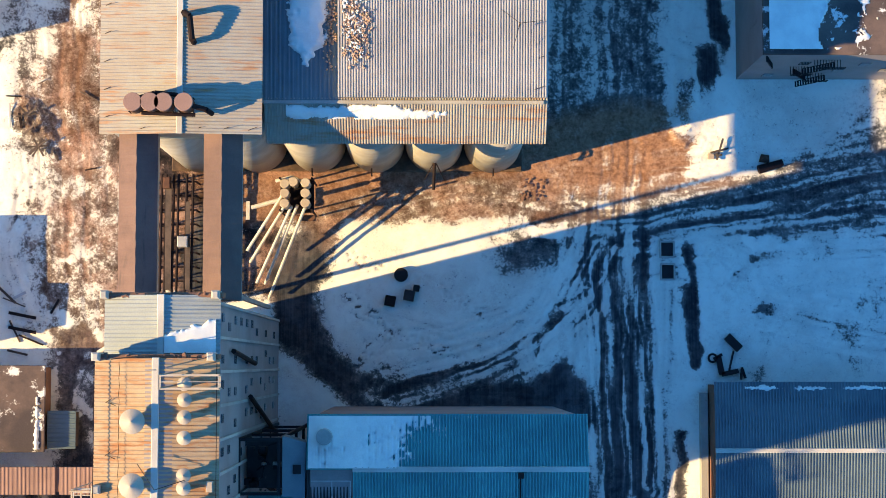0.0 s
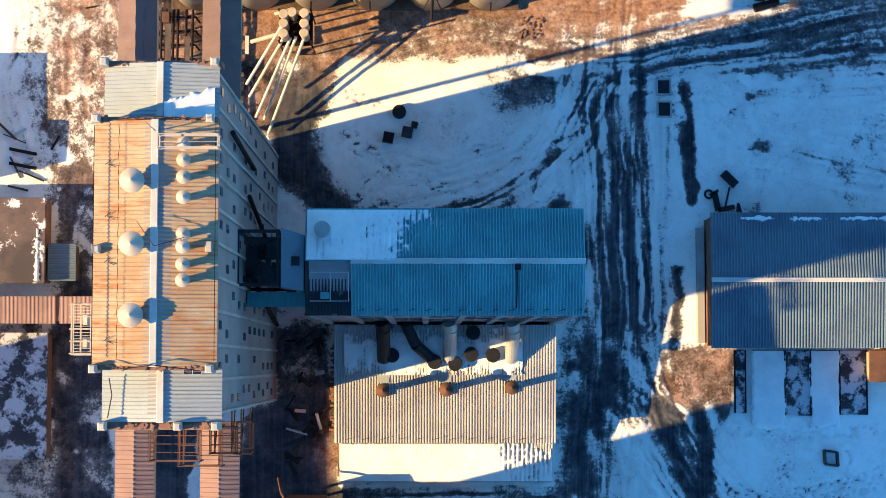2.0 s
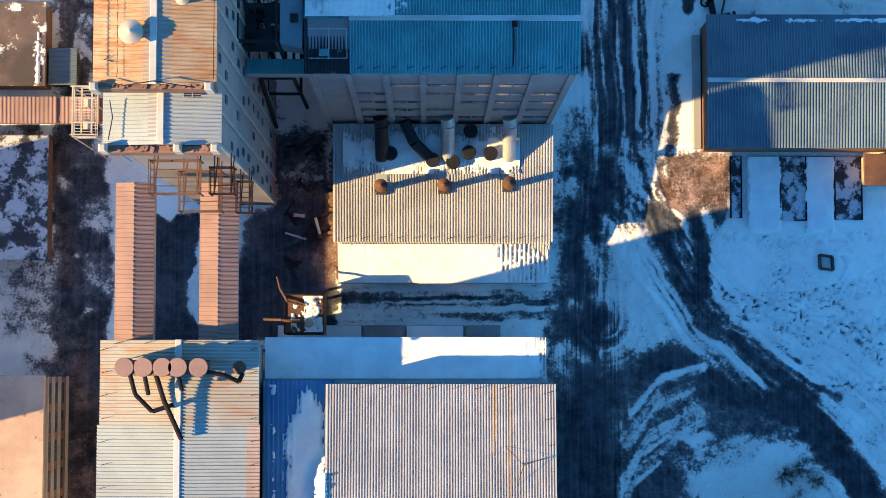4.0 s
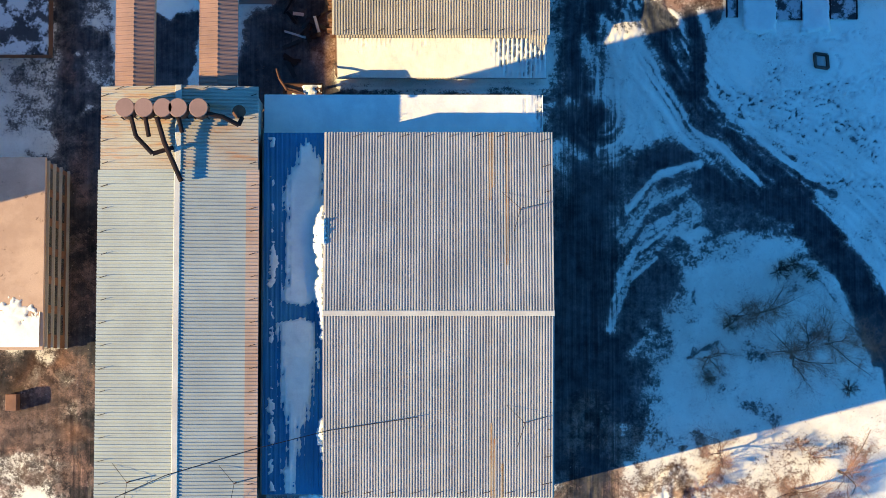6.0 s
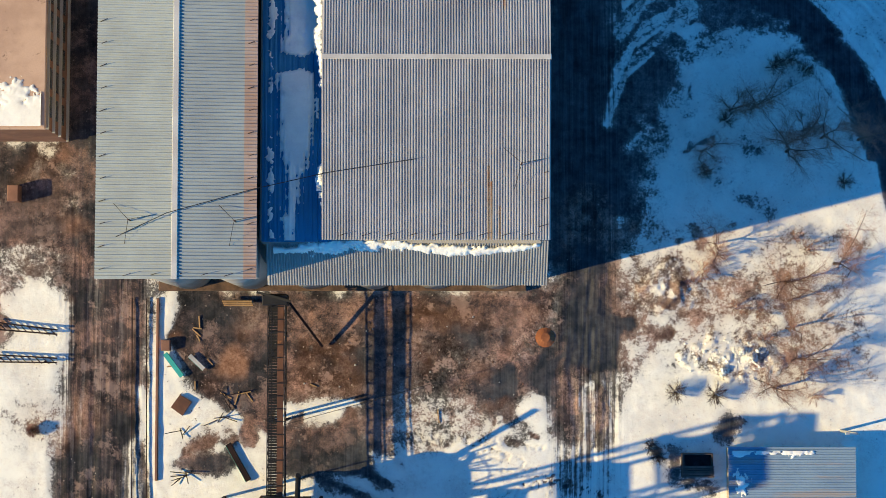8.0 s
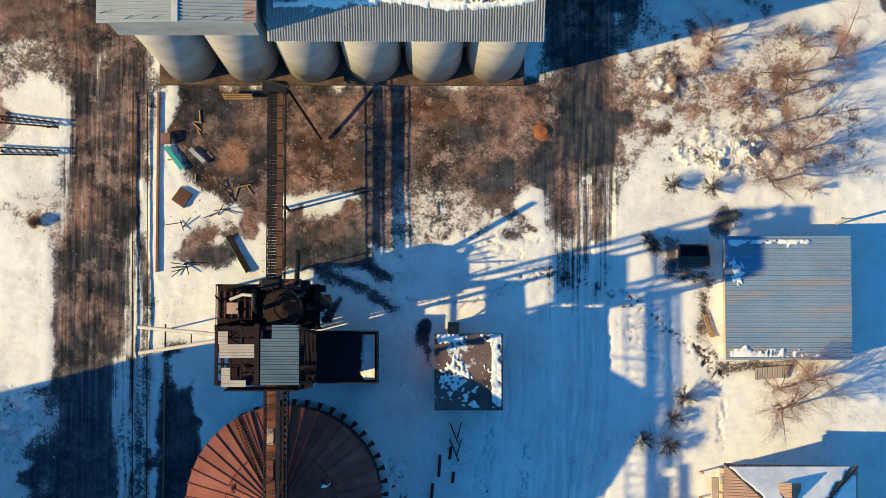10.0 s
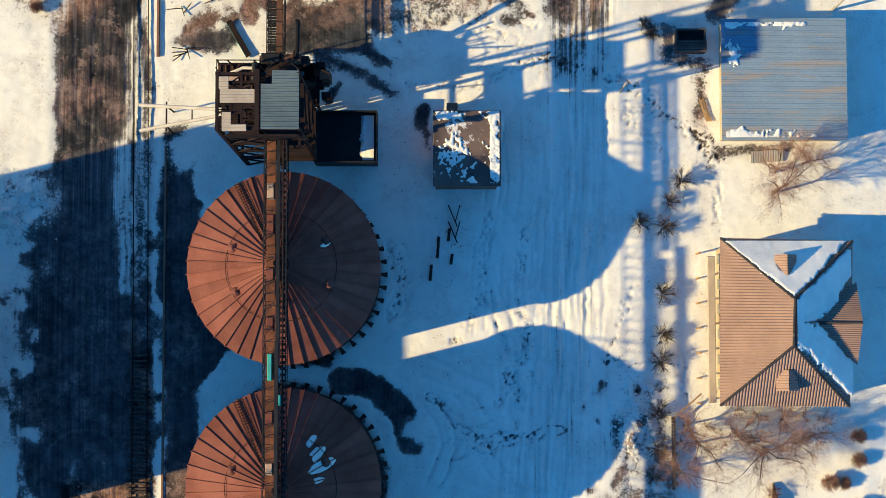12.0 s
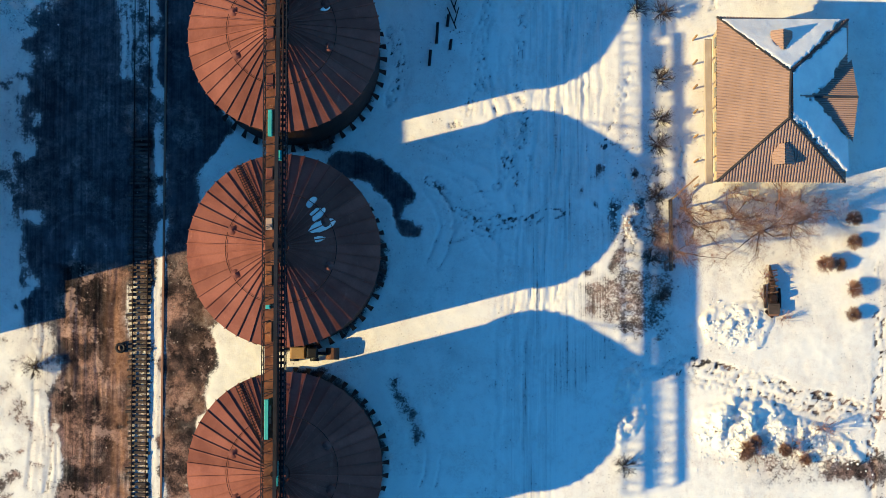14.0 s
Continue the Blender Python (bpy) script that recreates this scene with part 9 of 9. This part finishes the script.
for k_ in range(5):
    part("slat", Shape().beam((39.2, -156.8 - 0.75 * k_, 1.02), (40.0, -156.8 - 0.75 * k_, 1.02), 0.1, 0.08), OLD_WOOD, wr)
part("panel", Shape().bevel_box(39.1, 40.2, -160.9, -159.9, 0.2, 0.85, 0.05), BRICK, wr)

# ---- trees and bushes ----
def bare_tree(seed, high, limbs=5):
    """A leafless tree: a trunk that splits into limbs which bend outwards, fork again and end in many fine twigs."""
    rnd, a, b = dice(seed), Shape(), Shape()
    up = Vector((0, 0, 1))

    def stray(d_, k):
        return (d_ + Vector((rnd.gauss(0, 1), rnd.gauss(0, 1), rnd.gauss(0, 0.6))) * k).normalized()

    def grow(p, d_, length, r, depth):
        n = 4 if depth > 1 else 3
        q = p
        for i in range(n):
            d_ = stray(d_, 0.16)
            e = q + d_ * length / n
            r2 = r * (1 - 0.16 * (i + 1))
            (a if depth > 1 else b).tube(q, e, r * (1 - 0.16 * i), r2, 6 if depth > 2 else 3, False)
            if depth > 0:
                for _ in range((0, 6, 4, 2)[depth]):
                    s0 = q.lerp(e, rnd.random())
                    grow(s0, (stray(d_, 0.62) + up * 0.12).normalized(), length * rnd.uniform(0.32, 0.58), r2 * 0.5, depth - 1)
            q = e
    base, fork = Vector((0, 0, -0.2)), Vector((rnd.uniform(-0.3, 0.3), rnd.uniform(-0.3, 0.3), high * 0.22))
    a.tube(base, fork, high * 0.015, high * 0.01, 8, False)
    for i in range(limbs):
        t = 2 * math.pi * (i + rnd.uniform(-0.4, 0.4)) / limbs
        out = rnd.uniform(0.15, 0.65)
        grow(base.lerp(fork, rnd.uniform(0.8, 1.0)), Vector((math.cos(t) * out, math.sin(t) * out, 1)).normalized(), high * rnd.uniform(0.5, 0.72), high * 0.0062, 3)
    t = thing("tree", "bare leafless tree with fine reddish-brown twigs", "tree", "bare trees", at=(0, 0, 0))
    part("trunk", a, BARK, t)
    part("crown", b, TWIG, t)
    return t


def bush(seed, high, n, material, label, group, ball=False):
    """A leafless bush: stems from one root, each with fine side twigs; a clipped one keeps a round outline."""
    rnd, s = dice(seed), Shape()
    for i in range(n):
        a, l = rnd.uniform(0, 6.283), rnd.uniform(0.2, 1.0) if not ball else 0.75 * math.sqrt(rnd.random())
        p = Vector((0.12 * math.cos(a), 0.12 * math.sin(a), 0))
        q = p + Vector((math.cos(a) * l * 0.75, math.sin(a) * l * 0.75, 1.25 - 0.45 * l * (1 + ball))) * high
        m = p.lerp(q, 0.5)
        s.tube(p, q, 0.02, 0.01, 3, False)
        for _ in range(5):
            e = q + Vector((rnd.uniform(-1, 1), rnd.uniform(-1, 1), rnd.uniform(-0.3, 0.6))) * high * (0.2 if ball else 0.3)
            s.tube(m.lerp(q, rnd.uniform(0, 0.8)), e, 0.012, 0.008, 3, False)
    return solo("bush", s, material, label, "bush", group)


TREES = [bare_tree(101, 10.5, 3), bare_tree(102, 11.5, 4), bare_tree(103, 9.5, 4)]
SPOTS = [(34.7, -67.0), (37.1, -66.9), (42.9, -70.0), (44.9, -70.1), (41.0, -71.6), (31.4, -71.6), (49.0, -70.3)]
SPOTS += [(41.0, -86.1), (41.0, -88.3), (40.7, -91.3), (41.2, -94.8), (32.9, -81.9), (46.1, -84.1), (39.3, -97.9)]
SPOTS += [(40.0, -120.9), (43.1, -119.9), (39.9, -123.2), (30.9, -150.8), (36.8, -150.8), (38.4, -151.4), (41.5, -150.8), (29.0, -153.8), (29.6, -148.9), (35.3, -150.1), (43.4, -150.1), (40.3, -148.3)]
d = dice(53)
for i, (x, y) in enumerate(SPOTS):
    k = d.uniform(0.75, 1.1)
    src = TREES[i % 3]
    t = src if i < 3 else copy_thing(src, Matrix())
    t.location, t.rotation_euler, t.scale = (x, y, ground_z(x, y)), (0, 0, d.uniform(0, 6.28)), (k, k, k)
BUSHES = [bush(201, 1.4, 170, TWIG, "round reddish leafless bush in the snow", "reddish bushes", True), bush(202, 1.3, 150, TWIG, "round reddish leafless bush in the snow", "reddish bushes", True), bush(203, 1.5, 70, BARK, "dark leafless shrub in the snow", "dark shrubs")]
RED = [(-42.2, -102.5)]
RED += [(48.7, -150.1), (48.7, -152.7), (45.5, -155.1), (47.1, -155.2), (48.6, -157.9), (48.5, -160.7)]
DARK = [(41.3, -61.2), (39.7, -62.1), (43.1, -62.5), (34.3, -68.1), (31.7, -73.8), (47.4, -75.0)]
DARK += [(29.6, -121.8), (28.2, -124.3), (27.4, -134.5), (27.2, -138.9), (27.1, -141.7), (24.8, -126.6), (27.5, -126.9), (27.1, -158.8), (26.9, -147.6), (26.5, -151.4), (26.2, -154.5)]
DARK += [(28.4, -98.2), (32.8, -98.5), (26.4, -105.3), (25.5, -104.4)]
DARK += [(-41.9, -166.5), (23.1, -177.4)]
rnd_b = dice(77)
for cx, cy, rx, ry, n in ((40.0, -176.0, 5.0, 2.0, 5),):
    for _ in range(n):
        RED.append((cx + rx * rnd_b.uniform(-1, 1), cy + ry * rnd_b.uniform(-1, 1)))
BUSHES.append(bush(204, 1.5, 26, TWIG, "sprawling reddish brushwood in the snow", "brushwood"))
BRUSH = [(38.5, -158.6), (38.8, -156.4), (40.9, -161.2), (31.5, -85.0), (30.3, -86.2), (35.0, -89.0), (37.5, -89.3), (41.8, -81.2), (43.1, -82.5), (40.6, -95.0), (42.5, -96.2), (33.1, -83.1), (38.1, -92.5), (43.7, -98.7), (46.2, -95.0), (35.4, -147.1), (37.9, -147.8), (42.9, -147.8), (44.8, -148.4), (32.3, -149.0), (41.6, -175.3), (44.8, -173.4), (37.3, -175.9)]
first = [True] * 4
for i, (x, y) in enumerate(RED + DARK + BRUSH):
    j = i % 2 if i < len(RED) else 2 if i < len(RED) + len(DARK) else 3
    k = d.uniform(0.75, 1.25)
    b_ = BUSHES[j] if first[j] else copy_thing(BUSHES[j], Matrix())
    first[j] = False
    b_.location, b_.rotation_euler, b_.scale = (x, y, ground_z(x, y) - 0.05), (0, 0, d.uniform(0, 6.28)), (k, k, k)

# lamp posts and fences
for x, y, h in ((46.6, -102.6, 7.2), (22.8, -111.8, 6.5)):
    lp = thing("lamp_post", "concrete street lamp post", "lamp post", "street lamps")
    part("pole", Shape().tube((x, y, -0.2), (x, y, h), 0.16, 0.1, 10), CONCRETE, lp)
    part("arm", Shape().tube((x, y, h), (x - 0.9, y, h + 0.2), 0.05, seg=6), GALV, lp)
    part("lamp", Shape().bevel_box(x - 1.3, x - 0.8, y - 0.12, y + 0.12, h + 0.1, h + 0.28, 0.04), GALV, lp)
fn = thing("yard_fence", "brown plank fence by the house", "fence")
for i in range(22):
    f = i / 21
    part("plank", Shape().bevel_box(28.2, 28.35, -148.0 - 7.6 * f - 0.3, -148.0 - 7.6 * f, 0, 1.3, 0.02), OLD_WOOD, fn)
part("rail", Shape().beam((28.45, -148.0, 0.9), (28.45, -155.9, 0.9), 0.12), TIMBER, fn)
part("rail", Shape().beam((28.4, -148.0, 1.2), (31.4, -145.4, 1.2), 0.16), TIMBER, fn)
bd = thing("board_stack", "few red-brown boards leaning beside the shed", "boards")
for i in range(6):
    part("board", Shape().beam((31.6 + 0.14 * i, -112.6 - 0.5 * (i % 3), 0.2), (32.4 + 0.1 * i, -115.2, 0.3), 0.16, 0.06), TIMBER, bd)
solo("roof_panel", Shape().sheet((37.3, -119.9, 0.25), (3.6, 0.25, 0), (0.0, 1.3, 0.15), 0.28, 0.04), ASBESTOS_GREY, "grey corrugated sheet lying on the snow", "sheet")
kb = thing("coal_shed", "small soot-black shed beside the blue-roofed shed", "shed")
part("wall", Shape().box(28.9, 29.05, -107.6, -105.0, 0, 1.6).box(32.05, 32.2, -107.6, -105.0, 0, 1.6).box(29.05, 32.05, -107.6, -107.45, 0, 1.6).box(29.05, 32.05, -105.15, -105.0, 0, 1.6), OLD_WOOD, kb)
part("coal_heap", Shape().box(29.05, 32.05, -107.45, -105.15, 0, 0.5).cone(30.4, -106.4, 0.5, 1.0, 0.5, 9, 0.3), BITUMEN, kb)
for i in range(5):
    part("roof_board", Shape().box(28.8, 32.3, -107.6 + 0.26 * i, -107.4 + 0.26 * i, 1.61, 1.66), OLD_WOOD, kb)
solo("worn_tyre", Shape().pipe([(-32.4 + 0.45 * math.cos(i * 0.524), -164.4 + 0.45 * math.sin(i * 0.524), 0.15) for i in range(13)], 0.16, 8), BLACK, "worn tyre lying beside the rails", "tyre")


# ---- debris ----
rnd_d = dice(88)
for name, lab, cat_, mat_, spots in (
        ("soil_clods", "dark clods of soil and rubbish in the snow", "debris", BALLAST, (((24.0, -146.4), 2.0, 5.0, 70), ((26.9, -141.4), 0.8, 9.0, 50), ((22.6, -158.4), 2.4, 3.0, 50), ((36.5, -174.0), 6.0, 3.0, 60), ((46.5, -177.1), 4.0, 2.0, 60), ((31.9, -91.6), 5.0, 3.0, 90), ((-2.5, -92.3), 14.0, 4.0, 150), ((-24.3, -97.3), 3.5, 7.0, 60), ((-13.1, -28.5), 2.4, 4.0, 70), ((-17.4, -41.0), 2.4, 4.0, 60), ((-3.0, -44.4), 8.0, 1.2, 60), ((2.9, 12.2), 12.0, 2.6, 110), ((-43.6, 17.8), 3.0, 6.0, 60), ((-42.5, -77.5), 4.0, 5.0, 80), ((-42.4, -125.1), 3.0, 3.0, 40), ((-2.3, -117.6), 2.0, 3.0, 40), ((5.2, -127.6), 2.0, 3.0, 30))),):
    s_ = Shape()
    for (x, y), rx_, ry_, n_ in spots:
        for _ in range(int(n_ * 0.7)):
            px, py = x + rx_ * max(-1.6, min(1.6, rnd_d.gauss(0, 0.6))), y + ry_ * max(-1.6, min(1.6, rnd_d.gauss(0, 0.6)))
            lump(s_, px, py, ground_z(px, py), rnd_d.uniform(0.05, 0.13), rnd_d)
    solo(name, s_, mat_, lab, cat_, kind="stuff")
for i in range(26):
    x, y = rnd_d.uniform(-15.0, -11.2), rnd_d.uniform(-40.0, -25.0)
    a, l = rnd_d.uniform(0, 3.14), rnd_d.uniform(0.4, 1.3)
    z = ground_z(x, y)
    solo("scrap_piece", Shape().beam((x - l * math.cos(a), y - l * math.sin(a), z + 0.2), (x + l * math.cos(a), y + l * math.sin(a), z + 0.3 + 0.4 * rnd_d.random()), rnd_d.uniform(0.12, 0.5), 0.16), rnd_d.choice((RUST_DARK, BLACK, BLACK, GALV, RUST_DARK)), "scrap steel lying between tower and annex", "scrap", "scrap between tower and annex")
for i in range(16):
    x, y = rnd_d.uniform(-48.0, -37.0), rnd_d.choice((rnd_d.uniform(-9.5, -2.0), rnd_d.uniform(10.0, 22.0)))
    a, l = rnd_d.uniform(0, 3.14), rnd_d.uniform(0.5, 1.6)
    z = ground_z(x, y)
    solo("scrap_piece", Shape().beam((x - l * math.cos(a), y - l * math.sin(a), z + 0.12), (x + l * math.cos(a), y + l * math.sin(a), z + 0.25), rnd_d.uniform(0.1, 0.3), 0.14), rnd_d.choice((RUST_DARK, OLD_WOOD, OLD_WOOD, GALV)), "board or scrap lying in the western yard", "scrap", "scrap in the western yard")
# broken crusts on the ploughed heaps
for lab, spots in (("broken snow crusts ploughed into heaps", ((24.0, -148.3, 2.2, 3.4, 300), (35.4, -162.1, 3.6, 2.2, 500), (36.5, -174.0, 5.2, 3.0, 800), (44.0, -175.2, 5.0, 2.4, 600), (23.1, -170.9, 1.2, 3.4, 200), (35.0, -94.8, 4.6, 2.4, 400), (-43.3, -124.5, 3.0, 3.0, 160))),):
    s_ = Shape()
    for x, y, rx_, ry_, n_ in spots:
        for _ in range(n_):
            px, py = x + rx_ * max(-1.3, min(1.3, rnd_d.gauss(0, 0.55))), y + ry_ * max(-1.3, min(1.3, rnd_d.gauss(0, 0.55)))
            lump(s_, px, py, ground_z(px, py) - 0.03, 0.07 + 0.2 * rnd_d.random() ** 3, rnd_d)
    solo("snow_crusts", s_, SNOW, lab, "snow", kind="stuff")
